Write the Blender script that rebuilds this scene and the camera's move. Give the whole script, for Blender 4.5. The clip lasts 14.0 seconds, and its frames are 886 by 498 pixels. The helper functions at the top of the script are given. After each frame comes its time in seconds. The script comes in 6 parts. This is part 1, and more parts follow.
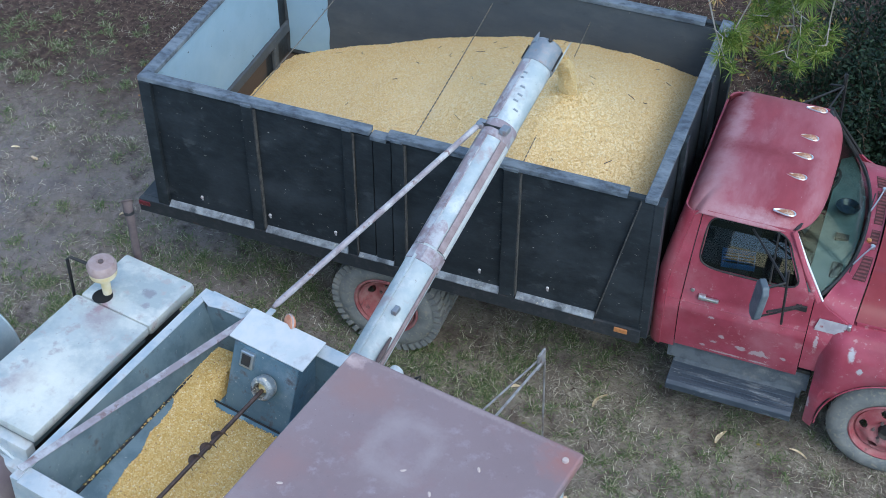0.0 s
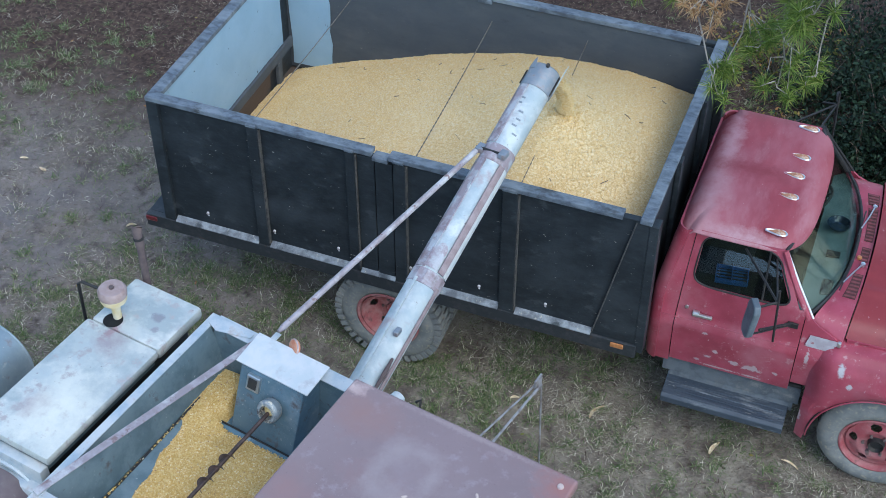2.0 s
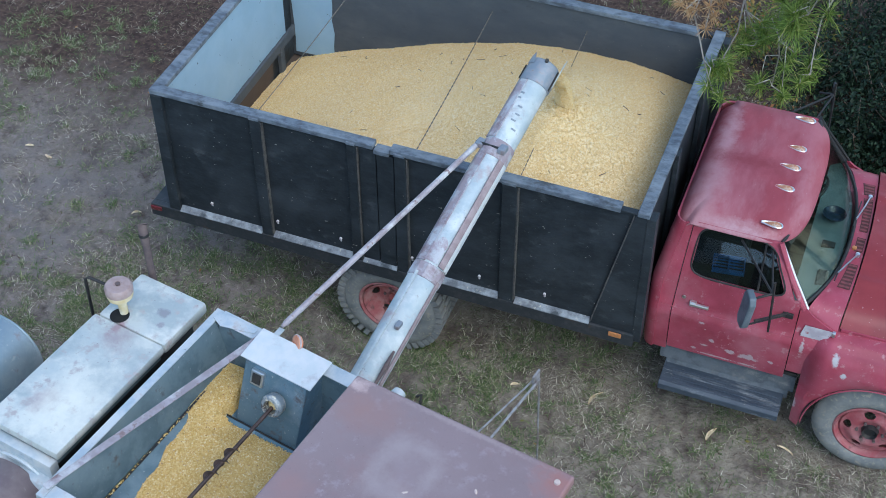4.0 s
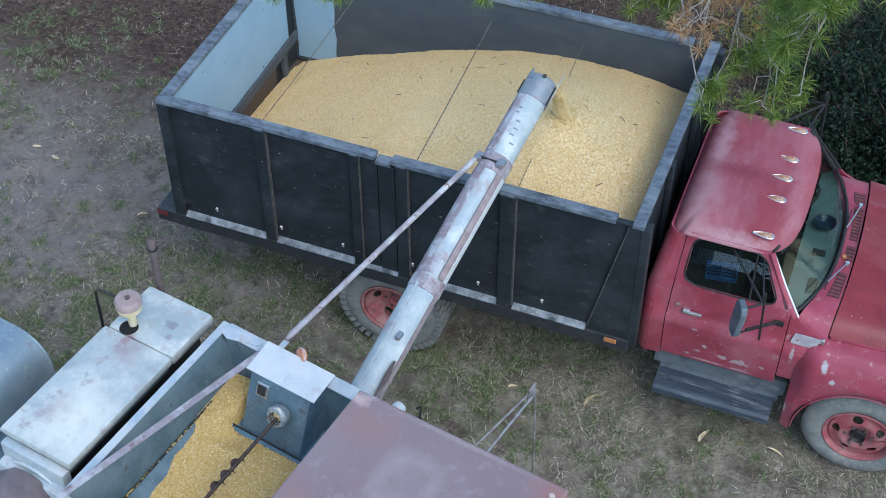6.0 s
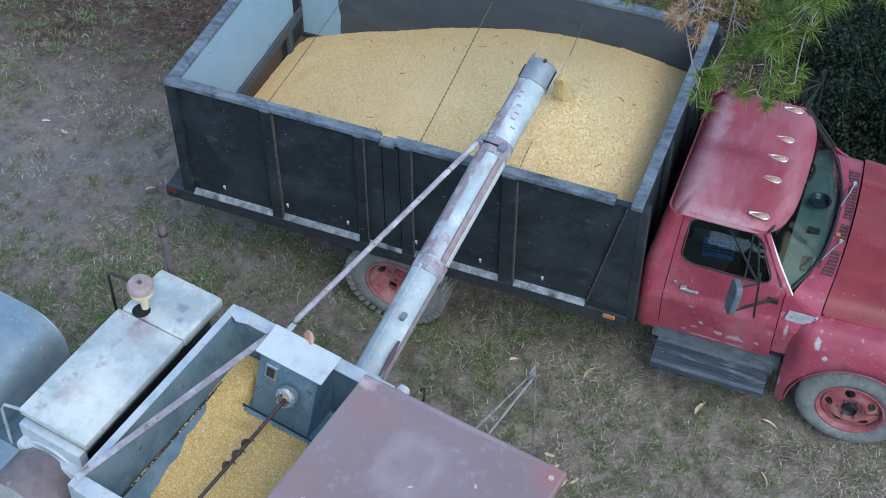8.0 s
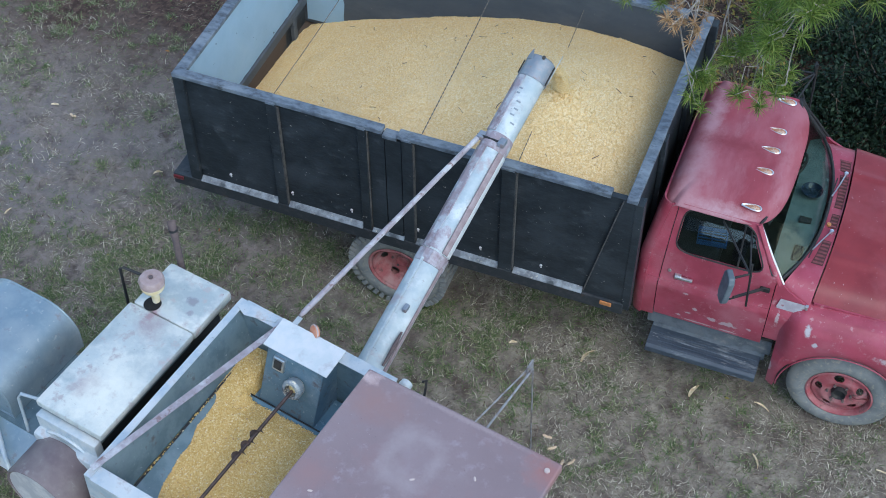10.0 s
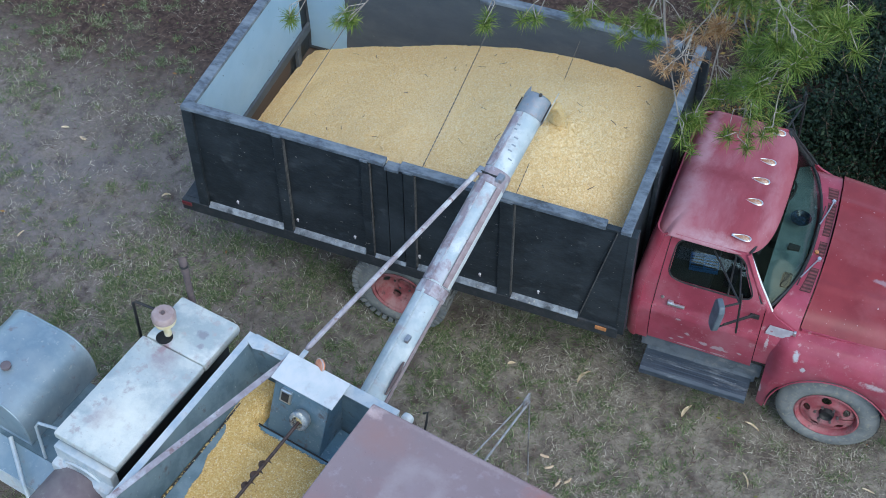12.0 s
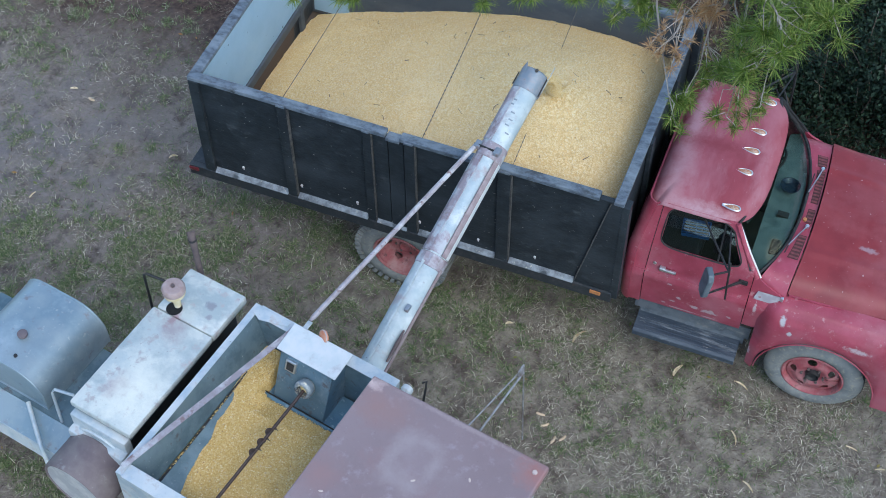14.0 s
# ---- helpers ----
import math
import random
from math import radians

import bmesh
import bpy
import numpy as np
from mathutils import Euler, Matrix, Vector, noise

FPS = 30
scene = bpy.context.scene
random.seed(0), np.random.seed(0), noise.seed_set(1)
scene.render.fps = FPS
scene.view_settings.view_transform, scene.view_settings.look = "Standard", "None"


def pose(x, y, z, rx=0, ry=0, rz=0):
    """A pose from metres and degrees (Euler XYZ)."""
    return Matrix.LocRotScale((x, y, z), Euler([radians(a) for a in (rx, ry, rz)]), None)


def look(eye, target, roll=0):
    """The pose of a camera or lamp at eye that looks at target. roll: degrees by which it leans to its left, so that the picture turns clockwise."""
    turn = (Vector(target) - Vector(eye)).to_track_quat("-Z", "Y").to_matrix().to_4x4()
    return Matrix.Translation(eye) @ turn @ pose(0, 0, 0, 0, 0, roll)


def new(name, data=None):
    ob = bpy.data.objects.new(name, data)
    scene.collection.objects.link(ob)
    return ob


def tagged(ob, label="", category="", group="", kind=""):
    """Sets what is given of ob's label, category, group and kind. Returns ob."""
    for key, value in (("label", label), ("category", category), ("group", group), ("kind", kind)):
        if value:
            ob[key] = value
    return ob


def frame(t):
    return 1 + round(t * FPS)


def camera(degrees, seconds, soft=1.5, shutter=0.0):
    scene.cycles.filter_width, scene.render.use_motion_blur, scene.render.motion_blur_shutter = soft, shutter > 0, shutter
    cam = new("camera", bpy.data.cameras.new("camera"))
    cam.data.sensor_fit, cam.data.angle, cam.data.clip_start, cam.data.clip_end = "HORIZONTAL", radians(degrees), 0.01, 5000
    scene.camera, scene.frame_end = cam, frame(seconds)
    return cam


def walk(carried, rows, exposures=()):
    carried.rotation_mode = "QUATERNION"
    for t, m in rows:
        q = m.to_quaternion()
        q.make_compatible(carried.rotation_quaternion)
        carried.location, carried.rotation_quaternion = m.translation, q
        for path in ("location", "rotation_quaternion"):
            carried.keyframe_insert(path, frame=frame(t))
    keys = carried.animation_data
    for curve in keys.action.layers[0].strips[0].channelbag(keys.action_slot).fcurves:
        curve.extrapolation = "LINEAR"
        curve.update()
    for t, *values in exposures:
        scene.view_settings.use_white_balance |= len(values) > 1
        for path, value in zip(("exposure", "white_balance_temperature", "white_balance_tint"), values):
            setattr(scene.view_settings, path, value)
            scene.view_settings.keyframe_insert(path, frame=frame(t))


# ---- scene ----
cam = camera(34.9, 14.0, soft=0.9)
PATH = [
    (0, (5.645, -7.876, 9.023), (5.114, -6.492, 7.681), 0.2),
    (0.5, (5.65, -7.875, 9.164), (5.117, -6.489, 7.823), 0.1),
    (1, (5.647, -7.872, 9.289), (5.113, -6.484, 7.951), 0.2),
    (1.5, (5.646, -7.879, 9.363), (5.115, -6.499, 8.016), 0.1),
    (2, (5.662, -7.879, 9.422), (5.134, -6.512, 8.06), 0.1),
    (4.3, (5.682, -7.862, 9.739), (5.161, -6.527, 8.343), -0.1),
    (4.5, (5.678, -7.866, 9.786), (5.158, -6.53, 8.391), -0.0),
    (5, (5.667, -7.87, 9.903), (5.147, -6.531, 8.511), 0.0),
    (5.5, (5.673, -7.864, 9.998), (5.157, -6.537, 8.594), -0.0),
    (6, (5.687, -7.867, 10.077), (5.175, -6.556, 8.656), -0.0),
    (6.5, (5.704, -7.855, 10.167), (5.197, -6.561, 8.728), -0.1),
    (7, (5.705, -7.853, 10.262), (5.205, -6.576, 8.806), -0.1),
    (7.5, (5.7, -7.867, 10.36), (5.203, -6.606, 8.888), -0.1),
    (8, (5.692, -7.878, 10.453), (5.195, -6.617, 8.982), -0.2),
    (8.2, (5.673, -7.88, 10.493), (5.179, -6.618, 9.022), -0.1),
    (10.5, (5.71, -7.871, 11.032), (5.229, -6.663, 9.513), -0.3),
    (11, (5.717, -7.859, 11.172), (5.234, -6.651, 9.653), -0.4),
    (11.5, (5.709, -7.853, 11.326), (5.225, -6.642, 9.81), -0.4),
    (12, (5.702, -7.854, 11.476), (5.224, -6.655, 9.948), -0.4),
    (12.5, (5.72, -7.833, 11.631), (5.247, -6.655, 10.085), -0.5),
    (13, (5.733, -7.819, 11.763), (5.266, -6.659, 10.201), -0.5),
    (13.5, (5.736, -7.812, 11.903), (5.276, -6.671, 10.326), -0.5),
    (14, (5.742, -7.793, 12.053), (5.287, -6.675, 10.458), -0.7),
]
walk(cam, [(t, look(eye, target, roll)) for t, eye, target, roll in PATH], [(0, 1.06, 6180, 2), (4, 1.04, 6180, 2), (14, 1.02, 6180, 2)])

# ---------- light ----------
world = bpy.data.worlds.new("overcast_sky")
scene.world = world
world.use_nodes = True
wn, wl = world.node_tree.nodes, world.node_tree.links
sky = wn.new("ShaderNodeTexSky")
sky.sky_type, sky.sun_disc = "NISHITA", False
sky.sun_elevation, sky.sun_rotation = radians(52), radians(132)
sky.air_density, sky.dust_density, sky.ozone_density = 1.0, 1.0, 1.5
wl.new(sky.outputs[0], wn["Background"].inputs[0])
wn["Background"].inputs[1].default_value = 0.15
sun = new("sun", bpy.data.lights.new("sun", "SUN"))
sun.data.energy, sun.data.angle, sun.data.color = 0.8, radians(45), (1.0, 0.97, 0.93)
sun.matrix_world = look((4.0, -3.6, 6.9), (0, 0, 0))

# ---------- materials ----------
def rgb(c):
    return (c[0], c[1], c[2], 1.0)


def coords(nt, scale=(1, 1, 1)):
    tc = nt.nodes.new("ShaderNodeTexCoord")
    mp = nt.nodes.new("ShaderNodeMapping")
    mp.inputs["Scale"].default_value = scale
    nt.links.new(tc.outputs["Object"], mp.inputs[0])
    return mp.outputs[0]


def noise_fac(nt, vec, scale, detail=4, lo=0.4, hi=0.6, rough=0.6):
    n = nt.nodes.new("ShaderNodeTexNoise")
    n.inputs["Scale"].default_value, n.inputs["Detail"].default_value = scale, detail
    n.inputs["Roughness"].default_value = rough
    nt.links.new(vec, n.inputs["Vector"])
    m = nt.nodes.new("ShaderNodeMapRange")
    m.inputs[1].default_value, m.inputs[2].default_value = lo, hi
    nt.links.new(n.outputs[0], m.inputs[0])
    return m.outputs[0]


def blend(nt, fac, a, b):
    m = nt.nodes.new("ShaderNodeMix")
    m.data_type = "RGBA"
    for i, v in ((0, fac), (6, a), (7, b)):
        if isinstance(v, (tuple, list)):
            m.inputs[i].default_value = rgb(v)
        elif isinstance(v, (int, float)):
            m.inputs[i].default_value = v
        else:
            nt.links.new(v, m.inputs[i])
    return m.outputs[2]


def times(nt, a, b):
    m = nt.nodes.new("ShaderNodeMath")
    m.operation = "MULTIPLY"
    for i, v in enumerate((a, b)):
        if isinstance(v, (int, float)):
            m.inputs[i].default_value = v
        else:
            nt.links.new(v, m.inputs[i])
    return m.outputs[0]


def surface(name, base, rough=0.6, metal=0.0, grain=None, stains=(), bump=0.15, bump_scale=60.0, stretch=(1, 1, 1), vary=0.0, coat=0.0, spots=()):
    """Principled surface: base colour, fine grain (colour, scale, lo, hi), stains of (colour, scale, lo, hi, rough change)."""
    m = bpy.data.materials.new(name)
    m.use_nodes = True
    nt = m.node_tree
    p = nt.nodes["Principled BSDF"]
    vec = coords(nt, stretch)
    col = base
    if grain:
        col = blend(nt, noise_fac(nt, vec, grain[1], 5, grain[2], grain[3]), col, grain[0])
    rv = rough
    for c, s, lo, hi, dr in stains:
        f = noise_fac(nt, vec, s, 6, lo, hi, 0.65)
        col = blend(nt, f, col, c)
        if dr:
            mm = nt.nodes.new("ShaderNodeMath")
            mm.operation = "MULTIPLY_ADD"
            mm.inputs[1].default_value = dr
            nt.links.new(f, mm.inputs[0])
            if isinstance(rv, (int, float)):
                mm.inputs[2].default_value = rv
            else:
                nt.links.new(rv, mm.inputs[2])
            rv = mm.outputs[0]
    for c, where, radii, soft in spots:
        # a worn or stained place of its own shape, round `where`
        tc = nt.nodes.new("ShaderNodeTexCoord")
        q = nt.nodes.new("ShaderNodeVectorMath")
        q.operation = "SUBTRACT"
        q.inputs[1].default_value = where
        nt.links.new(tc.outputs["Object"], q.inputs[0])
        k = nt.nodes.new("ShaderNodeVectorMath")
        k.operation = "DIVIDE"
        k.inputs[1].default_value = radii
        nt.links.new(q.outputs[0], k.inputs[0])
        ln = nt.nodes.new("ShaderNodeVectorMath")
        ln.operation = "LENGTH"
        nt.links.new(k.outputs[0], ln.inputs[0])
        n = nt.nodes.new("ShaderNodeTexNoise")
        n.inputs["Scale"].default_value, n.inputs["Detail"].default_value, n.inputs["Roughness"].default_value = 0.9 / min(radii), 6, 0.7
        nt.links.new(tc.outputs["Object"], n.inputs["Vector"])
        ad = nt.nodes.new("ShaderNodeMath")
        ad.operation = "MULTIPLY_ADD"
        ad.inputs[1].default_value = 2.6
        nt.links.new(n.outputs[0], ad.inputs[0])
        nt.links.new(ln.outputs["Value"], ad.inputs[2])
        mr = nt.nodes.new("ShaderNodeMapRange")
        mr.inputs[1].default_value, mr.inputs[2].default_value = 2.1 + soft, 2.1 - soft
        nt.links.new(ad.outputs[0], mr.inputs[0])
        col = blend(nt, mr.outputs[0], col, c)
    if vary:
        oi = nt.nodes.new("ShaderNodeObjectInfo")
        hsv = nt.nodes.new("ShaderNodeHueSaturation")
        mr = nt.nodes.new("ShaderNodeMapRange")
        mr.inputs[3].default_value, mr.inputs[4].default_value = 1 - vary, 1 + vary
        nt.links.new(oi.outputs["Random"], mr.inputs[0])
        nt.links.new(mr.outputs[0], hsv.inputs["Value"])
        if isinstance(col, (tuple, list)):
            hsv.inputs["Color"].default_value = rgb(col)
        else:
            nt.links.new(col, hsv.inputs["Color"])
        col = hsv.outputs[0]
    if isinstance(col, (tuple, list)):
        p.inputs["Base Color"].default_value = rgb(col)
    else:
        nt.links.new(col, p.inputs["Base Color"])
    if isinstance(rv, (int, float)):
        p.inputs["Roughness"].default_value = rv
    else:
        nt.links.new(rv, p.inputs["Roughness"])
    p.inputs["Metallic"].default_value = metal
    p.inputs["Coat Weight"].default_value = coat
    if bump:
        n = nt.nodes.new("ShaderNodeTexNoise")
        n.inputs["Scale"].default_value, n.inputs["Detail"].default_value = bump_scale, 5
        nt.links.new(vec, n.inputs["Vector"])
        b = nt.nodes.new("ShaderNodeBump")
        b.inputs["Strength"].default_value, b.inputs["Distance"].default_value = bump, 0.01
        nt.links.new(n.outputs[0], b.inputs["Height"])
        nt.links.new(b.outputs[0], p.inputs["Normal"])
    return m


def island_material(name, stops, rough=0.6, spec=0.5, through_light=0.0):
    """Colour picked per loose piece from a ramp."""
    m = bpy.data.materials.new(name)
    m.use_nodes = True
    nt = m.node_tree
    p = nt.nodes["Principled BSDF"]
    g = nt.nodes.new("ShaderNodeNewGeometry")
    r = nt.nodes.new("ShaderNodeValToRGB")
    el = r.color_ramp.elements
    el[0].position, el[0].color = stops[0][0], rgb(stops[0][1])
    el[1].position, el[1].color = stops[-1][0], rgb(stops[-1][1])
    for pos, c in stops[1:-1]:
        el.new(pos).color = rgb(c)
    nt.links.new(g.outputs["Random Per Island"], r.inputs[0])
    nt.links.new(r.outputs[0], p.inputs["Base Color"])
    p.inputs["Roughness"].default_value = rough
    p.inputs["Specular IOR Level"].default_value = spec
    if through_light:
        tr = nt.nodes.new("ShaderNodeBsdfTranslucent")
        mx = nt.nodes.new("ShaderNodeMixShader")
        mx.inputs[0].default_value = through_light
        nt.links.new(r.outputs[0], tr.inputs[0])
        nt.links.new(p.outputs[0], mx.inputs[1])
        nt.links.new(tr.outputs[0], mx.inputs[2])
        nt.links.new(mx.outputs[0], nt.nodes["Material Output"].inputs[0])
    return m


BLACK_WOOD = surface("black_painted_plywood", (0.012, 0.017, 0.0225), 0.55, 0, ((0.021, 0.028, 0.035), 14, 0.42, 0.65),
                     [((0.034, 0.043, 0.052), 1.7, 0.5, 0.66, 0.1), ((0.05, 0.058, 0.065), 7, 0.6, 0.7, 0.1), ((0.3, 0.28, 0.24), 34, 0.678, 0.7, 0.1)], 0.3, 40, (0.6, 1, 1))
# dusty black, lifted: the haze over the bed is put into this colour
INNER_WOOD = surface("dusty_hazed_inner_wall", (0.058, 0.07, 0.086), 0.7, 0, ((0.074, 0.086, 0.1), 6, 0.36, 0.66),
                     [((0.125, 0.133, 0.143), 1.6, 0.5, 0.76, 0.1), ((0.05, 0.058, 0.07), 9, 0.6, 0.72, 0), ((0.3, 0.28, 0.24), 40, 0.69, 0.71, 0)], 0.2, 40, (0.5, 1, 1))
CAP_WOOD = surface("grey_weathered_cap_board", (0.13, 0.16, 0.2), 0.7, 0, ((0.07, 0.085, 0.11), 22, 0.42, 0.6),
                   [((0.2, 0.235, 0.27), 5, 0.46, 0.68, 0.1), ((0.05, 0.058, 0.066), 9, 0.58, 0.7, 0)], 0.4, 45, (0.55, 1, 1))
LEDGE = surface("dust_on_ledge", (0.27, 0.3, 0.33), 0.9, 0, ((0.13, 0.14, 0.16), 9, 0.4, 0.6), [((0.5, 0.47, 0.38), 30, 0.6, 0.7, 0), ((0.06, 0.07, 0.08), 4, 0.5, 0.6, 0)], 0.4, 90)
BLUE_SHEET = surface("pale_blue_sheet", (0.3, 0.445, 0.57), 0.5, 0, ((0.275, 0.415, 0.535), 3, 0.42, 0.62),
                     [((0.33, 0.47, 0.58), 1.6, 0.52, 0.7, 0.1), ((0.03, 0.03, 0.035), 14, 0.69, 0.7, 0.2)], 0.08, 20)
BROWN_BOARD = surface("bare_brown_board", (0.085, 0.058, 0.043), 0.85, 0, ((0.08, 0.055, 0.04), 18, 0.4, 0.65),
                      [((0.05, 0.05, 0.05), 6, 0.55, 0.7, 0)], 0.4, 30, (0.3, 0.3, 1))
STRIP = surface("worn_edge_strip", (0.1, 0.095, 0.09), 0.7, 0, ((0.05, 0.05, 0.052), 20, 0.4, 0.6), (), 0.1, 60)
BED_STEEL = surface("dark_bed_steel", (0.025, 0.03, 0.036), 0.55, 0, ((0.05, 0.05, 0.055), 16, 0.5, 0.7), [((0.1, 0.06, 0.035), 7, 0.62, 0.75, 0.2)], 0.15, 60)
RED_PAINT = surface("faded_red_paint", (0.35, 0.06, 0.098), 0.4, 0, ((0.27, 0.04, 0.066), 3.5, 0.4, 0.62),
                    [((0.37, 0.12, 0.155), 1.6, 0.48, 0.68, 0.2), ((0.42, 0.22, 0.24), 12, 0.6, 0.72, 0.2), ((0.42, 0.19, 0.21), 40, 0.64, 0.72, 0.2), ((0.48, 0.38, 0.4), 17, 0.7, 0.715, 0.3)], 0.06, 70,
                    spots=[((0.4, 0.3, 0.32), (4.996, 0.2, 0.831), (0.200, 0.25, 0.012), 0.12),
                           ((0.4, 0.3, 0.32), (5.266, 0.2, 0.830), (0.100, 0.25, 0.012), 0.12),
                           ((0.4, 0.3, 0.32), (5.104, 0.2, 0.948), (0.050, 0.25, 0.030), 0.12),
                           ((0.4, 0.3, 0.32), (5.258, 0.2, 0.936), (0.090, 0.25, 0.040), 0.12),
                           ((0.4, 0.3, 0.32), (5.460, 0.2, 0.953), (0.030, 0.25, 0.020), 0.12),
                           ((0.4, 0.3, 0.32), (4.876, 0.2, 0.944), (0.035, 0.25, 0.020), 0.12),
                           ((0.4, 0.3, 0.32), (4.930, 0.2, 1.028), (0.030, 0.25, 0.020), 0.12),
                           ((0.4, 0.3, 0.32), (4.789, 0.2, 0.876), (0.025, 0.25, 0.018), 0.12),
                           ((0.4, 0.3, 0.32), (4.826, 0.2, 1.219), (0.030, 0.25, 0.015), 0.12),
                           ((0.44, 0.42, 0.45), (5.971, 0.12, 1.265), (0.035, 0.12, 0.06), 0.3),
                           ((0.44, 0.42, 0.45), (6.062, 0.1, 1.146), (0.03, 0.1, 0.035), 0.15),
                           ((0.42, 0.33, 0.35), (5.677, 0.22, 1.222), (0.02, 0.1, 0.09), 0.15),
                           ((0.42, 0.33, 0.35), (6.712, 0.12, 1.187), (0.13, 0.15, 0.03), 0.3),
                           ((0.42, 0.33, 0.35), (5.729, 0.2, 0.607), (0.025, 0.12, 0.07), 0.15)])
# less chalky red, darkened: the trees mirrored in the hood are put into it
HOOD_RED = surface("tree_darkened_hood_paint", (0.235, 0.03, 0.036), 0.42, 0, ((0.19, 0.022, 0.028), 3, 0.4, 0.62),
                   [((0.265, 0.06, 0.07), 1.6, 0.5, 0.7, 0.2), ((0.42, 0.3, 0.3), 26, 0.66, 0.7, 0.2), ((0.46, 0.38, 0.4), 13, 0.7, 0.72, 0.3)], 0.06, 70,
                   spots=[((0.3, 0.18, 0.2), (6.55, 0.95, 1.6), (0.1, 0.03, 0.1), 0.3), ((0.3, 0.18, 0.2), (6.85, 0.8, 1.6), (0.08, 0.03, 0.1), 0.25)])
CHALKY_RED = surface("chalky_red_roof_paint", (0.29, 0.05, 0.068), 0.6, 0, ((0.24, 0.038, 0.055), 4, 0.38, 0.62),
                     [((0.35, 0.115, 0.145), 1.4, 0.42, 0.64, 0.2), ((0.38, 0.17, 0.2), 2.4, 0.5, 0.74, 0.2), ((0.4, 0.25, 0.26), 55, 0.66, 0.73, 0.2)], 0.06, 90, (1.5, 0.55, 1),
                     spots=[((0.42, 0.23, 0.26), (4.6, 0.75, 2.1), (0.1, 0.5, 0.3), 0.9), ((0.42, 0.24, 0.27), (4.95, 0.46, 2.1), (0.35, 0.06, 0.2), 0.7),
                            ((0.42, 0.22, 0.25), (4.6, 1.5, 2.1), (0.08, 0.5, 0.3), 0.6), ((0.22, 0.035, 0.05), (4.9, 1.2, 2.1), (0.4, 0.1, 0.3), 0.6)])
PRIMER = surface("bare_primer", (0.5, 0.5, 0.52), 0.7, 0, ((0.38, 0.33, 0.34), 20, 0.45, 0.65), (), 0.2, 60)
VENT_BROWN = surface("rusty_vent_recess", (0.09, 0.03, 0.032), 0.8, 0, ((0.05, 0.02, 0.02), 20, 0.4, 0.6), (), 0.2, 60)
VENT_SLAT = surface("dull_red_vent_slat", (0.2, 0.05, 0.06), 0.7, 0, ((0.12, 0.04, 0.045), 20, 0.4, 0.6), (), 0.2, 60)
PATCH_GREY = surface("scraped_grey_primer", (0.36, 0.33, 0.37), 0.7, 0, ((0.44, 0.42, 0.46), 12, 0.4, 0.6), [((0.3, 0.12, 0.14), 16, 0.58, 0.66, 0.1)], 0.2, 60)
RIM_RED = surface("dusty_red_wheel_paint", (0.29, 0.06, 0.075), 0.7, 0, ((0.35, 0.16, 0.165), 8, 0.4, 0.7), [((0.09, 0.06, 0.055), 14, 0.58, 0.7, 0.1)], 0.2, 50)
RUSTY_RIM = surface("rusty_dusty_rim", (0.27, 0.075, 0.08), 0.85, 0, ((0.34, 0.19, 0.185), 7, 0.42, 0.66), [((0.1, 0.05, 0.05), 12, 0.56, 0.7, 0)], 0.2, 50)
RUBBER = surface("dusty_tyre_rubber", (0.15, 0.16, 0.165), 0.9, 0, ((0.22, 0.225, 0.22), 6, 0.4, 0.62), [((0.28, 0.26, 0.22), 22, 0.54, 0.66, 0)], 0.3, 80)
TREAD = surface("dark_tread_rubber", (0.05, 0.052, 0.055), 0.9, 0, ((0.1, 0.1, 0.1), 12, 0.45, 0.7), (), 0.3, 80)
DARK = surface("blackened_metal", (0.018, 0.018, 0.02), 0.6, 0, ((0.04, 0.035, 0.03), 15, 0.5, 0.7), (), 0.1, 60)
# flat black that stands in for the shade inside the intake hole
HOLE_BLACK = surface("hole_black", (0.006, 0.006, 0.007), 0.95, 0, ((0.012, 0.011, 0.01), 15, 0.5, 0.7), (), 0.1, 60)
BLACK_STEP = surface("worn_black_step", (0.036, 0.049, 0.07), 0.5, 0, ((0.06, 0.076, 0.1), 6, 0.42, 0.6), [((0.2, 0.215, 0.235), 5, 0.56, 0.68, 0.2), ((0.4, 0.39, 0.37), 9, 0.62, 0.69, 0.1)], 0.2, 50, (0.4, 2.2, 1))
STEP_DUST = surface("dusty_step_plate", (0.12, 0.135, 0.155), 0.75, 0, ((0.07, 0.083, 0.1), 8, 0.42, 0.6), [((0.2, 0.2, 0.2), 4, 0.54, 0.68, 0.1)], 0.2, 60)
MIRROR_BACK = surface("grey_blue_mirror_back", (0.1, 0.125, 0.15), 0.5, 0.1, ((0.15, 0.18, 0.21), 9, 0.42, 0.6), (), 0.1, 60)
ROUND_BLUE = surface("dark_blue_plastic", (0.006, 0.013, 0.03), 0.2, 0, ((0.01, 0.018, 0.04), 9, 0.42, 0.6), (), 0.05, 60)
CHROME = surface("dull_chrome", (0.7, 0.72, 0.74), 0.28, 0.9, None, [((0.35, 0.3, 0.26), 30, 0.6, 0.75, 0.3)], 0.03, 60)
AMBER = surface("amber_lens", (0.5, 0.22, 0.08), 0.4, 0, ((0.4, 0.16, 0.06), 40, 0.4, 0.6), (), 0.05, 80)
AMBER_DULL = surface("faded_amber_lens", (0.36, 0.17, 0.1), 0.5, 0, ((0.5, 0.38, 0.3), 40, 0.5, 0.62), (), 0.05, 80)
RED_LENS = surface("red_lens", (0.12, 0.015, 0.02), 0.35, 0, ((0.4, 0.25, 0.25), 60, 0.6, 0.64), (), 0.05, 80)
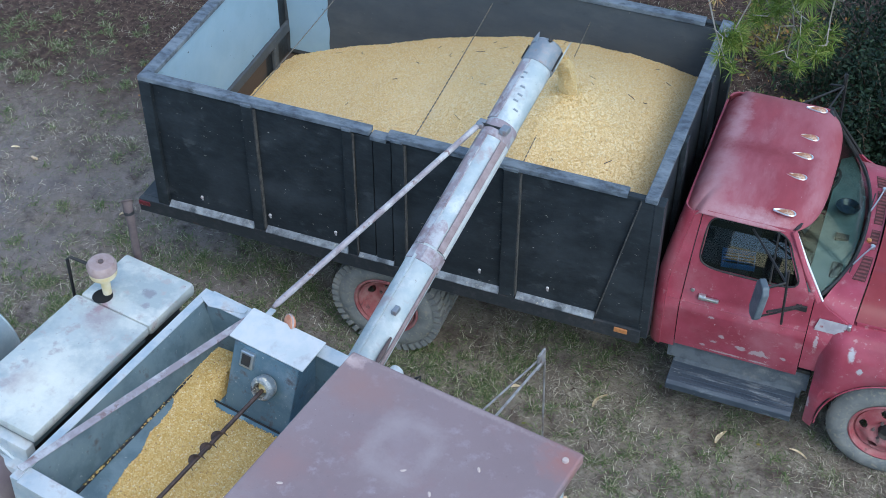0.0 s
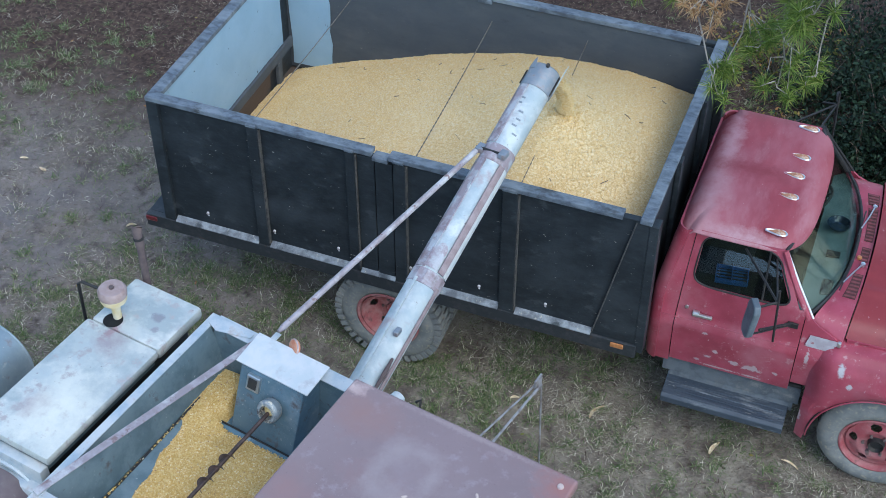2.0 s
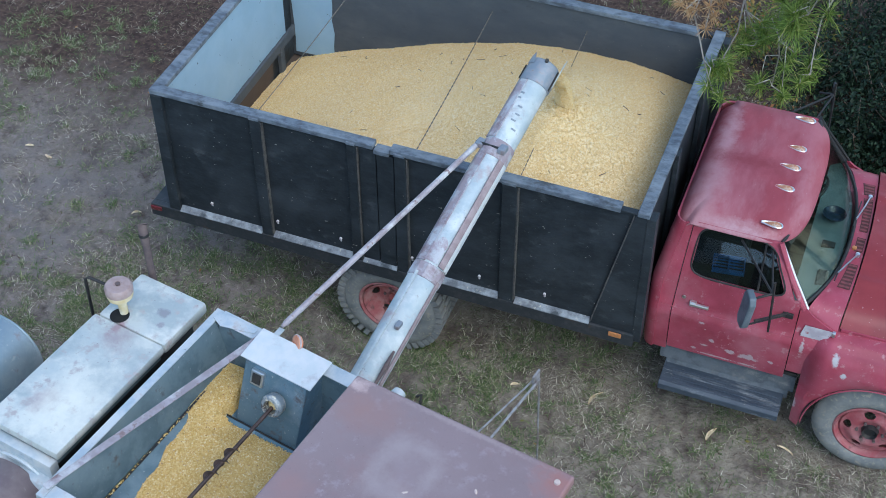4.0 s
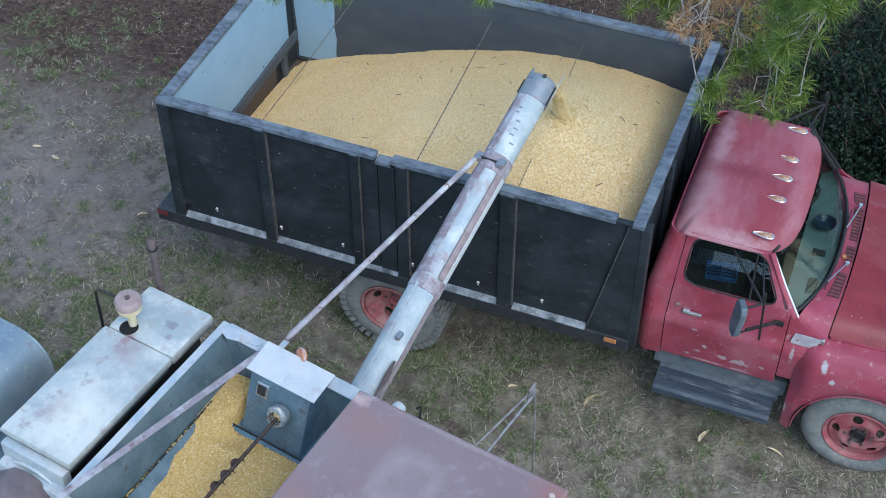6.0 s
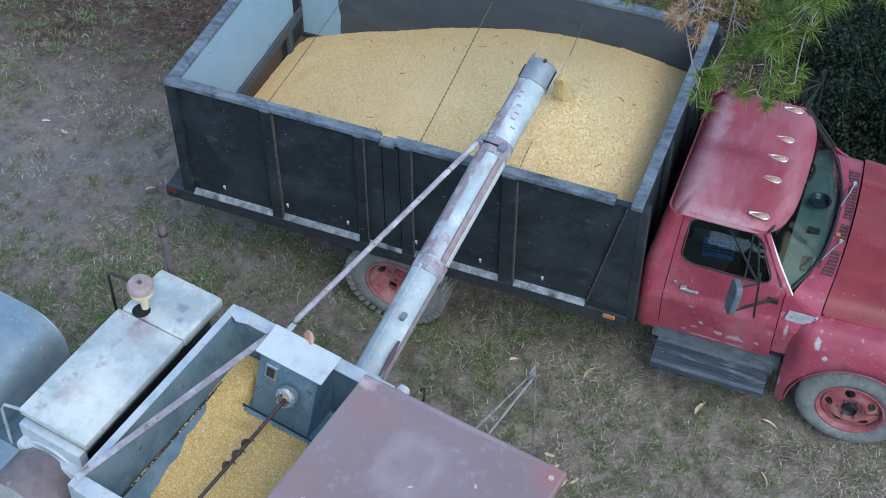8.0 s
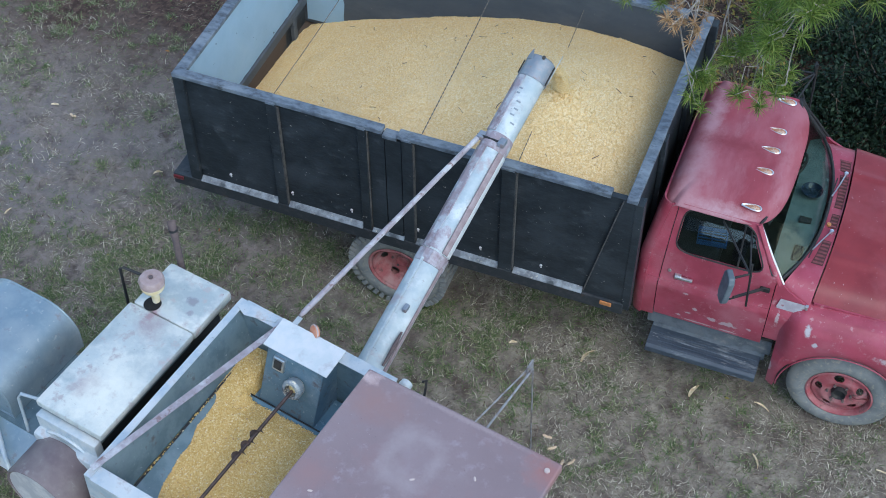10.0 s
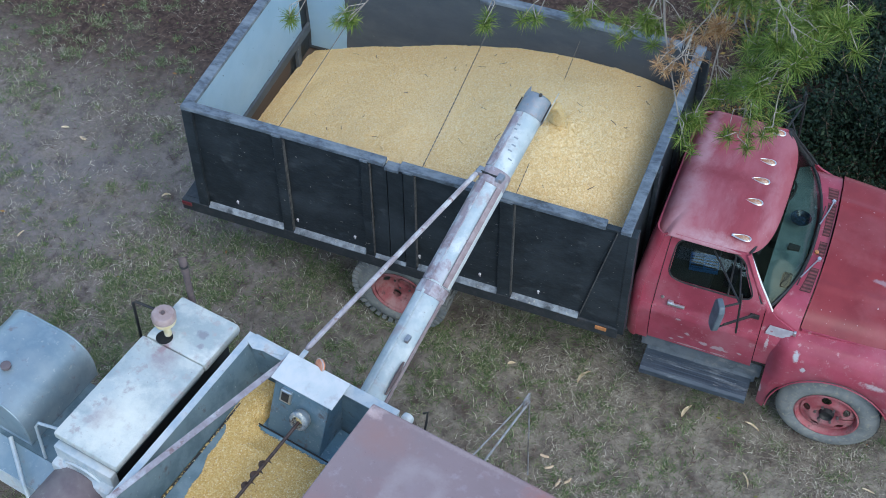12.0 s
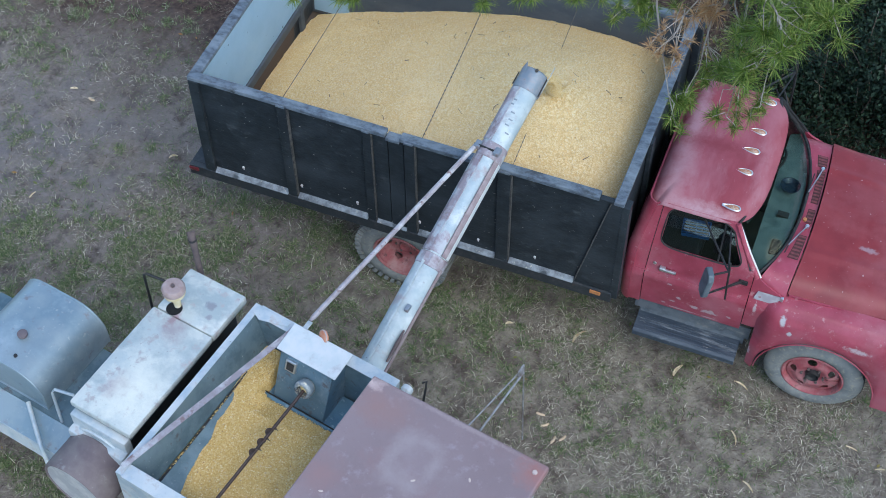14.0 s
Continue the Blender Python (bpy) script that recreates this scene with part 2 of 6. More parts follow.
ORANGE = surface("faded_orange_reflector", (0.5, 0.17, 0.09), 0.5, 0, ((0.56, 0.27, 0.17), 30, 0.4, 0.6), (), 0.05, 80)
TEAL = surface("teal_dashboard", (0.115, 0.17, 0.172), 0.6, 0, ((0.16, 0.22, 0.22), 8, 0.4, 0.62), [((0.06, 0.1, 0.1), 3, 0.55, 0.7, 0)], 0.1, 60)
SEAT = surface("dark_seat_vinyl", (0.03, 0.035, 0.04), 0.6, 0, ((0.05, 0.05, 0.055), 10, 0.4, 0.7), (), 0.1, 60)
CRATE_BLUE = surface("blue_plastic", (0.03, 0.14, 0.42), 0.45, 0, ((0.05, 0.2, 0.5), 9, 0.4, 0.7), (), 0.05, 60)
GALV = surface("galvanised_sheet", (0.5, 0.535, 0.56), 0.5, 0.2, ((0.38, 0.45, 0.51), 9, 0.42, 0.6),
               [((0.56, 0.58, 0.59), 3, 0.48, 0.62, 0.15), ((0.44, 0.4, 0.4), 6, 0.57, 0.68, 0.2), ((0.24, 0.22, 0.22), 36, 0.67, 0.72, 0.2)], 0.12, 40)
LINER = surface("dull_blue_grey_liner", (0.15, 0.215, 0.25), 0.5, 0.25, ((0.1, 0.155, 0.19), 6, 0.42, 0.6),
                [((0.2, 0.265, 0.3), 1.6, 0.46, 0.7, 0.1), ((0.12, 0.12, 0.13), 9, 0.6, 0.7, 0.2), ((0.4, 0.43, 0.44), 38, 0.66, 0.7, 0.1)], 0.1, 30)
HOOD_PALE = surface("pale_zinc_sheet", (0.6, 0.61, 0.625), 0.55, 0.1, ((0.53, 0.57, 0.59), 8, 0.42, 0.6), [((0.46, 0.46, 0.48), 6, 0.58, 0.7, 0.1)], 0.08, 40)
FUEL_BLUE = surface("dull_blue_grey_fuel_tank", (0.29, 0.35, 0.39), 0.42, 0.3, ((0.215, 0.29, 0.345), 3, 0.42, 0.6), [((0.38, 0.45, 0.5), 1.5, 0.5, 0.66, 0.1), ((0.24, 0.23, 0.25), 9, 0.6, 0.72, 0.2), ((0.4, 0.44, 0.47), 22, 0.62, 0.7, 0.1)], 0.06, 30)
BLUE_SHELF = surface("worn_blue_shelf", (0.13, 0.23, 0.305), 0.45, 0.3, ((0.1, 0.18, 0.245), 7, 0.42, 0.6), [((0.3, 0.4, 0.46), 14, 0.55, 0.66, 0.1)], 0.1, 40)
TANK_IN = surface("blue_grey_tank_sheet", (0.15, 0.235, 0.3), 0.45, 0.4, ((0.1, 0.175, 0.235), 6, 0.42, 0.6),
                  [((0.26, 0.33, 0.38), 3, 0.5, 0.64, 0.15), ((0.14, 0.13, 0.14), 9, 0.56, 0.68, 0.2), ((0.42, 0.46, 0.48), 40, 0.63, 0.68, 0.2)], 0.1, 30)
HOOD_METAL = surface("weathered_silver_hood", (0.5, 0.53, 0.52), 0.58, 0.2, ((0.49, 0.53, 0.53), 7, 0.42, 0.6),
                     [((0.6, 0.615, 0.59), 5, 0.48, 0.58, 0.15), ((0.37, 0.42, 0.435), 2.2, 0.5, 0.62, 0.0), ((0.45, 0.41, 0.41), 9, 0.56, 0.66, 0.2), ((0.26, 0.24, 0.25), 34, 0.66, 0.71, 0.2)], 0.25, 45,
                     spots=[((0.4, 0.36, 0.38), (-0.45, -0.56, 2.68), (0.13, 0.12, 0.3), 0.5), ((0.41, 0.36, 0.37), (-0.5, -1.22, 2.68), (0.13, 0.14, 0.3), 0.4), ((0.38, 0.28, 0.3), (-0.52, -0.47, 2.68), (0.04, 0.1, 0.3), 0.4),
                            ((0.27, 0.28, 0.31), (-0.33, -0.2, 2.68), (0.05, 0.05, 0.2), 0.3), ((0.3, 0.3, 0.33), (-0.28, -0.3, 2.68), (0.03, 0.03, 0.2), 0.3), ((0.72, 0.71, 0.64), (-0.35, -1.2, 2.68), (0.2, 0.3, 0.3), 0.7)])
SPOUT_METAL = surface("weathered_spout_metal", (0.43, 0.485, 0.51), 0.66, 0.08, ((0.36, 0.43, 0.475), 8, 0.42, 0.6),
                      [((0.38, 0.35, 0.37), 4.5, 0.55, 0.66, 0.2), ((0.56, 0.6, 0.62), 3.4, 0.5, 0.62, 0.1), ((0.23, 0.2, 0.21), 24, 0.64, 0.69, 0.1)], 0.15, 45)
SPOUT_DARK = surface("dark_band_metal", (0.22, 0.26, 0.31), 0.55, 0.3, ((0.3, 0.3, 0.33), 16, 0.45, 0.65), [((0.24, 0.15, 0.13), 8, 0.55, 0.7, 0.2)], 0.2, 50)
RUST_STRIPE = surface("mauve_rust_stripe", (0.3, 0.25, 0.28), 0.65, 0.1, ((0.42, 0.43, 0.47), 9, 0.45, 0.6), [((0.22, 0.16, 0.17), 6, 0.52, 0.64, 0.1), ((0.55, 0.6, 0.64), 4, 0.58, 0.66, 0.1)], 0.15, 50)
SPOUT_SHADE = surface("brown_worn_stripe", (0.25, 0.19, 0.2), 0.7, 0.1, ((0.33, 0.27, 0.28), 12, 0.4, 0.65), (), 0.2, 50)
MAUVE = surface("faded_mauve_roof_paint", (0.24, 0.177, 0.187), 0.6, 0, ((0.215, 0.155, 0.163), 3, 0.4, 0.62),
                [((0.27, 0.21, 0.222), 1.5, 0.44, 0.68, 0.1), ((0.255, 0.165, 0.172), 2.6, 0.54, 0.72, 0.1), ((0.3, 0.24, 0.26), 9, 0.56, 0.7, 0.1), ((0.17, 0.115, 0.12), 50, 0.62, 0.72, 0), ((0.36, 0.31, 0.32), 75, 0.66, 0.72, 0)], 0.1, 60,
                spots=[((0.262, 0.202, 0.216), (2.03, -0.77, 3.14), (0.15, 0.18, 0.5), 0.8)] + [((0.31, 0.25, 0.258), (2.04 + 0.165 * math.cos(a), -0.78 + 0.2 * math.sin(a), 3.14), (0.06 * abs(math.sin(a)) + w, 0.07 * abs(math.cos(a)) + w, 0.3), 1.0) for a, w in ((0.2, 0.03), (1.3, 0.025), (2.3, 0.035), (3.2, 0.04), (4.1, 0.03), (5.2, 0.035))] + [((0.5, 0.38, 0.37), (1.44, -0.36, 3.14), (0.08, 0.06, 0.3), 0.4), ((0.27, 0.17, 0.165), (1.6, -0.5, 3.14), (0.2, 0.14, 0.3), 0.8),
                       ((0.3, 0.15, 0.14), (2.85, -0.4, 3.14), (0.14, 0.12, 0.3), 0.6), ((0.27, 0.17, 0.17), (1.5, -1.2, 3.14), (0.12, 0.16, 0.3), 0.8), ((0.3, 0.23, 0.235), (2.2, -0.32, 3.14), (0.5, 0.02, 0.3), 0.5)])
PALE_SCUFF = surface("pale_scuff", (0.55, 0.45, 0.4), 0.7, 0, ((0.42, 0.32, 0.32), 30, 0.4, 0.62), (), 0.1, 60)
BRACE_PAINT = surface("pinkish_grey_brace", (0.36, 0.33, 0.36), 0.6, 0.1, ((0.28, 0.24, 0.26), 9, 0.42, 0.6), [((0.5, 0.5, 0.52), 5, 0.52, 0.64, 0.1), ((0.22, 0.15, 0.15), 14, 0.58, 0.66, 0.1)], 0.15, 50)
BROWN_DRUM = surface("brown_drum_paint", (0.13, 0.1, 0.11), 0.6, 0, ((0.18, 0.15, 0.15), 6, 0.4, 0.65), [((0.26, 0.25, 0.25), 12, 0.6, 0.75, 0.1)], 0.1, 50)
COLLAR = surface("crusted_collar_metal", (0.27, 0.31, 0.34), 0.5, 0.3, ((0.52, 0.5, 0.45), 22, 0.5, 0.6), [((0.1, 0.1, 0.11), 14, 0.54, 0.62, 0.1), ((0.7, 0.66, 0.55), 30, 0.58, 0.64, 0.1)], 0.4, 60)
PALE_DRUM = surface("pale_drum_face", (0.36, 0.35, 0.36), 0.7, 0, ((0.5, 0.48, 0.47), 7, 0.45, 0.65), [((0.25, 0.17, 0.15), 5, 0.6, 0.72, 0.1)], 0.1, 50)
RUST_PIPE = surface("rusty_exhaust_pipe", (0.1, 0.075, 0.078), 0.8, 0.1, ((0.14, 0.105, 0.1), 20, 0.4, 0.65), (), 0.2, 60)
CREAM = surface("yellowed_cream_plastic", (0.62, 0.5, 0.27), 0.5, 0, ((0.72, 0.65, 0.5), 8, 0.4, 0.65), (), 0.1, 60)
CAP_BROWN = surface("dull_brown_cap", (0.3, 0.21, 0.2), 0.6, 0, ((0.38, 0.3, 0.29), 12, 0.4, 0.65), (), 0.1, 60)
AUGER = surface("dark_auger_steel", (0.07, 0.05, 0.045), 0.55, 0.4, ((0.12, 0.08, 0.07), 20, 0.4, 0.65), (), 0.2, 60)
CABLE = surface("old_rope", (0.2, 0.18, 0.15), 0.9, 0, ((0.09, 0.08, 0.07), 60, 0.4, 0.6), (), 0.3, 200)
STEEL_ROD = surface("dull_steel_rod", (0.34, 0.33, 0.34), 0.55, 0.4, ((0.2, 0.17, 0.16), 14, 0.45, 0.65), (), 0.1, 60)
BARK = surface("pine_bark", (0.17, 0.13, 0.1), 0.95, 0, ((0.08, 0.06, 0.05), 14, 0.4, 0.65), [((0.28, 0.25, 0.22), 6, 0.55, 0.7, 0)], 0.6, 30)
TWIG = surface("pale_twig_bark", (0.42, 0.38, 0.34), 0.95, 0, ((0.18, 0.15, 0.12), 30, 0.4, 0.65), (), 0.3, 60)
LIMB = surface("grey_limb_bark", (0.2, 0.17, 0.145), 0.95, 0, ((0.32, 0.29, 0.26), 9, 0.45, 0.65), (), 0.4, 40)
NEEDLE = island_material("green_needles", [(0.0, (0.078, 0.128, 0.026)), (0.5, (0.155, 0.24, 0.046)), (0.85, (0.26, 0.335, 0.075)), (1.0, (0.4, 0.4, 0.13))], 0.5, 0.35, 0.35)
DEAD_NEEDLE = island_material("orange_dead_needles", [(0.0, (0.32, 0.17, 0.08)), (0.6, (0.46, 0.28, 0.14)), (1.0, (0.52, 0.4, 0.25))], 0.6, 0.3, 0.2)
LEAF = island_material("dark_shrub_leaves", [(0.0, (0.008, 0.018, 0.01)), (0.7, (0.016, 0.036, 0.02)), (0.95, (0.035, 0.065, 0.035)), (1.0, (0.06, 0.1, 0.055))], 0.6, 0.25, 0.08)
AUTUMN_LEAF = island_material("yellowing_leaves", [(0.0, (0.09, 0.13, 0.035)), (0.5, (0.2, 0.2, 0.05)), (0.8, (0.3, 0.2, 0.06)), (1.0, (0.3, 0.12, 0.05))], 0.6, 0.3, 0.15)
GRASS = island_material("mixed_grass", [(0.0, (0.065, 0.104, 0.042)), (0.45, (0.13, 0.18, 0.073)), (0.72, (0.23, 0.255, 0.13)), (0.88, (0.34, 0.325, 0.215)), (1.0, (0.52, 0.49, 0.38))], 0.8, 0.2, 0.15)
STRAW = island_material("dry_litter", [(0.0, (0.11, 0.088, 0.074)), (0.4, (0.22, 0.185, 0.152)), (0.8, (0.4, 0.36, 0.29)), (1.0, (0.66, 0.61, 0.5))], 0.85, 0.2)
NEEDLE_LITTER = island_material("reddish_litter", [(0.0, (0.06, 0.04, 0.033)), (0.6, (0.12, 0.08, 0.065)), (0.92, (0.22, 0.165, 0.13)), (1.0, (0.4, 0.33, 0.26))], 0.9, 0.15)
KERNEL = island_material("corn_kernels", [(0.0, (0.68, 0.46, 0.205)), (0.5, (0.77, 0.56, 0.265)), (0.82, (0.82, 0.66, 0.385)), (0.97, (0.82, 0.72, 0.52)), (1.0, (0.5, 0.3, 0.15))], 0.6, 0.25)
TANK_KERNEL = island_material("fresh_kernels", [(0.0, (0.54, 0.35, 0.11)), (0.5, (0.66, 0.46, 0.17)), (0.84, (0.73, 0.58, 0.29)), (0.97, (0.84, 0.76, 0.55)), (1.0, (0.34, 0.18, 0.09))], 0.55, 0.3)
POUR_KERNEL = island_material("pouring_kernels", [(0.0, (0.68, 0.44, 0.16)), (0.5, (0.78, 0.55, 0.22)), (1.0, (0.84, 0.68, 0.36))], 0.55, 0.3, 0.15)
HUSK = surface("dry_husk", (0.62, 0.52, 0.36), 0.85, 0, ((0.45, 0.34, 0.2), 30, 0.4, 0.65), (), 0.3, 80, vary=0.2)
COB = surface("pale_corn_cob", (0.55, 0.4, 0.27), 0.85, 0, ((0.65, 0.52, 0.38), 60, 0.4, 0.65), (), 0.4, 120, vary=0.15)


def corn_material(name, dark, mid, pale, dust):
    m = bpy.data.materials.new(name)
    m.use_nodes = True
    nt = m.node_tree
    p = nt.nodes["Principled BSDF"]
    vec = coords(nt)
    v = nt.nodes.new("ShaderNodeTexVoronoi")
    v.inputs["Scale"].default_value = 95
    nt.links.new(vec, v.inputs["Vector"])
    r = nt.nodes.new("ShaderNodeValToRGB")
    el = r.color_ramp.elements
    el[0].position, el[0].color = 0.1, rgb(dark)
    el[1].position, el[1].color = 0.95, rgb(pale)
    el.new(0.5).color = rgb(mid)
    sep = nt.nodes.new("ShaderNodeSeparateColor")
    nt.links.new(v.outputs["Color"], sep.inputs[0])
    nt.links.new(sep.outputs[0], r.inputs[0])
    f = noise_fac(nt, vec, 1.7, 4, 0.42, 0.66)
    col = blend(nt, times(nt, f, 0.45), r.outputs[0], dust)
    nt.links.new(col, p.inputs["Base Color"])
    p.inputs["Roughness"].default_value = 0.6
    b = nt.nodes.new("ShaderNodeBump")
    b.inputs["Strength"].default_value, b.inputs["Distance"].default_value = 0.2, 0.005
    nt.links.new(v.outputs["Distance"], b.inputs["Height"])
    b.invert = True
    nt.links.new(b.outputs[0], p.inputs["Normal"])
    return m


CORN = corn_material("dusty_corn", (0.65, 0.45, 0.2), (0.75, 0.54, 0.255), (0.82, 0.67, 0.41), (0.82, 0.64, 0.37))
TANK_CORN = corn_material("fresh_corn", (0.55, 0.37, 0.13), (0.65, 0.46, 0.18), (0.73, 0.58, 0.3), (0.63, 0.47, 0.21))


def soil_material():
    m = bpy.data.materials.new("trodden_soil")
    m.use_nodes = True
    nt = m.node_tree
    p = nt.nodes["Principled BSDF"]
    vec = coords(nt)
    col = blend(nt, noise_fac(nt, vec, 1.1, 5, 0.35, 0.65), (0.22, 0.188, 0.162), (0.165, 0.14, 0.112))
    col = blend(nt, noise_fac(nt, vec, 15, 6, 0.46, 0.64), col, (0.25, 0.205, 0.19))
    col = blend(nt, noise_fac(nt, vec, 90, 3, 0.55, 0.75), col, (0.05, 0.04, 0.034))
    col = blend(nt, noise_fac(nt, vec, 4.5, 8, 0.5, 0.68, 0.7), col, (0.062, 0.048, 0.042))
    # soil brightened towards +x, making up for light lost between truck and combine
    sp = nt.nodes.new("ShaderNodeSeparateXYZ")
    nt.links.new(vec, sp.inputs[0])
    wob = nt.nodes.new("ShaderNodeTexNoise")
    wob.inputs["Scale"].default_value, wob.inputs["Detail"].default_value = 0.9, 5
    nt.links.new(vec, wob.inputs["Vector"])
    dx = nt.nodes.new("ShaderNodeMath")
    dx.operation = "MULTIPLY_ADD"
    dx.inputs[1].default_value = 3.0
    nt.links.new(wob.outputs[0], dx.inputs[0])
    nt.links.new(sp.outputs[0], dx.inputs[2])
    px = nt.nodes.new("ShaderNodeMapRange")
    px.inputs[1].default_value, px.inputs[2].default_value = 1.6, 4.2
    nt.links.new(dx.outputs[0], px.inputs[0])
    pale = blend(nt, noise_fac(nt, vec, 6, 6, 0.4, 0.62), (0.185, 0.158, 0.132), (0.295, 0.262, 0.207))
    pale = blend(nt, noise_fac(nt, vec, 60, 4, 0.55, 0.72), pale, (0.09, 0.075, 0.055))
    pale = blend(nt, noise_fac(nt, vec, 3.7, 8, 0.46, 0.64, 0.7), pale, (0.085, 0.066, 0.055))
    col = blend(nt, times(nt, px.outputs[0], 0.85), col, pale)
    # reddish leaf mould towards the wood's edge, with the trees' shade put into it
    sx = nt.nodes.new("ShaderNodeSeparateXYZ")
    nt.links.new(vec, sx.inputs[0])
    ny = nt.nodes.new("ShaderNodeTexNoise")
    ny.inputs["Scale"].default_value, ny.inputs["Detail"].default_value = 1.3, 6
    nt.links.new(vec, ny.inputs["Vector"])
    ma = nt.nodes.new("ShaderNodeMath")
    ma.operation = "MULTIPLY_ADD"
    ma.inputs[1].default_value = 3.0
    nt.links.new(ny.outputs[0], ma.inputs[0])
    nt.links.new(sx.outputs[1], ma.inputs[2])
    mo = nt.nodes.new("ShaderNodeMapRange")
    mo.inputs[1].default_value, mo.inputs[2].default_value = 2.9, 4.6
    nt.links.new(ma.outputs[0], mo.inputs[0])
    mould = blend(nt, noise_fac(nt, vec, 14, 6, 0.4, 0.62), (0.045, 0.03, 0.026), (0.105, 0.07, 0.056))
    col = blend(nt, mo.outputs[0], col, mould)
    # bare, sandy track behind the truck
    d = nt.nodes.new("ShaderNodeVectorMath")
    d.operation = "DISTANCE"
    d.inputs[1].default_value = (-2.4, 0.4, 0)
    nt.links.new(vec, d.inputs[0])
    mr = nt.nodes.new("ShaderNodeMapRange")
    mr.inputs[1].default_value, mr.inputs[2].default_value = 1.9, 0.2
    nt.links.new(d.outputs["Value"], mr.inputs[0])
    col = blend(nt, times(nt, mr.outputs[0], noise_fac(nt, vec, 1.6, 6, 0.35, 0.6)), col, (0.17, 0.153, 0.155))
    # unseen ground beyond the yard, made grass-dark to darken the windscreen's reflection
    fd = nt.nodes.new("ShaderNodeVectorMath")
    fd.operation = "DISTANCE"
    fd.inputs[1].default_value = (1.5, 1.0, 0)
    nt.links.new(vec, fd.inputs[0])
    fr = nt.nodes.new("ShaderNodeMapRange")
    fr.inputs[1].default_value, fr.inputs[2].default_value = 7.5, 10.0
    nt.links.new(fd.outputs["Value"], fr.inputs[0])
    field = blend(nt, noise_fac(nt, vec, 0.6, 6, 0.4, 0.62), (0.035, 0.05, 0.022), (0.075, 0.085, 0.045))
    col = blend(nt, fr.outputs[0], col, field)
    nt.links.new(col, p.inputs["Base Color"])
    p.inputs["Roughness"].default_value = 0.95
    p.inputs["Specular IOR Level"].default_value = 0.15
    n = nt.nodes.new("ShaderNodeTexNoise")
    n.inputs["Scale"].default_value, n.inputs["Detail"].default_value = 30, 8
    nt.links.new(vec, n.inputs["Vector"])
    b = nt.nodes.new("ShaderNodeBump")
    b.inputs["Strength"].default_value, b.inputs["Distance"].default_value = 0.7, 0.03
    nt.links.new(n.outputs[0], b.inputs["Height"])
    nt.links.new(b.outputs[0], p.inputs["Normal"])
    return m


SOIL = soil_material()


def glass_material(name, tint, rough=0.02):
    """Thin pane: tinted see-through sheet with gloss that grows at a grazing view."""
    m = bpy.data.materials.new(name)
    m.use_nodes = True
    nt = m.node_tree
    tr = nt.nodes.new("ShaderNodeBsdfTransparent")
    tr.inputs[0].default_value = rgb(tint)
    gl = nt.nodes.new("ShaderNodeBsdfGlossy")
    gl.inputs["Roughness"].default_value = rough
    lw = nt.nodes.new("ShaderNodeLayerWeight")
    lw.inputs[0].default_value = 0.5
    pw = nt.nodes.new("ShaderNodeMath")
    pw.operation = "POWER"
    pw.inputs[1].default_value = 5.0
    nt.links.new(lw.outputs["Facing"], pw.inputs[0])
    fr = nt.nodes.new("ShaderNodeMath")
    fr.operation = "MULTIPLY_ADD"
    fr.inputs[1].default_value, fr.inputs[2].default_value = 0.9, 0.045
    nt.links.new(pw.outputs[0], fr.inputs[0])
    mx = nt.nodes.new("ShaderNodeMixShader")
    nt.links.new(fr.outputs[0], mx.inputs[0])
    nt.links.new(tr.outputs[0], mx.inputs[1])
    nt.links.new(gl.outputs[0], mx.inputs[2])
    nt.links.new(mx.outputs[0], nt.nodes["Material Output"].inputs[0])
    return m


GLASS = glass_material("windscreen_glass", (0.8, 0.88, 0.87))
SIDE_GLASS = glass_material("side_glass", (0.6, 0.66, 0.67))

# ---------- mesh helpers ----------
def part(name, bm, material, parent=None, label="", smooth=False):
    me = bpy.data.meshes.new(name)
    bmesh.ops.recalc_face_normals(bm, faces=bm.faces[:])
    bm.to_mesh(me)
    bm.free()
    me.materials.append(material)
    if smooth:
        me.shade_smooth()
        me.set_sharp_from_angle(angle=radians(38))
    ob = new(name, me)
    if parent:
        ob.parent = parent
    if label:
        tagged(ob, label)
    return ob


def thing(name, label, category, group="", kind="", at=None):
    ob = new(name)
    if at is not None:
        ob.matrix_world = at
    return tagged(ob, label, category, group, kind)


def box(bm, x0, x1, y0, y1, z0, z1, bevel=0.006):
    vs = [bm.verts.new((x, y, z)) for z in (z0, z1) for y in (y0, y1) for x in (x0, x1)]
    fs = [bm.faces.new([vs[i] for i in f]) for f in ((0, 2, 3, 1), (4, 5, 7, 6), (0, 1, 5, 4), (2, 6, 7, 3), (0, 4, 6, 2), (1, 3, 7, 5))]
    if bevel:
        bmesh.ops.bevel(bm, geom=list({e for f in fs for e in f.edges}), offset=bevel, segments=2, affect="EDGES", profile=0.5)
    return bm


def boxm(*a, **k):
    return box(bmesh.new(), *a, **k)


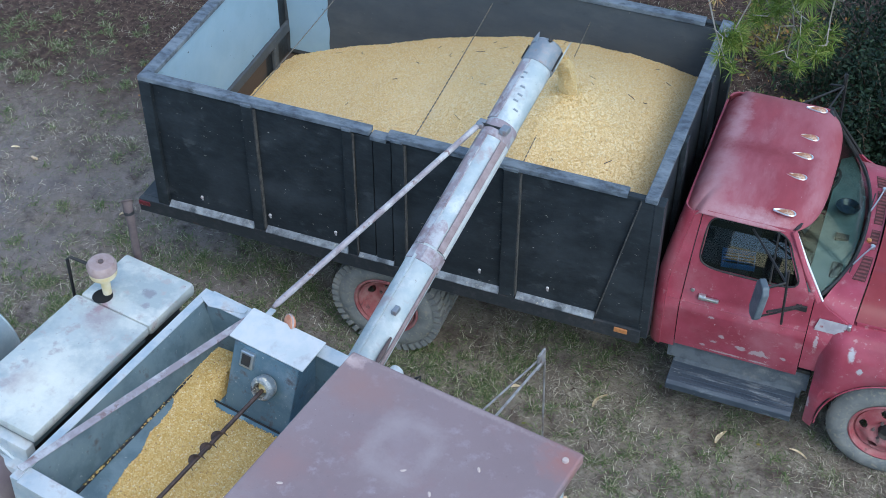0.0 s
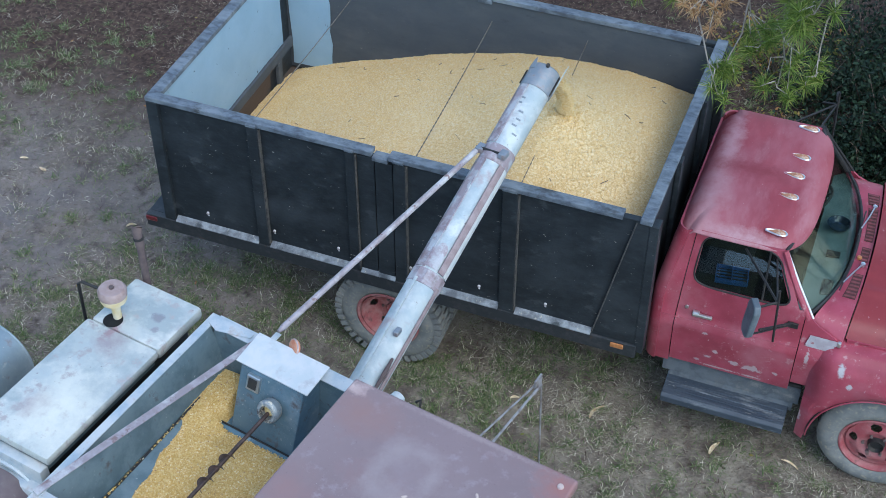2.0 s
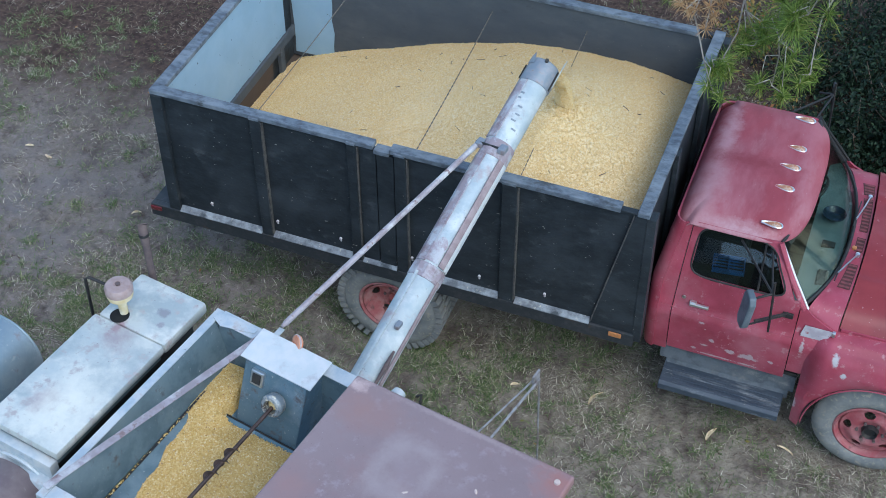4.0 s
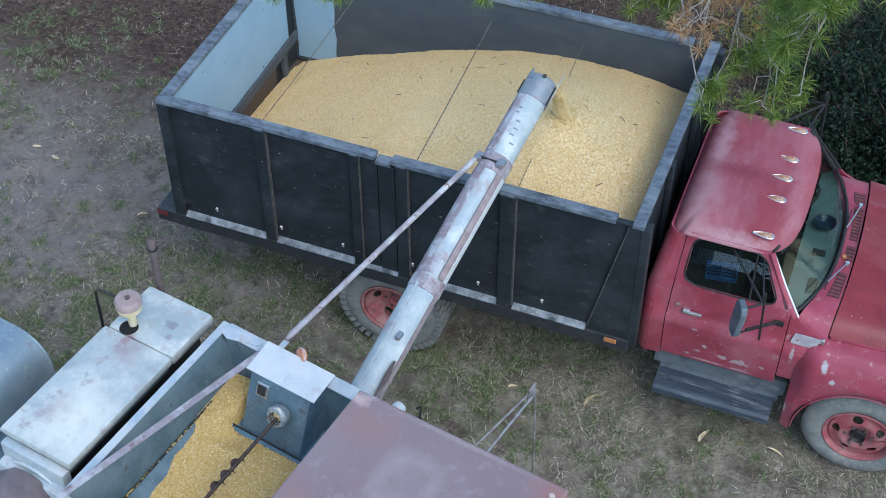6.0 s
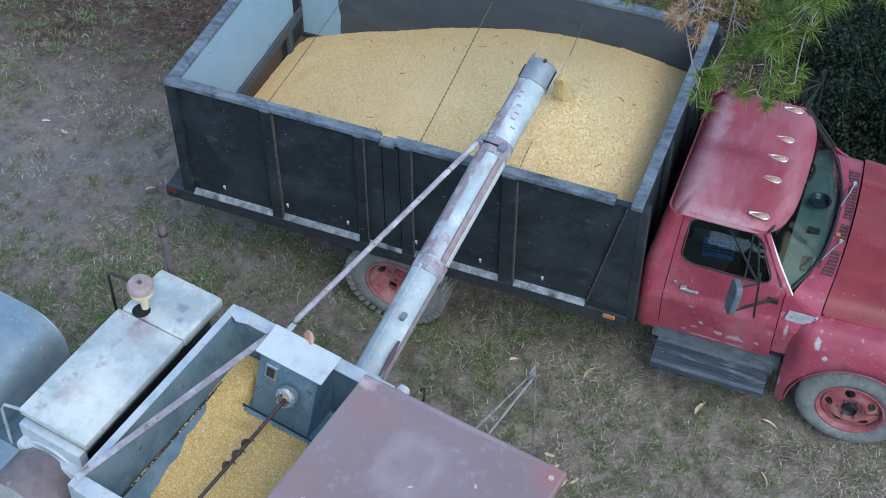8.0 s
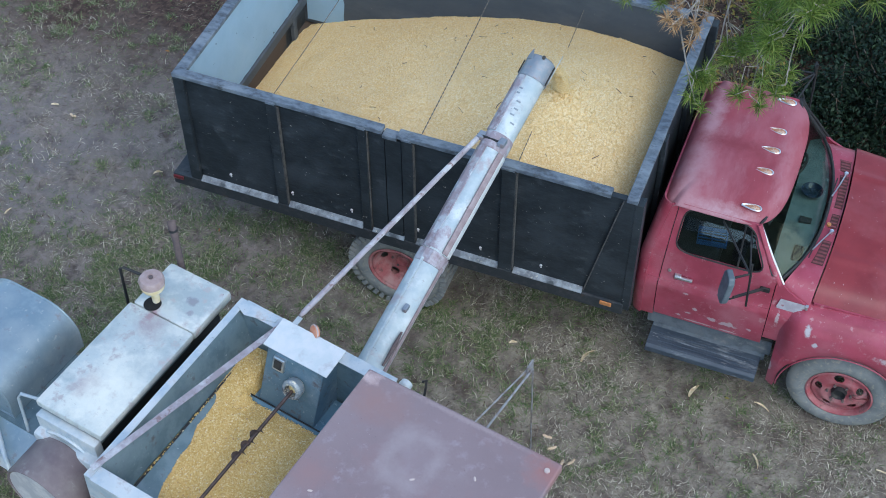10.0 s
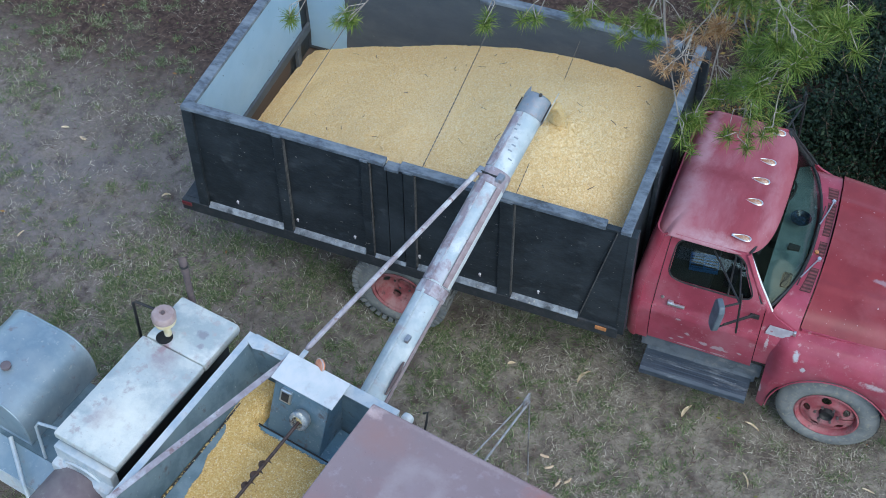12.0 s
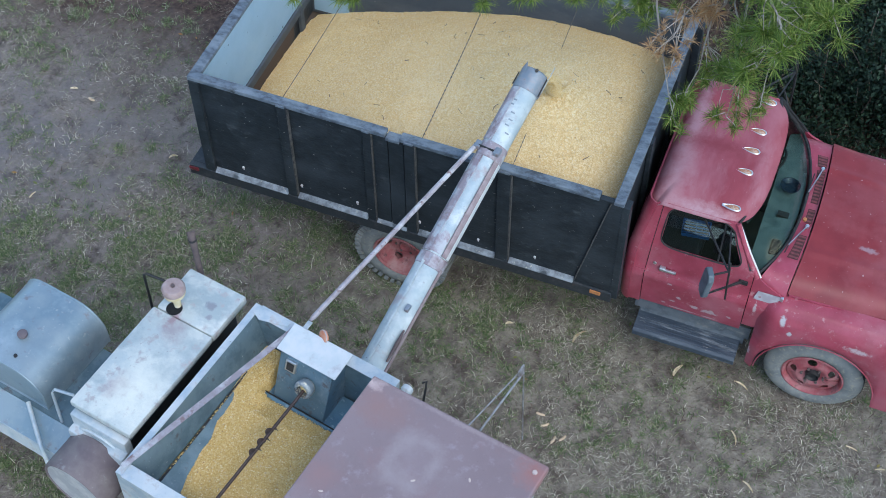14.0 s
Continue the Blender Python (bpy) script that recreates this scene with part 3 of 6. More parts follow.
def prism(bm, poly, axis, a, b, bevel=0.0):
    """A polygon given in two coordinates, pushed from a to b along the third (0 x, 1 y, 2 z)."""
    def put(p, h):
        q = list(p)
        q.insert(axis, h)
        return q
    lo = [bm.verts.new(put(p, a)) for p in poly]
    hi = [bm.verts.new(put(p, b)) for p in poly]
    fs = [bm.faces.new(lo), bm.faces.new(hi[::-1])]
    n = len(poly)
    for i in range(n):
        fs.append(bm.faces.new((lo[i], lo[(i + 1) % n], hi[(i + 1) % n], hi[i])))
    if bevel:
        bmesh.ops.bevel(bm, geom=list({e for f in fs for e in f.edges}), offset=bevel, segments=2, affect="EDGES", profile=0.5)
    return bm


def tube(bm, pts, radii, seg=10, cap=True):
    """A round tube along points, with one radius or one for each point."""
    pts = [Vector(p) for p in pts]
    if isinstance(radii, (int, float)):
        radii = [radii] * len(pts)
    rings, side = [], None
    for i, p in enumerate(pts):
        d = (pts[min(i + 1, len(pts) - 1)] - pts[max(i - 1, 0)]).normalized()
        if side is None:
            side = d.orthogonal().normalized()
        else:
            side = (side - d * side.dot(d)).normalized()
        up = d.cross(side)
        rings.append([bm.verts.new(p + (side * math.cos(k * math.tau / seg) + up * math.sin(k * math.tau / seg)) * radii[i]) for k in range(seg)])
    for a, b in zip(rings, rings[1:]):
        for k in range(seg):
            bm.faces.new((a[k], a[(k + 1) % seg], b[(k + 1) % seg], b[k]))
    if cap:
        bm.faces.new(rings[0][::-1])
        bm.faces.new(rings[-1])
    return bm


def tubem(*a, **k):
    return tube(bmesh.new(), *a, **k)


def revolve(profile, seg=40, axis="Z", closed=False):
    """A profile of (radius, height) turned round an axis."""
    bm = bmesh.new()
    rings = []
    for r, h in profile:
        ring = []
        for k in range(seg):
            a = k * math.tau / seg
            c, s = r * math.cos(a), r * math.sin(a)
            ring.append(bm.verts.new((c, s, h) if axis == "Z" else (c, h, s)))
        rings.append(ring)
    pairs = list(zip(rings, rings[1:])) + ([(rings[-1], rings[0])] if closed else [])
    for a, b in pairs:
        for k in range(seg):
            bm.faces.new((a[k], a[(k + 1) % seg], b[(k + 1) % seg], b[k]))
    if not closed:
        for ring, (r, h) in ((rings[0], profile[0]), (rings[-1], profile[-1])):
            if r > 0.002:
                bm.faces.new(ring)
    return bm


def patch(fn, nu, nv, thick=0.0, skip=None):
    """A sheet from fn(u, v), both 0 to 1, with a thickness."""
    bm = bmesh.new()
    g = [[bm.verts.new(fn(i / nu, j / nv)) for j in range(nv + 1)] for i in range(nu + 1)]
    for i in range(nu):
        for j in range(nv):
            if skip and skip((i + 0.5) / nu, (j + 0.5) / nv):
                continue
            bm.faces.new((g[i][j], g[i + 1][j], g[i + 1][j + 1], g[i][j + 1]))
    loose = [v for v in bm.verts if not v.link_faces]
    bmesh.ops.delete(bm, geom=loose, context="VERTS")
    if thick:
        bmesh.ops.recalc_face_normals(bm, faces=bm.faces[:])
        bmesh.ops.solidify(bm, geom=bm.faces[:], thickness=thick)
    return bm


def mesh_from(name, co, faces, material, parent=None, smooth=False):
    me = bpy.data.meshes.new(name)
    n, k = faces.shape
    me.vertices.add(len(co))
    me.vertices.foreach_set("co", np.asarray(co, dtype=np.float32).ravel())
    me.loops.add(n * k)
    me.polygons.add(n)
    me.polygons.foreach_set("loop_start", np.arange(0, n * k, k, dtype=np.int32))
    me.loops.foreach_set("vertex_index", faces.astype(np.int32).ravel())
    me.update(calc_edges=True)
    me.validate()
    me.materials.append(material)
    if smooth:
        me.shade_smooth()
    ob = new(name, me)
    if parent:
        ob.parent = parent
    return ob


def mix(a, b, t):
    return a + (b - a) * t

# ---------- ground ----------
def ground_height(x, y):
    return 0.03 * noise.noise(Vector((x * 0.5, y * 0.5, 3.1))) + 0.015 * noise.noise(Vector((x * 2.2, y * 2.2, 7.7)))


def build_ground():
    xs = np.concatenate(([-400, -120, -40, -18], np.arange(-9, 12.01, 0.15), [20, 40, 120, 400]))
    ys = np.concatenate(([-400, -120, -40, -18], np.arange(-8, 13.01, 0.15), [20, 40, 120, 400]))
    co = np.array([(x, y, ground_height(x, y) if abs(x) < 15 and abs(y) < 15 else 0.0) for x in xs for y in ys])
    ny = len(ys)
    i, j = np.meshgrid(np.arange(len(xs) - 1), np.arange(ny - 1), indexing="ij")
    a = (i * ny + j).ravel()
    ob = mesh_from("ground", co, np.stack([a, a + ny, a + ny + 1, a + 1], 1), SOIL, smooth=True)
    tagged(ob, "trodden brown soil with thin dry grass", "ground", kind="structure")


build_ground()

# ---------- truck ----------
BED_TOP, BED_FLOOR, BED_LEN, BED_WIDE, CAB_Y = 2.4, 1.1, 4.28, 2.515, 1.26
truck = thing("grain_truck", "old red grain truck with high black plywood bed, parked on grass", "truck")


def build_side_wall(y_out, s, name):
    """One long wall of the bed; s is -1 on the side whose outer face looks to -y."""
    def yy(d):
        return y_out - s * d
    def ybox(x0, x1, d0, d1, z0, z1, bevel=0.005):
        a, b = sorted((yy(d0), yy(d1)))
        return boxm(x0, x1, a, b, z0, z1, bevel)
    wall = part(name, ybox(0.0, BED_LEN, 0.02, 0.05, BED_FLOOR, BED_TOP - 0.035), BLACK_WOOD, truck, "black painted plywood side wall with upright stakes")
    part("inner_lining", ybox(0.03, BED_LEN - 0.06, 0.0525, 0.062, BED_FLOOR + 0.01, BED_TOP - 0.045, 0.002), INNER_WOOD, wall)
    for x0, x1, top in ((-0.02, 0.085, 0), (0.91, 1.005, 0.0), (1.785, 1.865, 0.0), (2.2, 2.3, 0.0), (3.118, 3.243, 0.0)):
        part("stake", ybox(x0, x1, -0.022, 0.018, BED_FLOOR - 0.02, BED_TOP - 0.03), BLACK_WOOD, wall)
        if x0 > 0:
            part("stake_cap", ybox(x0 - 0.004, x1 - 0.01, -0.027, 0.02, BED_TOP - 0.03, BED_TOP - 0.004, 0.004), CAP_WOOD, wall)
            part("stake_edge_strip", ybox(x1 + 0.001, x1 + 0.011, -0.016, 0.0185, BED_FLOOR + 0.0, BED_TOP - 0.05, 0.002), STRIP if s < 0 else BLACK_WOOD, wall)
    part("gate_board", ybox(1.88, 2.03, 0.0, 0.018, BED_FLOOR + 0.01, BED_TOP - 0.05), BLACK_WOOD, wall)
    part("gate_board", ybox(2.04, 2.19, -0.008, 0.018, BED_FLOOR + 0.01, BED_TOP - 0.07), BLACK_WOOD, wall)
    for x0, x1, z0, z1 in ((-0.03, 2.01, BED_TOP - 0.033, BED_TOP + 0.012), (2.015, 2.15, BED_TOP - 0.07, BED_TOP - 0.028), (2.155, 4.07, BED_TOP - 0.033, BED_TOP + 0.012)):
        part("cap_board", ybox(x0, x1, -0.012, 0.082, z0, z1, 0.006), CAP_WOOD, wall)
    part("cap_board", ybox(4.07, BED_LEN, -0.006, 0.05, BED_TOP - 0.03, BED_TOP - 0.004, 0.004), BLACK_WOOD, wall)
    for x0, x1 in ((0.09, 0.905), (1.02, 1.78), (1.88, 2.195), (2.315, 3.113), (3.258, 3.915)):
        slope = [(yy(-0.034), BED_FLOOR - 0.022), (yy(-0.034), BED_FLOOR - 0.012), (yy(0.0185), BED_FLOOR + 0.022), (yy(0.0185), BED_FLOOR - 0.022)]
        part("ledge", prism(bmesh.new(), [p for p in slope], 0, x0, x1, 0.002), LEDGE if s < 0 else BLACK_WOOD, wall)
    bm = prism(bmesh.new(), [(3.925, BED_FLOOR - 0.02), (4.185, BED_TOP - 0.03), (BED_LEN + 0.01, BED_TOP - 0.03), (BED_LEN + 0.01, BED_FLOOR - 0.02)], 1, *sorted((yy(-0.004), yy(0.0185))))
    part("corner_gusset", bm, BLACK_WOOD, wall)
    bm = tubem([(3.922, yy(-0.006), BED_FLOOR), (4.18, yy(-0.006), BED_TOP - 0.035)], 0.006, 6)
    part("gusset_edge", bm, STRIP, wall)
    for x in (0.408, 1.055, 1.66, 2.325, 2.934, 3.512):
        bm = revolve([(0.0, -0.014), (0.01, -0.012), (0.013, 0.0), (0.013, 0.004)], 8, "Y")
        b = part("bolt", bm, PRIMER, wall)
        b.location = (x, yy(0.012), BED_FLOOR + 0.148)
        part("bolt_plate", boxm(-0.006, 0.009, -0.002, 0.004, -0.035, -0.012, 0.001), PRIMER, b)
    return wall


build_side_wall(0.0, -1, "side_wall")
build_side_wall(BED_WIDE, 1, "side_wall")

front_wall = part("front_wall", boxm(BED_LEN - 0.05, BED_LEN - 0.005, 0.055, BED_WIDE - 0.055, BED_FLOOR, BED_TOP - 0.03), BLACK_WOOD, truck, "black plywood front wall of the bed")
part("cap_board", boxm(BED_LEN - 0.075, BED_LEN + 0.02, -0.015, BED_WIDE + 0.015, BED_TOP - 0.028, BED_TOP + 0.016), CAP_WOOD, front_wall)
for yc in (0.045, BED_WIDE - 0.045):
    part("corner_post", boxm(BED_LEN, BED_LEN + 0.075, yc - 0.055, yc + 0.055, BED_FLOOR - 0.1, BED_TOP - 0.03), BLACK_WOOD, front_wall)
for yc in (0.85, 1.7):
    part("stake", boxm(BED_LEN, BED_LEN + 0.045, yc - 0.05, yc + 0.05, BED_FLOOR - 0.05, BED_TOP - 0.03), BLACK_WOOD, front_wall)

rear_wall = part("rear_wall", boxm(0.0, 0.035, 0.055, BED_WIDE - 0.055, BED_FLOOR, BED_TOP - 0.03), BLACK_WOOD, truck, "black rear gate lined with pale blue sheet")
part("cap_board", boxm(-0.03, 0.075, 0.084, BED_WIDE - 0.084, BED_TOP - 0.033, BED_TOP + 0.012), CAP_WOOD, rear_wall)


def ragged_sheet(along, z0, z1, seed, n=36):
    rnd = random.Random(seed)
    a, b = along
    low = [(mix(a, b, i / n), z0 + 0.02 * noise.noise(Vector((i * 0.6, seed, 0))) + rnd.uniform(-0.004, 0.004)) for i in range(n + 1)]
    return low + [(b, z1), (a, z1)]


part("blue_sheet", prism(bmesh.new(), ragged_sheet((0.09, 2.3), 1.475, 2.36, 3), 0, 0.037, 0.046), BLUE_SHEET, rear_wall, "pale blue painted sheet with ragged edge")
part("brown_board", boxm(0.037, 0.06, 0.1, 1.95, BED_FLOOR + 0.03, 1.362), BROWN_BOARD, rear_wall, "bare brown board")
part("rail", boxm(0.037, 0.075, 0.06, BED_WIDE - 0.06, 1.365, 1.472), INNER_WOOD, rear_wall)
part("rail", boxm(0.037, 0.08, 2.1, 2.18, BED_FLOOR + 0.01, 1.42), INNER_WOOD, rear_wall)
bm = prism(bmesh.new(), [(0.07 + 0.008 * math.sin(i), 1.16 + 0.15 * i) for i in range(9)] + [(0.5 + 0.012 * math.sin(2.3 * i), 2.37 - 0.15 * i) for i in range(9)], 1, BED_WIDE - 0.075, BED_WIDE - 0.066)
part("blue_sheet", bm, BLUE_SHEET, rear_wall, "pale blue sheet patch beside the corner")
bed = part("bed_floor", boxm(0.0, BED_LEN, 0.0, BED_WIDE, BED_FLOOR - 0.045, BED_FLOOR - 0.025), BROWN_BOARD, truck)
for yc in (-0.025, BED_WIDE - 0.035):
    part("sill", boxm(-0.22, BED_LEN + 0.02, yc, yc + 0.06, BED_FLOOR - 0.16, BED_FLOOR - 0.024), BED_STEEL, bed)
part("rear_sill", boxm(-0.22, -0.02, 0.04, BED_WIDE - 0.04, BED_FLOOR - 0.16, BED_FLOOR - 0.03), BED_STEEL, bed)
for xc in (0.5, 1.1, 1.7, 2.3, 2.9, 3.5, 4.1):
    part("cross_member", boxm(xc - 0.04, xc + 0.04, 0.04, BED_WIDE - 0.04, BED_FLOOR - 0.15, BED_FLOOR - 0.05), BED_STEEL, bed)
for yc in (0.75, 1.7):
    part("chassis_rail", boxm(-0.1, 7.0, yc, yc + 0.08, 0.72, 0.93), BED_STEEL, bed)
for x, m, l in ((-0.16, RED_LENS, "red tail marker"), (4.146, AMBER, "amber side marker")):
    part("marker_lamp", boxm(x - 0.055, x + 0.055, -0.043, -0.026, BED_FLOOR - 0.08, BED_FLOOR - 0.035, 0.007), m, bed, l)

# ropes across the bed
def rope(p, q, sag, r, link=0.0):
    n = 150 if link else 30
    pts = [Vector(p).lerp(Vector(q), i / n) - Vector((0, 0, sag * 4 * (i / n) * (1 - i / n))) for i in range(n + 1)]
    radii = [r * (1.0 if (i // 2) % 2 else link) for i in range(n + 1)] if link else r
    return part("tie_chain" if link else "tie_rope", tubem(pts, radii, 6), CABLE, truck, "thin dark tie chain across the bed" if link else "thin rope across the bed")


rope((2.316, 0.06, 2.31), (2.15, BED_WIDE - 0.06, 2.14), 0.02, 0.006, 0.5)
rope((3.206, 0.06, 2.31), (3.067, BED_WIDE - 0.06, 2.16), 0.02, 0.0045, 0.5)
rope((0.889, 0.06, 2.31), (0.805, BED_WIDE - 0.06, 2.16), 0.02, 0.004)

# ---------- corn heap ----------
def heap_z(x, y):
    r = math.hypot(x - 3.2, y - 1.1)
    z = 2.5 - 0.425 * (math.sqrt(r * r + 0.09) - 0.05)
    z += 0.03 * noise.noise(Vector((x * 1.3, y * 1.3, 0.4))) + 0.012 * noise.noise(Vector((x * 4, y * 4, 2.0)))
    z += 0.006 * noise.noise(Vector((x * 14, y * 14, 5.0)))
    z += 0.06 * math.exp(-((x - 3.31) ** 2 + (y - 1.02) ** 2) / 0.03)
    return z


def scatter_kernels(name, spots, size, parent, seed, material=KERNEL):
    """Wedge-shaped kernels lying at the spots (x, y, z)."""
    rnd = np.random.RandomState(seed)
    n = len(spots)
    base = np.array([(-0.5, -0.3, 0), (0.5, -0.42, 0), (0.5, 0.42, 0), (-0.5, 0.3, 0), (-0.3, 0, 0.4), (0.4, 0, 0.5)])
    q = rnd.normal(size=(n, 4))
    q /= np.linalg.norm(q, axis=1)[:, None]
    w, x, y, z = q.T
    rot = np.stack([1 - 2 * (y * y + z * z), 2 * (x * y - z * w), 2 * (x * z + y * w), 2 * (x * y + z * w), 1 - 2 * (x * x + z * z), 2 * (y * z - x * w),
                    2 * (x * z - y * w), 2 * (y * z + x * w), 1 - 2 * (x * x + y * y)], 1).reshape(n, 3, 3)
    sz = size * rnd.uniform(0.75, 1.25, (n, 1, 1))
    co = np.einsum("nij,kj->nki", rot, base) * sz + np.asarray(spots)[:, None, :]
    f = np.array([(0, 1, 2), (0, 2, 3), (0, 4, 5), (0, 5, 1), (1, 5, 2), (2, 5, 4), (2, 4, 3), (3, 4, 0)])
    faces = (f[None] + (np.arange(n) * 6)[:, None, None]).reshape(-1, 3)
    ob = mesh_from(name, co.reshape(-1, 3), faces, material, parent)
    return ob


def build_heap():
    nx, ny = 210, 124
    x0, x1, y0, y1 = 0.062, BED_LEN - 0.052, 0.064, BED_WIDE - 0.064
    co = []
    for i in range(nx + 1):
        for j in range(ny + 1):
            x, y = mix(x0, x1, i / nx), mix(y0, y1, j / ny)
            co.append((x, y, max(heap_z(x, y), BED_FLOOR - 0.03)))
    i, j = np.meshgrid(np.arange(nx), np.arange(ny), indexing="ij")
    a = (i * (ny + 1) + j).ravel()
    heap = mesh_from("corn_heap", np.array(co), np.stack([a, a + ny + 1, a + ny + 2, a + 1], 1), CORN, smooth=True)
    tagged(heap, "heap of shelled yellow corn filling the truck bed", "corn", kind="stuff")
    rnd = random.Random(5)
    spots = []
    while len(spots) < 60000:
        x, y = rnd.uniform(x0, x1), rnd.uniform(y0, y1)
        z = heap_z(x, y)
        if z > BED_FLOOR - 0.02:
            spots.append((x, y, z + 0.001))
    scatter_kernels("loose_kernels", spots, 0.011, heap, 6)


build_heap()

# ---------- wheels ----------
def wheel(name, x, y_face, z, r, s, rim_mat, deep):
    """s: -1 when the outer face looks to -y. deep: a dished rear wheel."""
    w = new(name)
    w.parent = truck
    w.location = (x, y_face, z)
    wd = 0.24
    prof = [(0.29, 0.02), (0.315, 0.004), (0.36, -0.006), (0.41, -0.002), (0.445, 0.018), (r - 0.012, 0.035), (r, 0.055), (r, wd - 0.055), (r - 0.012, wd - 0.035), (0.42, wd), (0.3, wd - 0.01), (0.28, wd - 0.03), (0.28, 0.04)]
    ty = part("tyre", revolve([(a, -s * h) for a, h in prof], 56, "Y", closed=True), RUBBER, w, "grey dusty tyre", smooth=True)
    bm = bmesh.new()
    lugs, root = (42, r - 0.05) if deep else (36, r - 0.03)
    for k in range(lugs):
        a = k * math.tau / lugs
        for d in (0, 1):
            t0 = a + (0.5 * math.tau / lugs if d else 0)
            ys = sorted((-s * ((0.004 if deep else 0.05) + d * (0.115 if deep else 0.075)), -s * ((0.115 if deep else 0.12) + d * (0.115 if deep else 0.07))))
            vs = []
            for rr in (root, r + (0.014 if deep else 0.004)):
                for yv in ys:
                    for ta in (t0 - 1.98 / lugs, t0 + 1.98 / lugs):
                        vs.append(bm.verts.new((rr * math.cos(ta), yv, rr * math.sin(ta))))
            for f in ((0, 1, 3, 2), (4, 6, 7, 5), (0, 4, 5, 1), (2, 3, 7, 6), (0, 2, 6, 4), (1, 5, 7, 3)):
                bm.faces.new([vs[q] for q in f])
    part("tread", bm, RUBBER if deep else TREAD, ty)
    rim = revolve([(0.3, -s * 0.008), (0.285, -s * 0.002), (0.275, -s * 0.012), (0.262, -s * 0.05), (0.258, -s * 0.2), (0.28, -s * 0.215)], 48, "Y")
    bmesh.ops.delete(rim, geom=[f for f in rim.faces if len(f.verts) > 4], context="FACES")
    rm = part("rim", rim, rim_mat, w, smooth=True)
    # dished disc with hand holes
    depth = 0.15 if deep else 0.03
    def disc(u, v):
        a, rr = u * math.tau, mix(0.07, 0.262, v)
        h = depth * (1 - max(0, (rr - 0.1) / 0.162) ** 4) + 0.02 if deep else 0.055 - 0.03 * math.exp(-((rr - 0.15) / 0.05) ** 2) + 0.02 * (rr > 0.24)
        return (rr * math.cos(a), -s * h, rr * math.sin(a))
    def hole(u, v):
        rr = mix(0.07, 0.262, v)
        k = (u * 5 + 0.1) % 1 - 0.5
        return (k * math.tau / 5 * 0.185 / 0.042) ** 2 + ((rr - 0.188) / 0.034) ** 2 < 1
    bm = patch(disc, 120, 24, 0.008, hole)
    bmesh.ops.remove_doubles(bm, verts=bm.verts[:], dist=0.0004)
    part("disc", bm, rim_mat, rm, smooth=True)
    hub_y = depth + 0.01 if deep else 0.02
    part("hub", revolve([(0.0, -s * (hub_y + 0.01)), (0.05, -s * (hub_y + 0.01)), (0.062, -s * (hub_y - 0.02)), (0.075, -s * (hub_y + 0.04))], 24, "Y"), DARK if not deep else rim_mat, rm, smooth=True)
    for k in range(6):
        a = k * math.tau / 6
        c = Vector((0.105 * math.cos(a), 0, 0.105 * math.sin(a)))
        part("lug_nut", tubem([c + Vector((0, -s * (hub_y + 0.03), 0)), c + Vector((0, -s * (hub_y - 0.012), 0))], 0.013, 6), RUST_PIPE, rm)
    return w


wheel("rear_wheel", 2.075, 0.045, 0.495, 0.495, -1, RUSTY_RIM, True)
wheel("rear_wheel", 2.075, BED_WIDE - 0.045, 0.495, 0.495, 1, RUSTY_RIM, True)
wheel("front_wheel", 6.312, 0.165, 0.48, 0.48, -1, RIM_RED, False)
wheel("front_wheel", 6.312, 2 * CAB_Y - 0.165, 0.48, 0.48, 1, RIM_RED, False)
inner = wheel("inner_rear_wheel", 2.075, 0.36, 0.495, 0.495, -1, RUSTY_RIM, True)
inner2 = wheel("inner_rear_wheel", 2.075, BED_WIDE - 0.36, 0.495, 0.495, 1, RUSTY_RIM, True)
part("rear_axle", tubem([(2.07, 0.3, 0.47), (2.07, 1.1, 0.47), (2.07, 1.2, 0.5), (2.07, 1.35, 0.5), (2.07, 1.45, 0.47), (2.07, 2.25, 0.47)], [0.07, 0.07, 0.17, 0.17, 0.07, 0.07], 14), DARK, truck)

# ---------- cab ----------
def half_width(z):
    pts = ((0.75, 1.02), (0.95, 1.05), (1.2, 1.072), (1.275, 1.072), (1.3, 1.05), (1.315, 1.03), (1.42, 1.022), (1.64, 0.985), (1.88, 0.893), (1.95, 0.848), (2.05, 0.82), (2.2, 0.77))
    for (a, b), (c, d) in zip(pts, pts[1:]):
        if z <= c:
            return mix(b, d, (z - a) / (c - a)) if z >= a else b
    return pts[-1][1]


cab = new("cab")
cab.parent = truck
cab.matrix_local = pose(4.35, 0, 0) @ Matrix.Diagonal((0.953, 1, 1, 1)) @ pose(-4.35, 0, 0)


def side_y(s, z, d=0.0):
    return CAB_Y + s * (half_width(z) - d)


def roof_fn(u, v):
    a, r = u * math.tau, v
    c, s = math.cos(a), math.sin(a)
    n = 2 / 4.2
    px, py = math.copysign(abs(c) ** n, c), math.copysign(abs(s) ** n, s)
    if px < 0:
        px, py = math.copysign(abs(c) ** (2 / 9), c), math.copysign(abs(s) ** (2 / 9), s)
    x = 4.955 + (0.495 if px > 0 else 0.535) * px * r + 0.035 * r * r * (1 - py * py) * (1 if px > 0 else 0)
    y = CAB_Y + 0.84 * py * r
    z = 2.165 - 0.035 * r ** 2 - (0.085 * r ** 9 if c > 0 else (0.085 + 0.08 * min(1, max(0, -4 * c - 1))) * r ** 8)
    return (x, y, z)


rf = patch(roof_fn, 96, 14, 0.0)
bmesh.ops.remove_doubles(rf, verts=rf.verts[:], dist=0.001)
bmesh.ops.recalc_face_normals(rf, faces=rf.faces[:])
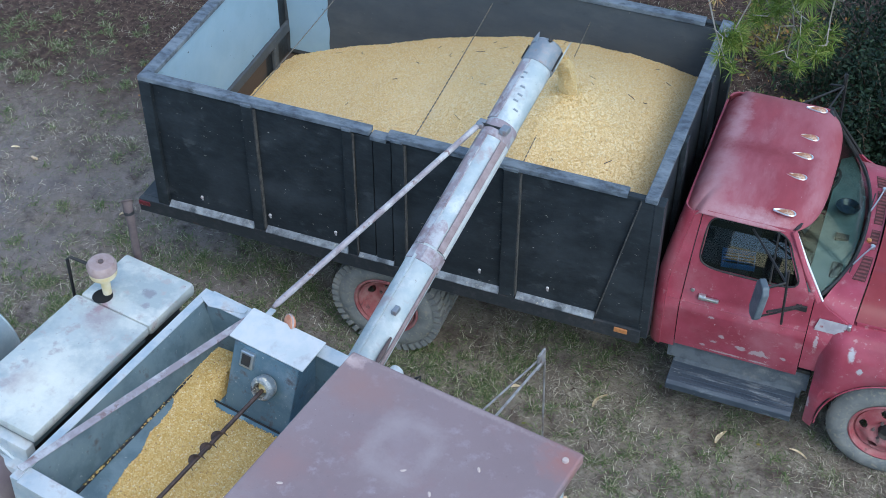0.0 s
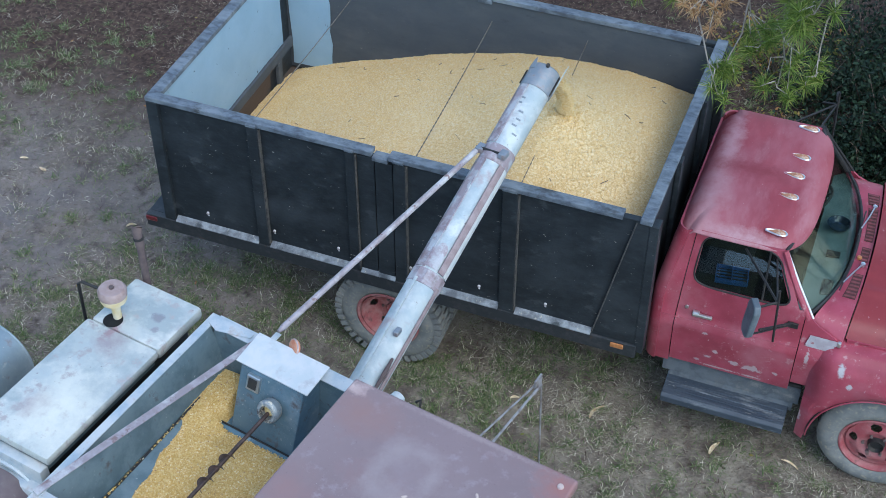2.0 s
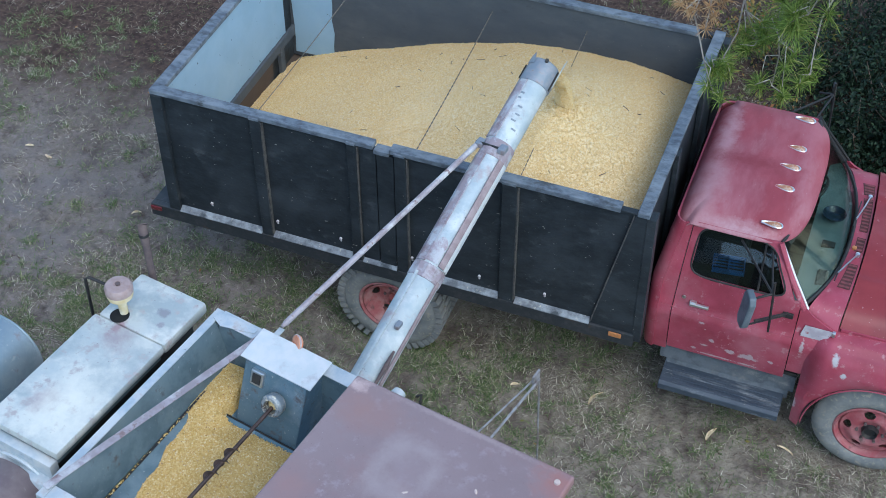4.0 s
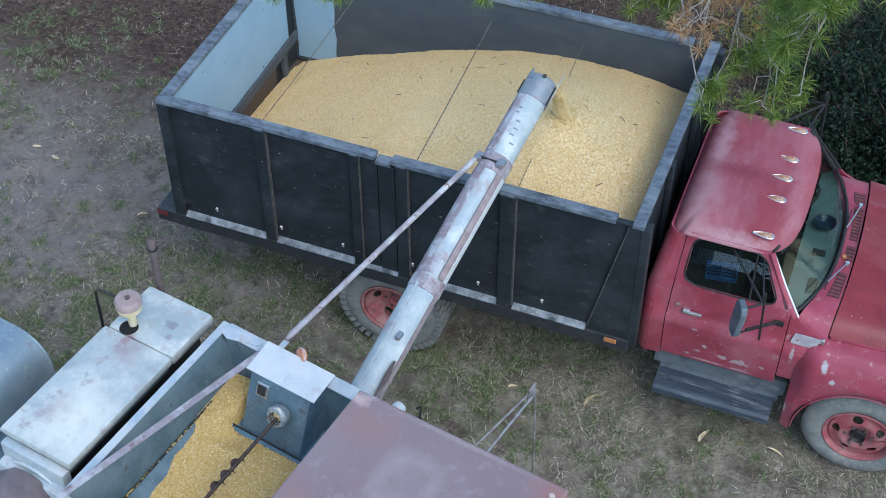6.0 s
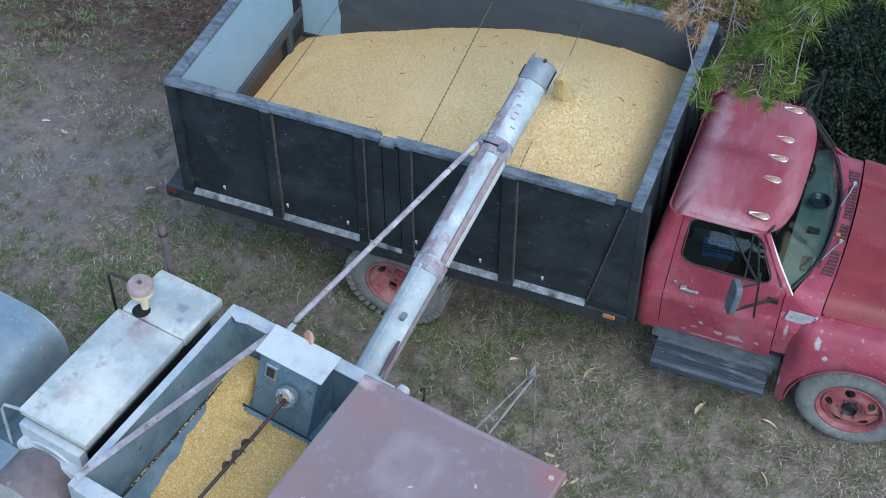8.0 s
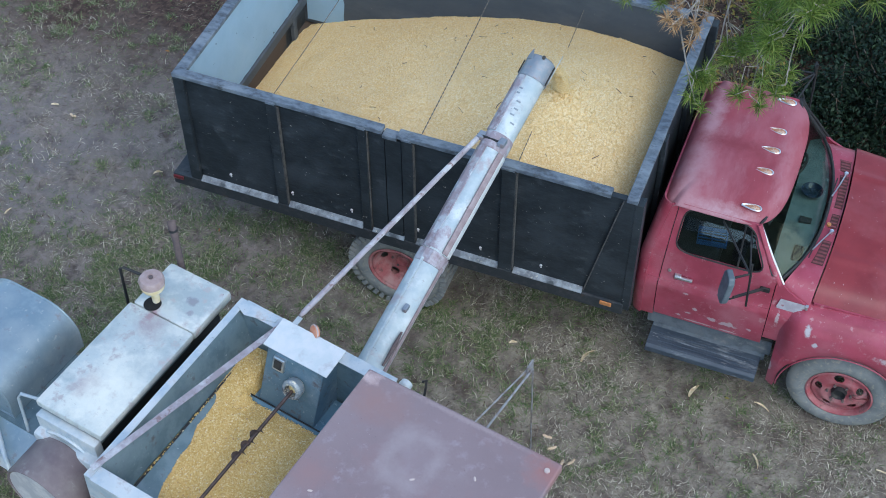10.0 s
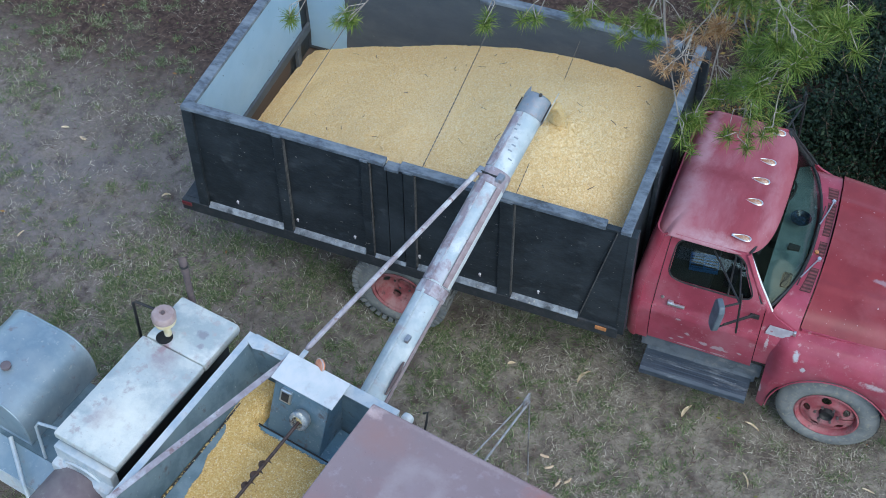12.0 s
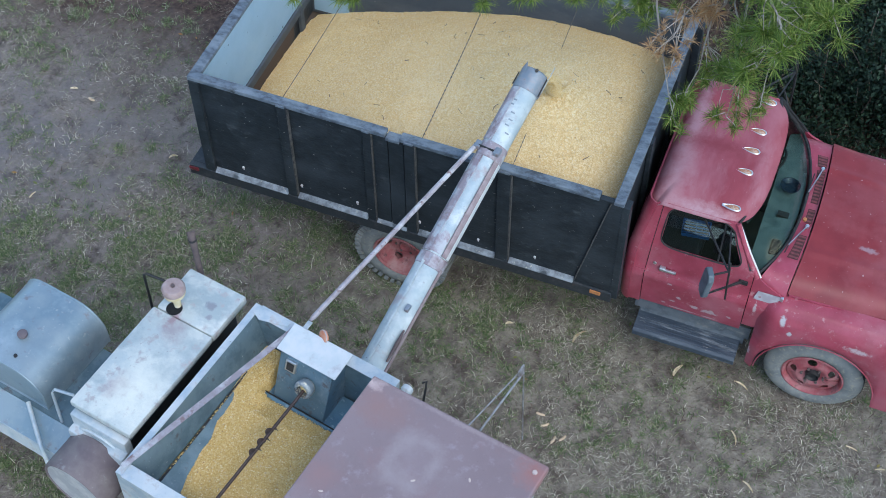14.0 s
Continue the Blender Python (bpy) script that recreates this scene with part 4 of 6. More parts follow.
bmesh.ops.solidify(rf, geom=rf.faces[:], thickness=0.012)
roof = part("roof", rf, CHALKY_RED, cab, "chalky faded red roof with rub marks", smooth=True)
part("drip_rail", tubem([Vector(roof_fn(k / 96, 1.0)) + Vector((0, 0, -0.004)) for k in range(-33, 34)], 0.007, 8), CHALKY_RED, roof)


def clearance_lamp(y):
    def half(u):
        return 0.024 * math.sin(math.pi * min(1, u ** 0.55)) + 0.002
    lamp = part("clearance_lamp", patch(lambda u, v: (0.078 * (1 - 2 * u), half(u) * (2 * v - 1), 0.03 * math.sin(math.pi * u ** 0.6) * (1 - (2 * v - 1) ** 2)), 14, 8), AMBER_DULL, roof, "faded amber teardrop clearance lamp", smooth=True)
    ring = [(0.086 * (1 - 2 * k / 14), half(k / 14) + 0.004, 0.0) for k in range(15)]
    part("bezel", tubem(ring + [(x, -w, z) for x, w, z in reversed(ring)] + ring[:1], 0.007, 6), CHROME, lamp, smooth=True)
    lamp.location = (5.2, y, 2.139 + 0.016 * (1 - ((y - CAB_Y) / 0.7) ** 2))


for y in (0.54, 0.98, 1.25, 1.505, 1.92):
    clearance_lamp(y)


def side_patch(s, x_left, x_right, z0, z1, nu=10, nv=10, thick=0.02, d=0.0):
    """Sheet on the cab's side between two edges x(z)."""
    def fn(u, v):
        z = mix(z0, z1, v)
        return (mix(x_left(z), x_right(z), u), side_y(s, z, d), z)
    return patch(fn, nu, nv, thick)


def lin(z0, xa, z1, xb):
    return lambda z: mix(xa, xb, (z - z0) / (z1 - z0))


def build_cab_side(s):
    red = RED_PAINT
    back = part("rear_quarter", side_patch(s, lambda z: 4.43 + 0.19 * max(0, z - 1.5), lambda z: 4.545 + 0.05 * max(0, z - 1.3), 0.76, 2.04, 4, 18), red, cab, smooth=True)
    # rounded rear corner
    def corner(u, v):
        z = mix(0.76, 2.04, v)
        a = u * math.pi / 2
        xx = 4.43 + 0.19 * max(0, z - 1.5)
        return (xx - 0.09 * math.sin(a) + 0.0, side_y(s, z) - s * 0.09 * (1 - math.cos(a)), z)
    part("rear_corner", patch(corner, 6, 14, 0.015), red, cab, smooth=True)
    door = part("door", side_patch(s, lambda z: 4.553 + 0.05 * max(0, z - 1.3), lambda z: 5.585, 0.8, 1.64, 20, 20), red, cab, "red door with paint chips along the bottom", smooth=True)
    part("window_post", side_patch(s, lambda z: 4.553 + 0.05 * max(0, z - 1.3), lambda z: 4.64 + 0.05 * (z - 1.64), 1.644, 2.06, 3, 8), red, door, smooth=True)
    part("window_post", side_patch(s, lin(1.64, 5.46, 2.06, 5.24), lin(1.64, 5.53, 2.06, 5.3), 1.644, 2.06, 3, 8), red, door, smooth=True)
    part("window_header", side_patch(s, lambda z: 4.66, lambda z: 5.27, 2.035, 2.06, 8, 2), red, door, smooth=True)
    gl = part("window_pane", side_patch(s, lin(1.64, 4.63, 2.04, 4.65), lin(1.64, 5.47, 2.04, 5.26), 1.635, 2.045, 4, 4, 0.004, 0.014), SIDE_GLASS, door)
    gl.visible_shadow = False
    part("vent_divider", tubem([(5.22, side_y(s, 1.64, 0.004), 1.64), (5.2, side_y(s, 2.04, 0.004), 2.04)], 0.009, 6), DARK, door)
    # red frame that rounds the window's corners
    corners = [(4.615, 1.63), (5.5, 1.63), (5.265, 2.05), (4.645, 2.05)]
    def on_window(p, q):
        a = Vector(corners[0]).lerp(Vector(corners[1]), p)
        b = Vector(corners[3]).lerp(Vector(corners[2]), p)
        return a.lerp(b, q)
    def frame_fn(u, v):
        a = u * math.tau + math.pi / 4
        c, d = math.cos(a), math.sin(a)
        m = max(abs(c), abs(d))
        outer = (c / m * 0.54, d / m * (0.53 if d > 0 else 0.58))
        k = 1 / (abs(c) ** 5 + abs(d) ** 5) ** 0.2
        inner = (c * k * 0.485, d * k * 0.47)
        w = on_window(0.5 + mix(inner[0], outer[0], v), 0.5 + mix(inner[1], outer[1], v))
        return (w.x, side_y(s, w.y, -0.003), w.y)
    part("window_frame", patch(frame_fn, 64, 3, 0.012), red, door, "red window frame with rounded corners", smooth=True)
    part("window_seal", tubem([Vector(frame_fn(k / 64, 0.03)) for k in range(65)], 0.008, 6), DARK, door)
    part("belt_crease", tubem([(x, side_y(s, 1.3), 1.3) for x in (4.44, 5.58)], 0.005, 6), red, door)
    h = part("door_handle", boxm(4.69, 4.86, *sorted((side_y(s, 1.38, -0.012), side_y(s, 1.38, -0.04))), 1.365, 1.395, 0.008), CHROME, door, "chrome door handle")
    part("handle_base", boxm(4.69, 4.75, *sorted((side_y(s, 1.38, 0.002), side_y(s, 1.38, -0.03))), 1.352, 1.405, 0.006), CHROME, h)
    lk = part("door_lock", revolve([(0.0, -0.012), (0.016, -0.01), (0.018, 0.0)], 12, "Y"), CHROME, door)
    lk.location = (4.635, side_y(s, 1.42, -0.004), 1.42)
    lk.scale = (1, -s, 1)
    part("sill_panel", side_patch(s, lambda z: 4.5, lambda z: 5.7, 0.6, 0.79, 4, 3, 0.02, 0.06), STEP_DUST, cab)
    # cowl side in front of the door
    part("cowl_side", side_patch(s, lambda z: 5.592, lambda z: 5.93 if z < 1.42 else mix(5.93, 5.65, min(1, (z - 1.42) / 0.14)), 0.9, 1.58, 8, 14, 0.02, 0.03), red, cab, smooth=True)
    # windscreen pillar with bright trim; the far pair is coloured dark for its shade
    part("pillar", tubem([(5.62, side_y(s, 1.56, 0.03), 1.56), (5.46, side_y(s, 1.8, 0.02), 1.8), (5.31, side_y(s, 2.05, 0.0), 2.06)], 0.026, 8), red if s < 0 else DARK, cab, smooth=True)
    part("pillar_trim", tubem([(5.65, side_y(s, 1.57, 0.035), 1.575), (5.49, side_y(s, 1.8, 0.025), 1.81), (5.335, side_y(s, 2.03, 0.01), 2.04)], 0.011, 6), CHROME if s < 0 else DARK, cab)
    # running board
    st = part("running_board", prism(bmesh.new(), [(CAB_Y + s * 1.23, 0.47), (CAB_Y + s * 1.23, 0.53), (CAB_Y + s * 1.2, 0.55), (CAB_Y + s * 0.98, 0.55), (CAB_Y + s * 0.95, 0.62), (CAB_Y + s * 0.92, 0.62), (CAB_Y + s * 0.92, 0.5), (CAB_Y + s * 1.18, 0.45)], 0, 4.56, 5.63, 0.006), BLACK_STEP, cab, "worn black ribbed running board")
    for k in range(4):
        yk = CAB_Y + s * (1.03 + 0.047 * k)
        part("rib", boxm(4.62 + 0.02 * k, 5.6, *sorted((yk, yk + s * 0.018)), 0.546, 0.556, 0.003), BLACK_STEP, st)
    part("board_back", prism(bmesh.new(), [(CAB_Y + s * 0.985, 0.545), (CAB_Y + s * 0.97, 0.6), (CAB_Y + s * 0.93, 0.79), (CAB_Y + s * 0.86, 0.79), (CAB_Y + s * 0.86, 0.5), (CAB_Y + s * 0.98, 0.5)], 0, 4.57, 5.66, 0.006), STEP_DUST, cab)
    # mirror
    mx, my = 5.21, CAB_Y + s * 1.36
    # far mirror: darker, and squeezed to look edge-on in the camera's view
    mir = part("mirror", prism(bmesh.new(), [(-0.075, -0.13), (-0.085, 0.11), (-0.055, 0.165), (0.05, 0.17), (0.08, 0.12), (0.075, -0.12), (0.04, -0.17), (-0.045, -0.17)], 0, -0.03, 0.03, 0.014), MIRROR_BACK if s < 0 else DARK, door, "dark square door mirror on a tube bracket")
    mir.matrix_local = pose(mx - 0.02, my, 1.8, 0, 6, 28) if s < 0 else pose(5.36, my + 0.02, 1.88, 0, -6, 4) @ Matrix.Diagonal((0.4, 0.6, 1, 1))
    jt = Vector((5.36, CAB_Y + s * 1.31, 1.98))
    for q, w, r in (((5.0, side_y(s, 2.0), 2.0), jt, 0.01), ((5.26, side_y(s, 1.98), 1.98), jt, 0.009), (jt + Vector((0, 0, 0.12)), (5.39, CAB_Y + s * 1.29, 1.55), 0.011), (jt, (mx + 0.02, my, 1.93), 0.01),
                    ((mx + 0.0, my, 1.63), (5.5, side_y(s, 1.5), 1.5), 0.009), ((mx + 0.06, my, 1.7), (5.5, side_y(s, 1.5), 1.52), 0.011)):
        part("bracket_rod", tubem([q, w], r, 6), DARK, door)
    part("bracket_foot", boxm(5.46, 5.55, *sorted((side_y(s, 1.5, -0.0), side_y(s, 1.5, -0.02))), 1.48, 1.53, 0.004), DARK, door)
    # fender
    def arch(x):
        q = 0.6 ** 2 - (x - 6.42) ** 2
        return max(0.36, 0.46 + (math.sqrt(q) if q > 0 else -1))
    def fend(u, v):
        x = mix(5.725, 7.2, u)
        zb = arch(x)
        prof = [(0.9, 1.42), (0.97, 1.41), (1.05, 1.385), (1.11, 1.33), (1.15, 1.25), (1.17, 1.15)]
        if v < 0.55:
            t = v / 0.55 * (len(prof) - 1)
            i = min(int(t), len(prof) - 2)
            w, z = mix(prof[i][0], prof[i + 1][0], t - i), mix(prof[i][1], prof[i + 1][1], t - i)
        else:
            t = (v - 0.55) / 0.45
            w, z = 1.17 + 0.01 * math.sin(math.pi * t) - 0.03 * t, mix(1.15, min(1.14, zb), t)
        if u < 0.14:
            k = (1 - u / 0.14) ** 2
            w -= 0.12 * k * (1 if z > 0.8 else 0.6)
            z -= 0.06 * k * (z > 1.1)
        return (x, CAB_Y + s * w, z)
    fd = part("fender", patch(fend, 60, 30, 0.014), red, cab, "red front fender with primer scuffs", smooth=True)
    part("arch_lip", tubem([(6.42 + 0.6 * math.cos(a), CAB_Y + s * 1.155, 0.46 + 0.6 * math.sin(a)) for a in [math.pi * k / 40 for k in range(41)]], 0.007, 6), red, fd)
    part("wheel_well", patch(lambda u, v: (6.42 + 0.61 * math.cos(math.pi * u), CAB_Y + s * mix(0.55, 1.14, v), 0.47 + 0.61 * math.sin(math.pi * u)), 24, 2, 0.01), DARK, fd)
    return door


near_door = build_cab_side(-1)
build_cab_side(1)
part("back_panel", patch(lambda u, v: (4.345 + 0.19 * max(0, mix(0.76, 1.99, v) - 1.5), CAB_Y + (2 * u - 1) * (half_width(mix(0.76, 1.99, v)) - 0.09), mix(0.76, 1.99, v)), 8, 12, 0.02, lambda u, v: 0.18 < u < 0.82 and 0.74 < v < 0.94), RED_PAINT, cab)
rg = part("rear_window", boxm(4.38, 4.386, CAB_Y - 0.62, CAB_Y + 0.62, 1.62, 1.9, 0.0), SIDE_GLASS, cab)
rg.visible_shadow = False
part("cab_floor", boxm(4.4, 5.7, CAB_Y - 0.98, CAB_Y + 0.98, 0.78, 0.82), DARK, cab)


def screen_fn(u, v, d=0.0):
    y = CAB_Y + (2 * u - 1) * mix(0.93, 0.795, v)
    k = 1 - abs(2 * u - 1) ** 2.4
    x = mix(mix(5.605, 5.835, k), mix(5.315, 5.43, k), v) + d
    return (x, y, mix(1.575 + 0.03 * k, 2.055, v))


ws = part("windscreen", patch(screen_fn, 24, 8, 0.006), GLASS, cab, "curved greenish windscreen", smooth=True)
ws.visible_shadow = False
part("windscreen_seal", tubem([screen_fn(k / 24, 0, 0.004) for k in range(25)] + [screen_fn(1, k / 8, 0.004) for k in range(1, 9)] + [screen_fn(1 - k / 24, 1, 0.004) for k in range(1, 25)] + [screen_fn(0, 1 - k / 8, 0.004) for k in range(1, 9)], 0.016, 6), DARK, ws)
# dark strip behind the glass paints the deep shade under the roof's edge
part("visor_shade_strip", patch(lambda u, v: Vector(screen_fn(mix(0.07, 0.93, u), mix(0.8, 0.98, v), -0.03)), 24, 2, 0.004), DARK, ws)


def cowl_fn(u, v):
    b = 2 * u - 1
    k = 1 - abs(b) ** 2.4
    return (mix(5.61 + 0.23 * k, 5.922 + 0.05 * (1 - b * b), v), CAB_Y + b * 0.992, 1.42 + 0.18 * (1 - abs(b) ** 14) - 0.01 * (1 - k) * v)


cowl = part("cowl", patch(cowl_fn, 48, 4, 0.015), RED_PAINT, cab, smooth=True)
def on_cowl(y, x, lift):
    """Point of the cowl at y, at x across its width, a little above the sheet."""
    u = ((y - CAB_Y) / 0.992 + 1) / 2
    lo, hi = cowl_fn(u, 0), cowl_fn(u, 1)
    return (mix(lo[0], hi[0], x), y, hi[2] + lift)


for y0, y1 in ((0.6, 0.9), (1.06, 1.235), (1.314, 1.74), (1.79, 1.94)):
    part("vent_recess", patch(lambda u, v: on_cowl(mix(y0, y1, u), mix(0.36, 0.9, v), 0.004), 8, 2, 0.003), VENT_BROWN, cowl)
    n = round((y1 - y0) / 0.042)
    for k in range(n):
        ya = y0 + (k + 0.25) * (y1 - y0) / n
        part("vent_slat", patch(lambda u, v: on_cowl(mix(ya, ya + 0.02, u), mix(0.4, 0.86, v), 0.008), 1, 2, 0.004), VENT_SLAT, cowl)
for base, mid, tip in (((5.925, 1.003, 1.625), (5.87, 0.86, 1.65), (5.805, 0.69, 1.668)), ((5.91, 1.76, 1.615), (5.885, 1.6, 1.64), (5.84, 1.39, 1.66))):
    wp = part("wiper", tubem([base, mid, tip], 0.007, 6), CHROME, cab, "thin metal wiper")
    part("wiper_blade", tubem([Vector(mid) + Vector((-0.04, 0.05, 0)), Vector(tip) + Vector((-0.012, -0.1, 0.002))], 0.006, 6), DARK, wp)
    part("pivot", revolve([(0.02, -0.02), (0.02, 0.01), (0.0, 0.015)], 10), CHROME, wp).location = base
# amber knob taken for a wiper pivot
part("amber_pivot", revolve([(0.022, -0.01), (0.02, 0.018), (0.0, 0.022)], 10), AMBER, cowl, "small amber pivot knob on the cowl").location = (5.885, 1.088, 1.602)


def hood_fn(u, v):
    b = 2 * v - 1
    x = mix(5.935 + 0.05 * (1 - b * b), 7.2, u)
    w = mix(0.95, 0.87, u)
    # a low ridge runs along the middle; the driver's half falls off less
    fall = 0.085 * -b if b < 0 else 0.04 * b
    z = 1.65 - 0.05 * u - fall - (0.205 - fall) * abs(b) ** (14 if b < 0 else 30)
    z += 0.012 * math.exp(-((abs(b) - 0.55) / 0.04) ** 2)
    return (x, CAB_Y + b * w, z)


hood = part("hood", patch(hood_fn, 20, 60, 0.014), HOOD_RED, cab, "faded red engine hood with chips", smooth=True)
for s in (-1, 1):
    part("hood_side", patch(lambda u, v: (mix(5.95, 7.2, u), CAB_Y + s * (mix(0.95, 0.87, u) - 0.01 * v), mix(1.445 - 0.05 * u, 1.3, v)), 8, 4, 0.012), RED_PAINT, hood)
part("grille_panel", boxm(7.17, 7.22, CAB_Y - 1.1, CAB_Y + 1.1, 0.75, 1.4, 0.02), RED_PAINT, cab)
part("bumper", boxm(7.28, 7.36, CAB_Y - 1.15, CAB_Y + 1.15, 0.5, 0.72, 0.02), PRIMER, truck)
# interior
part("primer_patch", side_patch(-1, lambda z: 5.625 + 0.25 * (z - 1.3), lambda z: 5.885 + 0.02 * math.sin(40 * z), 1.335, 1.45, 10, 6, 0.004, -0.004), PATCH_GREY, cab, "bare grey primer patch in front of the door")
part("cowl_badge", boxm(5.885, 5.915, 0.228, 0.262, 1.4, 1.45, 0.008), CHROME, cab, "small bright trim piece on a bare primer patch")
dash = part("dashboard", patch(lambda u, v: (mix(5.49, mix(5.585, 5.805, 1 - abs(2 * u - 1) ** 2.4), v), CAB_Y + (2 * u - 1) * 0.935, 1.5 + 0.055 * v), 24, 4, 0.03), TEAL, cab, "teal metal dashboard")
part("dash_face", boxm(5.49, 5.53, CAB_Y - 0.9, CAB_Y + 0.9, 1.15, 1.5), TEAL, dash)
part("dash_vent", boxm(5.61, 5.725, 1.095, 1.16, 1.52, 1.556, 0.003), DARK, dash)
part("dash_vent", boxm(5.64, 5.735, 0.62, 0.81, 1.525, 1.562, 0.02), DARK, dash)
sw = part("steering_wheel", revolve([(0.2 + 0.014 * math.cos(a), 0.014 * math.sin(a)) for a in [k * math.tau / 8 for k in range(8)]], 32, closed=True), DARK, cab, smooth=True)
sw.matrix_local = pose(5.36, 1.72, 1.56, 0, -35, 0)
part("spoke", tubem([(-0.19, 0, 0), (0, 0, -0.03), (0.19, 0, 0)], 0.014, 6), DARK, sw)
part("column", tubem([(5.36, 1.72, 1.55), (5.6, 1.72, 1.2)], 0.025, 8), DARK, cab)
seat = part("bench_seat", boxm(4.5, 5.0, CAB_Y - 0.85, CAB_Y + 0.85, 1.0, 1.22, 0.04), SEAT, cab)
part("backrest", boxm(4.42, 4.55, CAB_Y - 0.85, CAB_Y + 0.85, 1.2, 1.66, 0.04), SEAT, seat)

# unidentified round object, given a dish shape
bw = part("round_dash_object", revolve([(0.0, 0.01), (0.06, 0.012), (0.09, 0.04), (0.098, 0.06), (0.092, 0.06), (0.055, 0.022), (0.0, 0.02)], 24), ROUND_BLUE, None, smooth=True)
bw.location = (5.59, 1.455, 1.548)
tagged(bw, "unidentified dark blue round object on the dashboard", "bowl")
crate = thing("crate", "blue plastic crate lying on the cab's bench seat", "crate", at=pose(4.86, 0.9, 1.222, 0, 0, 8))
crate.scale = (0.8, 0.75, 0.35)
for k in range(5):
    part("crate_slat", boxm(-0.157, 0.157, -0.112 + 0.05 * k, -0.09 + 0.05 * k, 0.0, 0.012, 0.002), CRATE_BLUE, crate)
for x0, x1, y0, y1 in ((-0.17, 0.17, -0.13, -0.118), (-0.17, 0.17, 0.118, 0.13), (-0.17, -0.158, -0.117, 0.117), (0.158, 0.17, -0.117, 0.117), (-0.006, 0.006, -0.117, 0.117)):
    part("crate_side", boxm(x0, x1, y0, y1, 0.016, 0.13, 0.003), CRATE_BLUE, crate)

# ---------- combine ----------
combine = thing("combine_harvester", "old weathered combine with galvanised grain tank, seen from above", "combine", at=pose(1.904, -2.348, 0.175, 0, 0, -9.7) @ Matrix.Scale(0.958, 4))
RIM_Z = 2.71
# grain tank: outer u 0 to 1.42, v -1.85 to 0
TU0, TU1, TV0, TV1 = 0.0, 1.42, -1.85, 0.0
tank = new("grain_tank")
tank.parent = combine
tank.matrix_local = pose(0, 0, 2.735) @ pose(0, 0, 0, 0, 2.5, 0) @ pose(0, 0, -RIM_Z)
for nm, b in (("tank_wall", (TU0, TU0 + 0.012, TV0, TV1, 1.3, RIM_Z - 0.005)), ("tank_wall", (TU1 - 0.012, TU1, TV0, TV1, 1.3, RIM_Z - 0.005)),
              ("tank_wall", (TU0 + 0.013, TU1 - 0.013, TV1 - 0.012, TV1, 1.3, RIM_Z - 0.005)), ("tank_wall", (TU0 + 0.013, TU1 - 0.013, TV0, TV0 + 0.012, 1.3, RIM_Z - 0.005))):
    part(nm, boxm(*b, 0.003), GALV, tank)
# inward sloping liner
part("liner", patch(lambda u, v: (mix(TU0 + 0.06, TU0 + 0.165, v), mix(TV0 + 0.11, TV1 - 0.1, u), mix(RIM_Z - 0.012, 2.33, v)), 6, 6, 0.006), LINER, tank)
part("liner", patch(lambda u, v: (mix(TU0 + 0.075, TU1 - 0.03, u), mix(TV1 - 0.095, TV1 - 0.13, v), mix(RIM_Z - 0.012, 1.95, v)), 6, 6, 0.006), LINER, tank)
part("liner", patch(lambda u, v: (mix(TU0 + 0.075, TU1 - 0.03, u), mix(TV0 + 0.115, TV0 + 0.16, v), mix(RIM_Z - 0.012, 1.95, v)), 6, 6, 0.006), LINER, tank)
part("liner", patch(lambda u, v: (TU1 - 0.03, mix(TV0 + 0.11, TV1 - 0.1, u), mix(RIM_Z - 0.012, 1.95, v)), 6, 6, 0.006), TANK_IN, tank)
# dark sheet added to paint the shade in the gap beside the engine hood
part("gap_shade_sheet", boxm(TU0 - 0.012, TU0 - 0.002, TV0 + 0.02, TV1 - 0.02, 1.4, RIM_Z - 0.04, 0.002), DARK, tank)
part("tank_floor", boxm(0.1, 1.38, -1.7, -0.1, 1.9, 1.93), TANK_IN, tank)
# rim flanges
part("rim_flange", boxm(TU0 + 0.0, TU0 + 0.06, TV0, TV1, RIM_Z - 0.01, RIM_Z, 0.003), GALV, tank)
part("rim_flange", boxm(TU0 + 0.061, TU1, TV1 - 0.1, TV1 + 0.01, RIM_Z - 0.01, RIM_Z, 0.003), GALV, tank)
part("rim_flange", boxm(TU0 + 0.061, TU1, TV0 - 0.01, TV0 + 0.115, RIM_Z - 0.01, RIM_Z, 0.003), GALV, tank)
bm = prism(bmesh.new(), [(0.03, -0.09), (0.03, -0.02), (0.36, -0.02), (0.36, -0.06), (0.12, -0.13)], 2, RIM_Z + 0.002, RIM_Z + 0.008)
part("corner_plate", bm, GALV, tank)
# shelf with blue-grey step at the front side
part("shelf", boxm(0.4, 1.385, -0.447, -0.135, 2.215, 2.23, 0.003), BLUE_SHELF, tank)
part("shelf_lip", prism(bmesh.new(), [(-0.45, 2.14), (-0.45, 2.25), (-0.462, 2.25), (-0.545, 2.195), (-0.545, 2.14)], 0, 0.36, 1.385), BLUE_SHELF, tank)
# thin dark tube drawn along the top of the lip
part("lip_edge", tubem([(0.3, -0.455, 2.256), (1.385, -0.455, 2.256)], 0.007, 6), DARK, tank, "dark line along the shelf lip")
# brace across the tank
bx0, bx1 = Vector((0.44, -0.03, RIM_Z + 0.03)), Vector((0.03, -1.79, RIM_Z + 0.02))
dv = (bx1 - bx0).normalized()
sd = dv.cross(Vector((0, 0, 1))).normalized()
bm = bmesh.new()
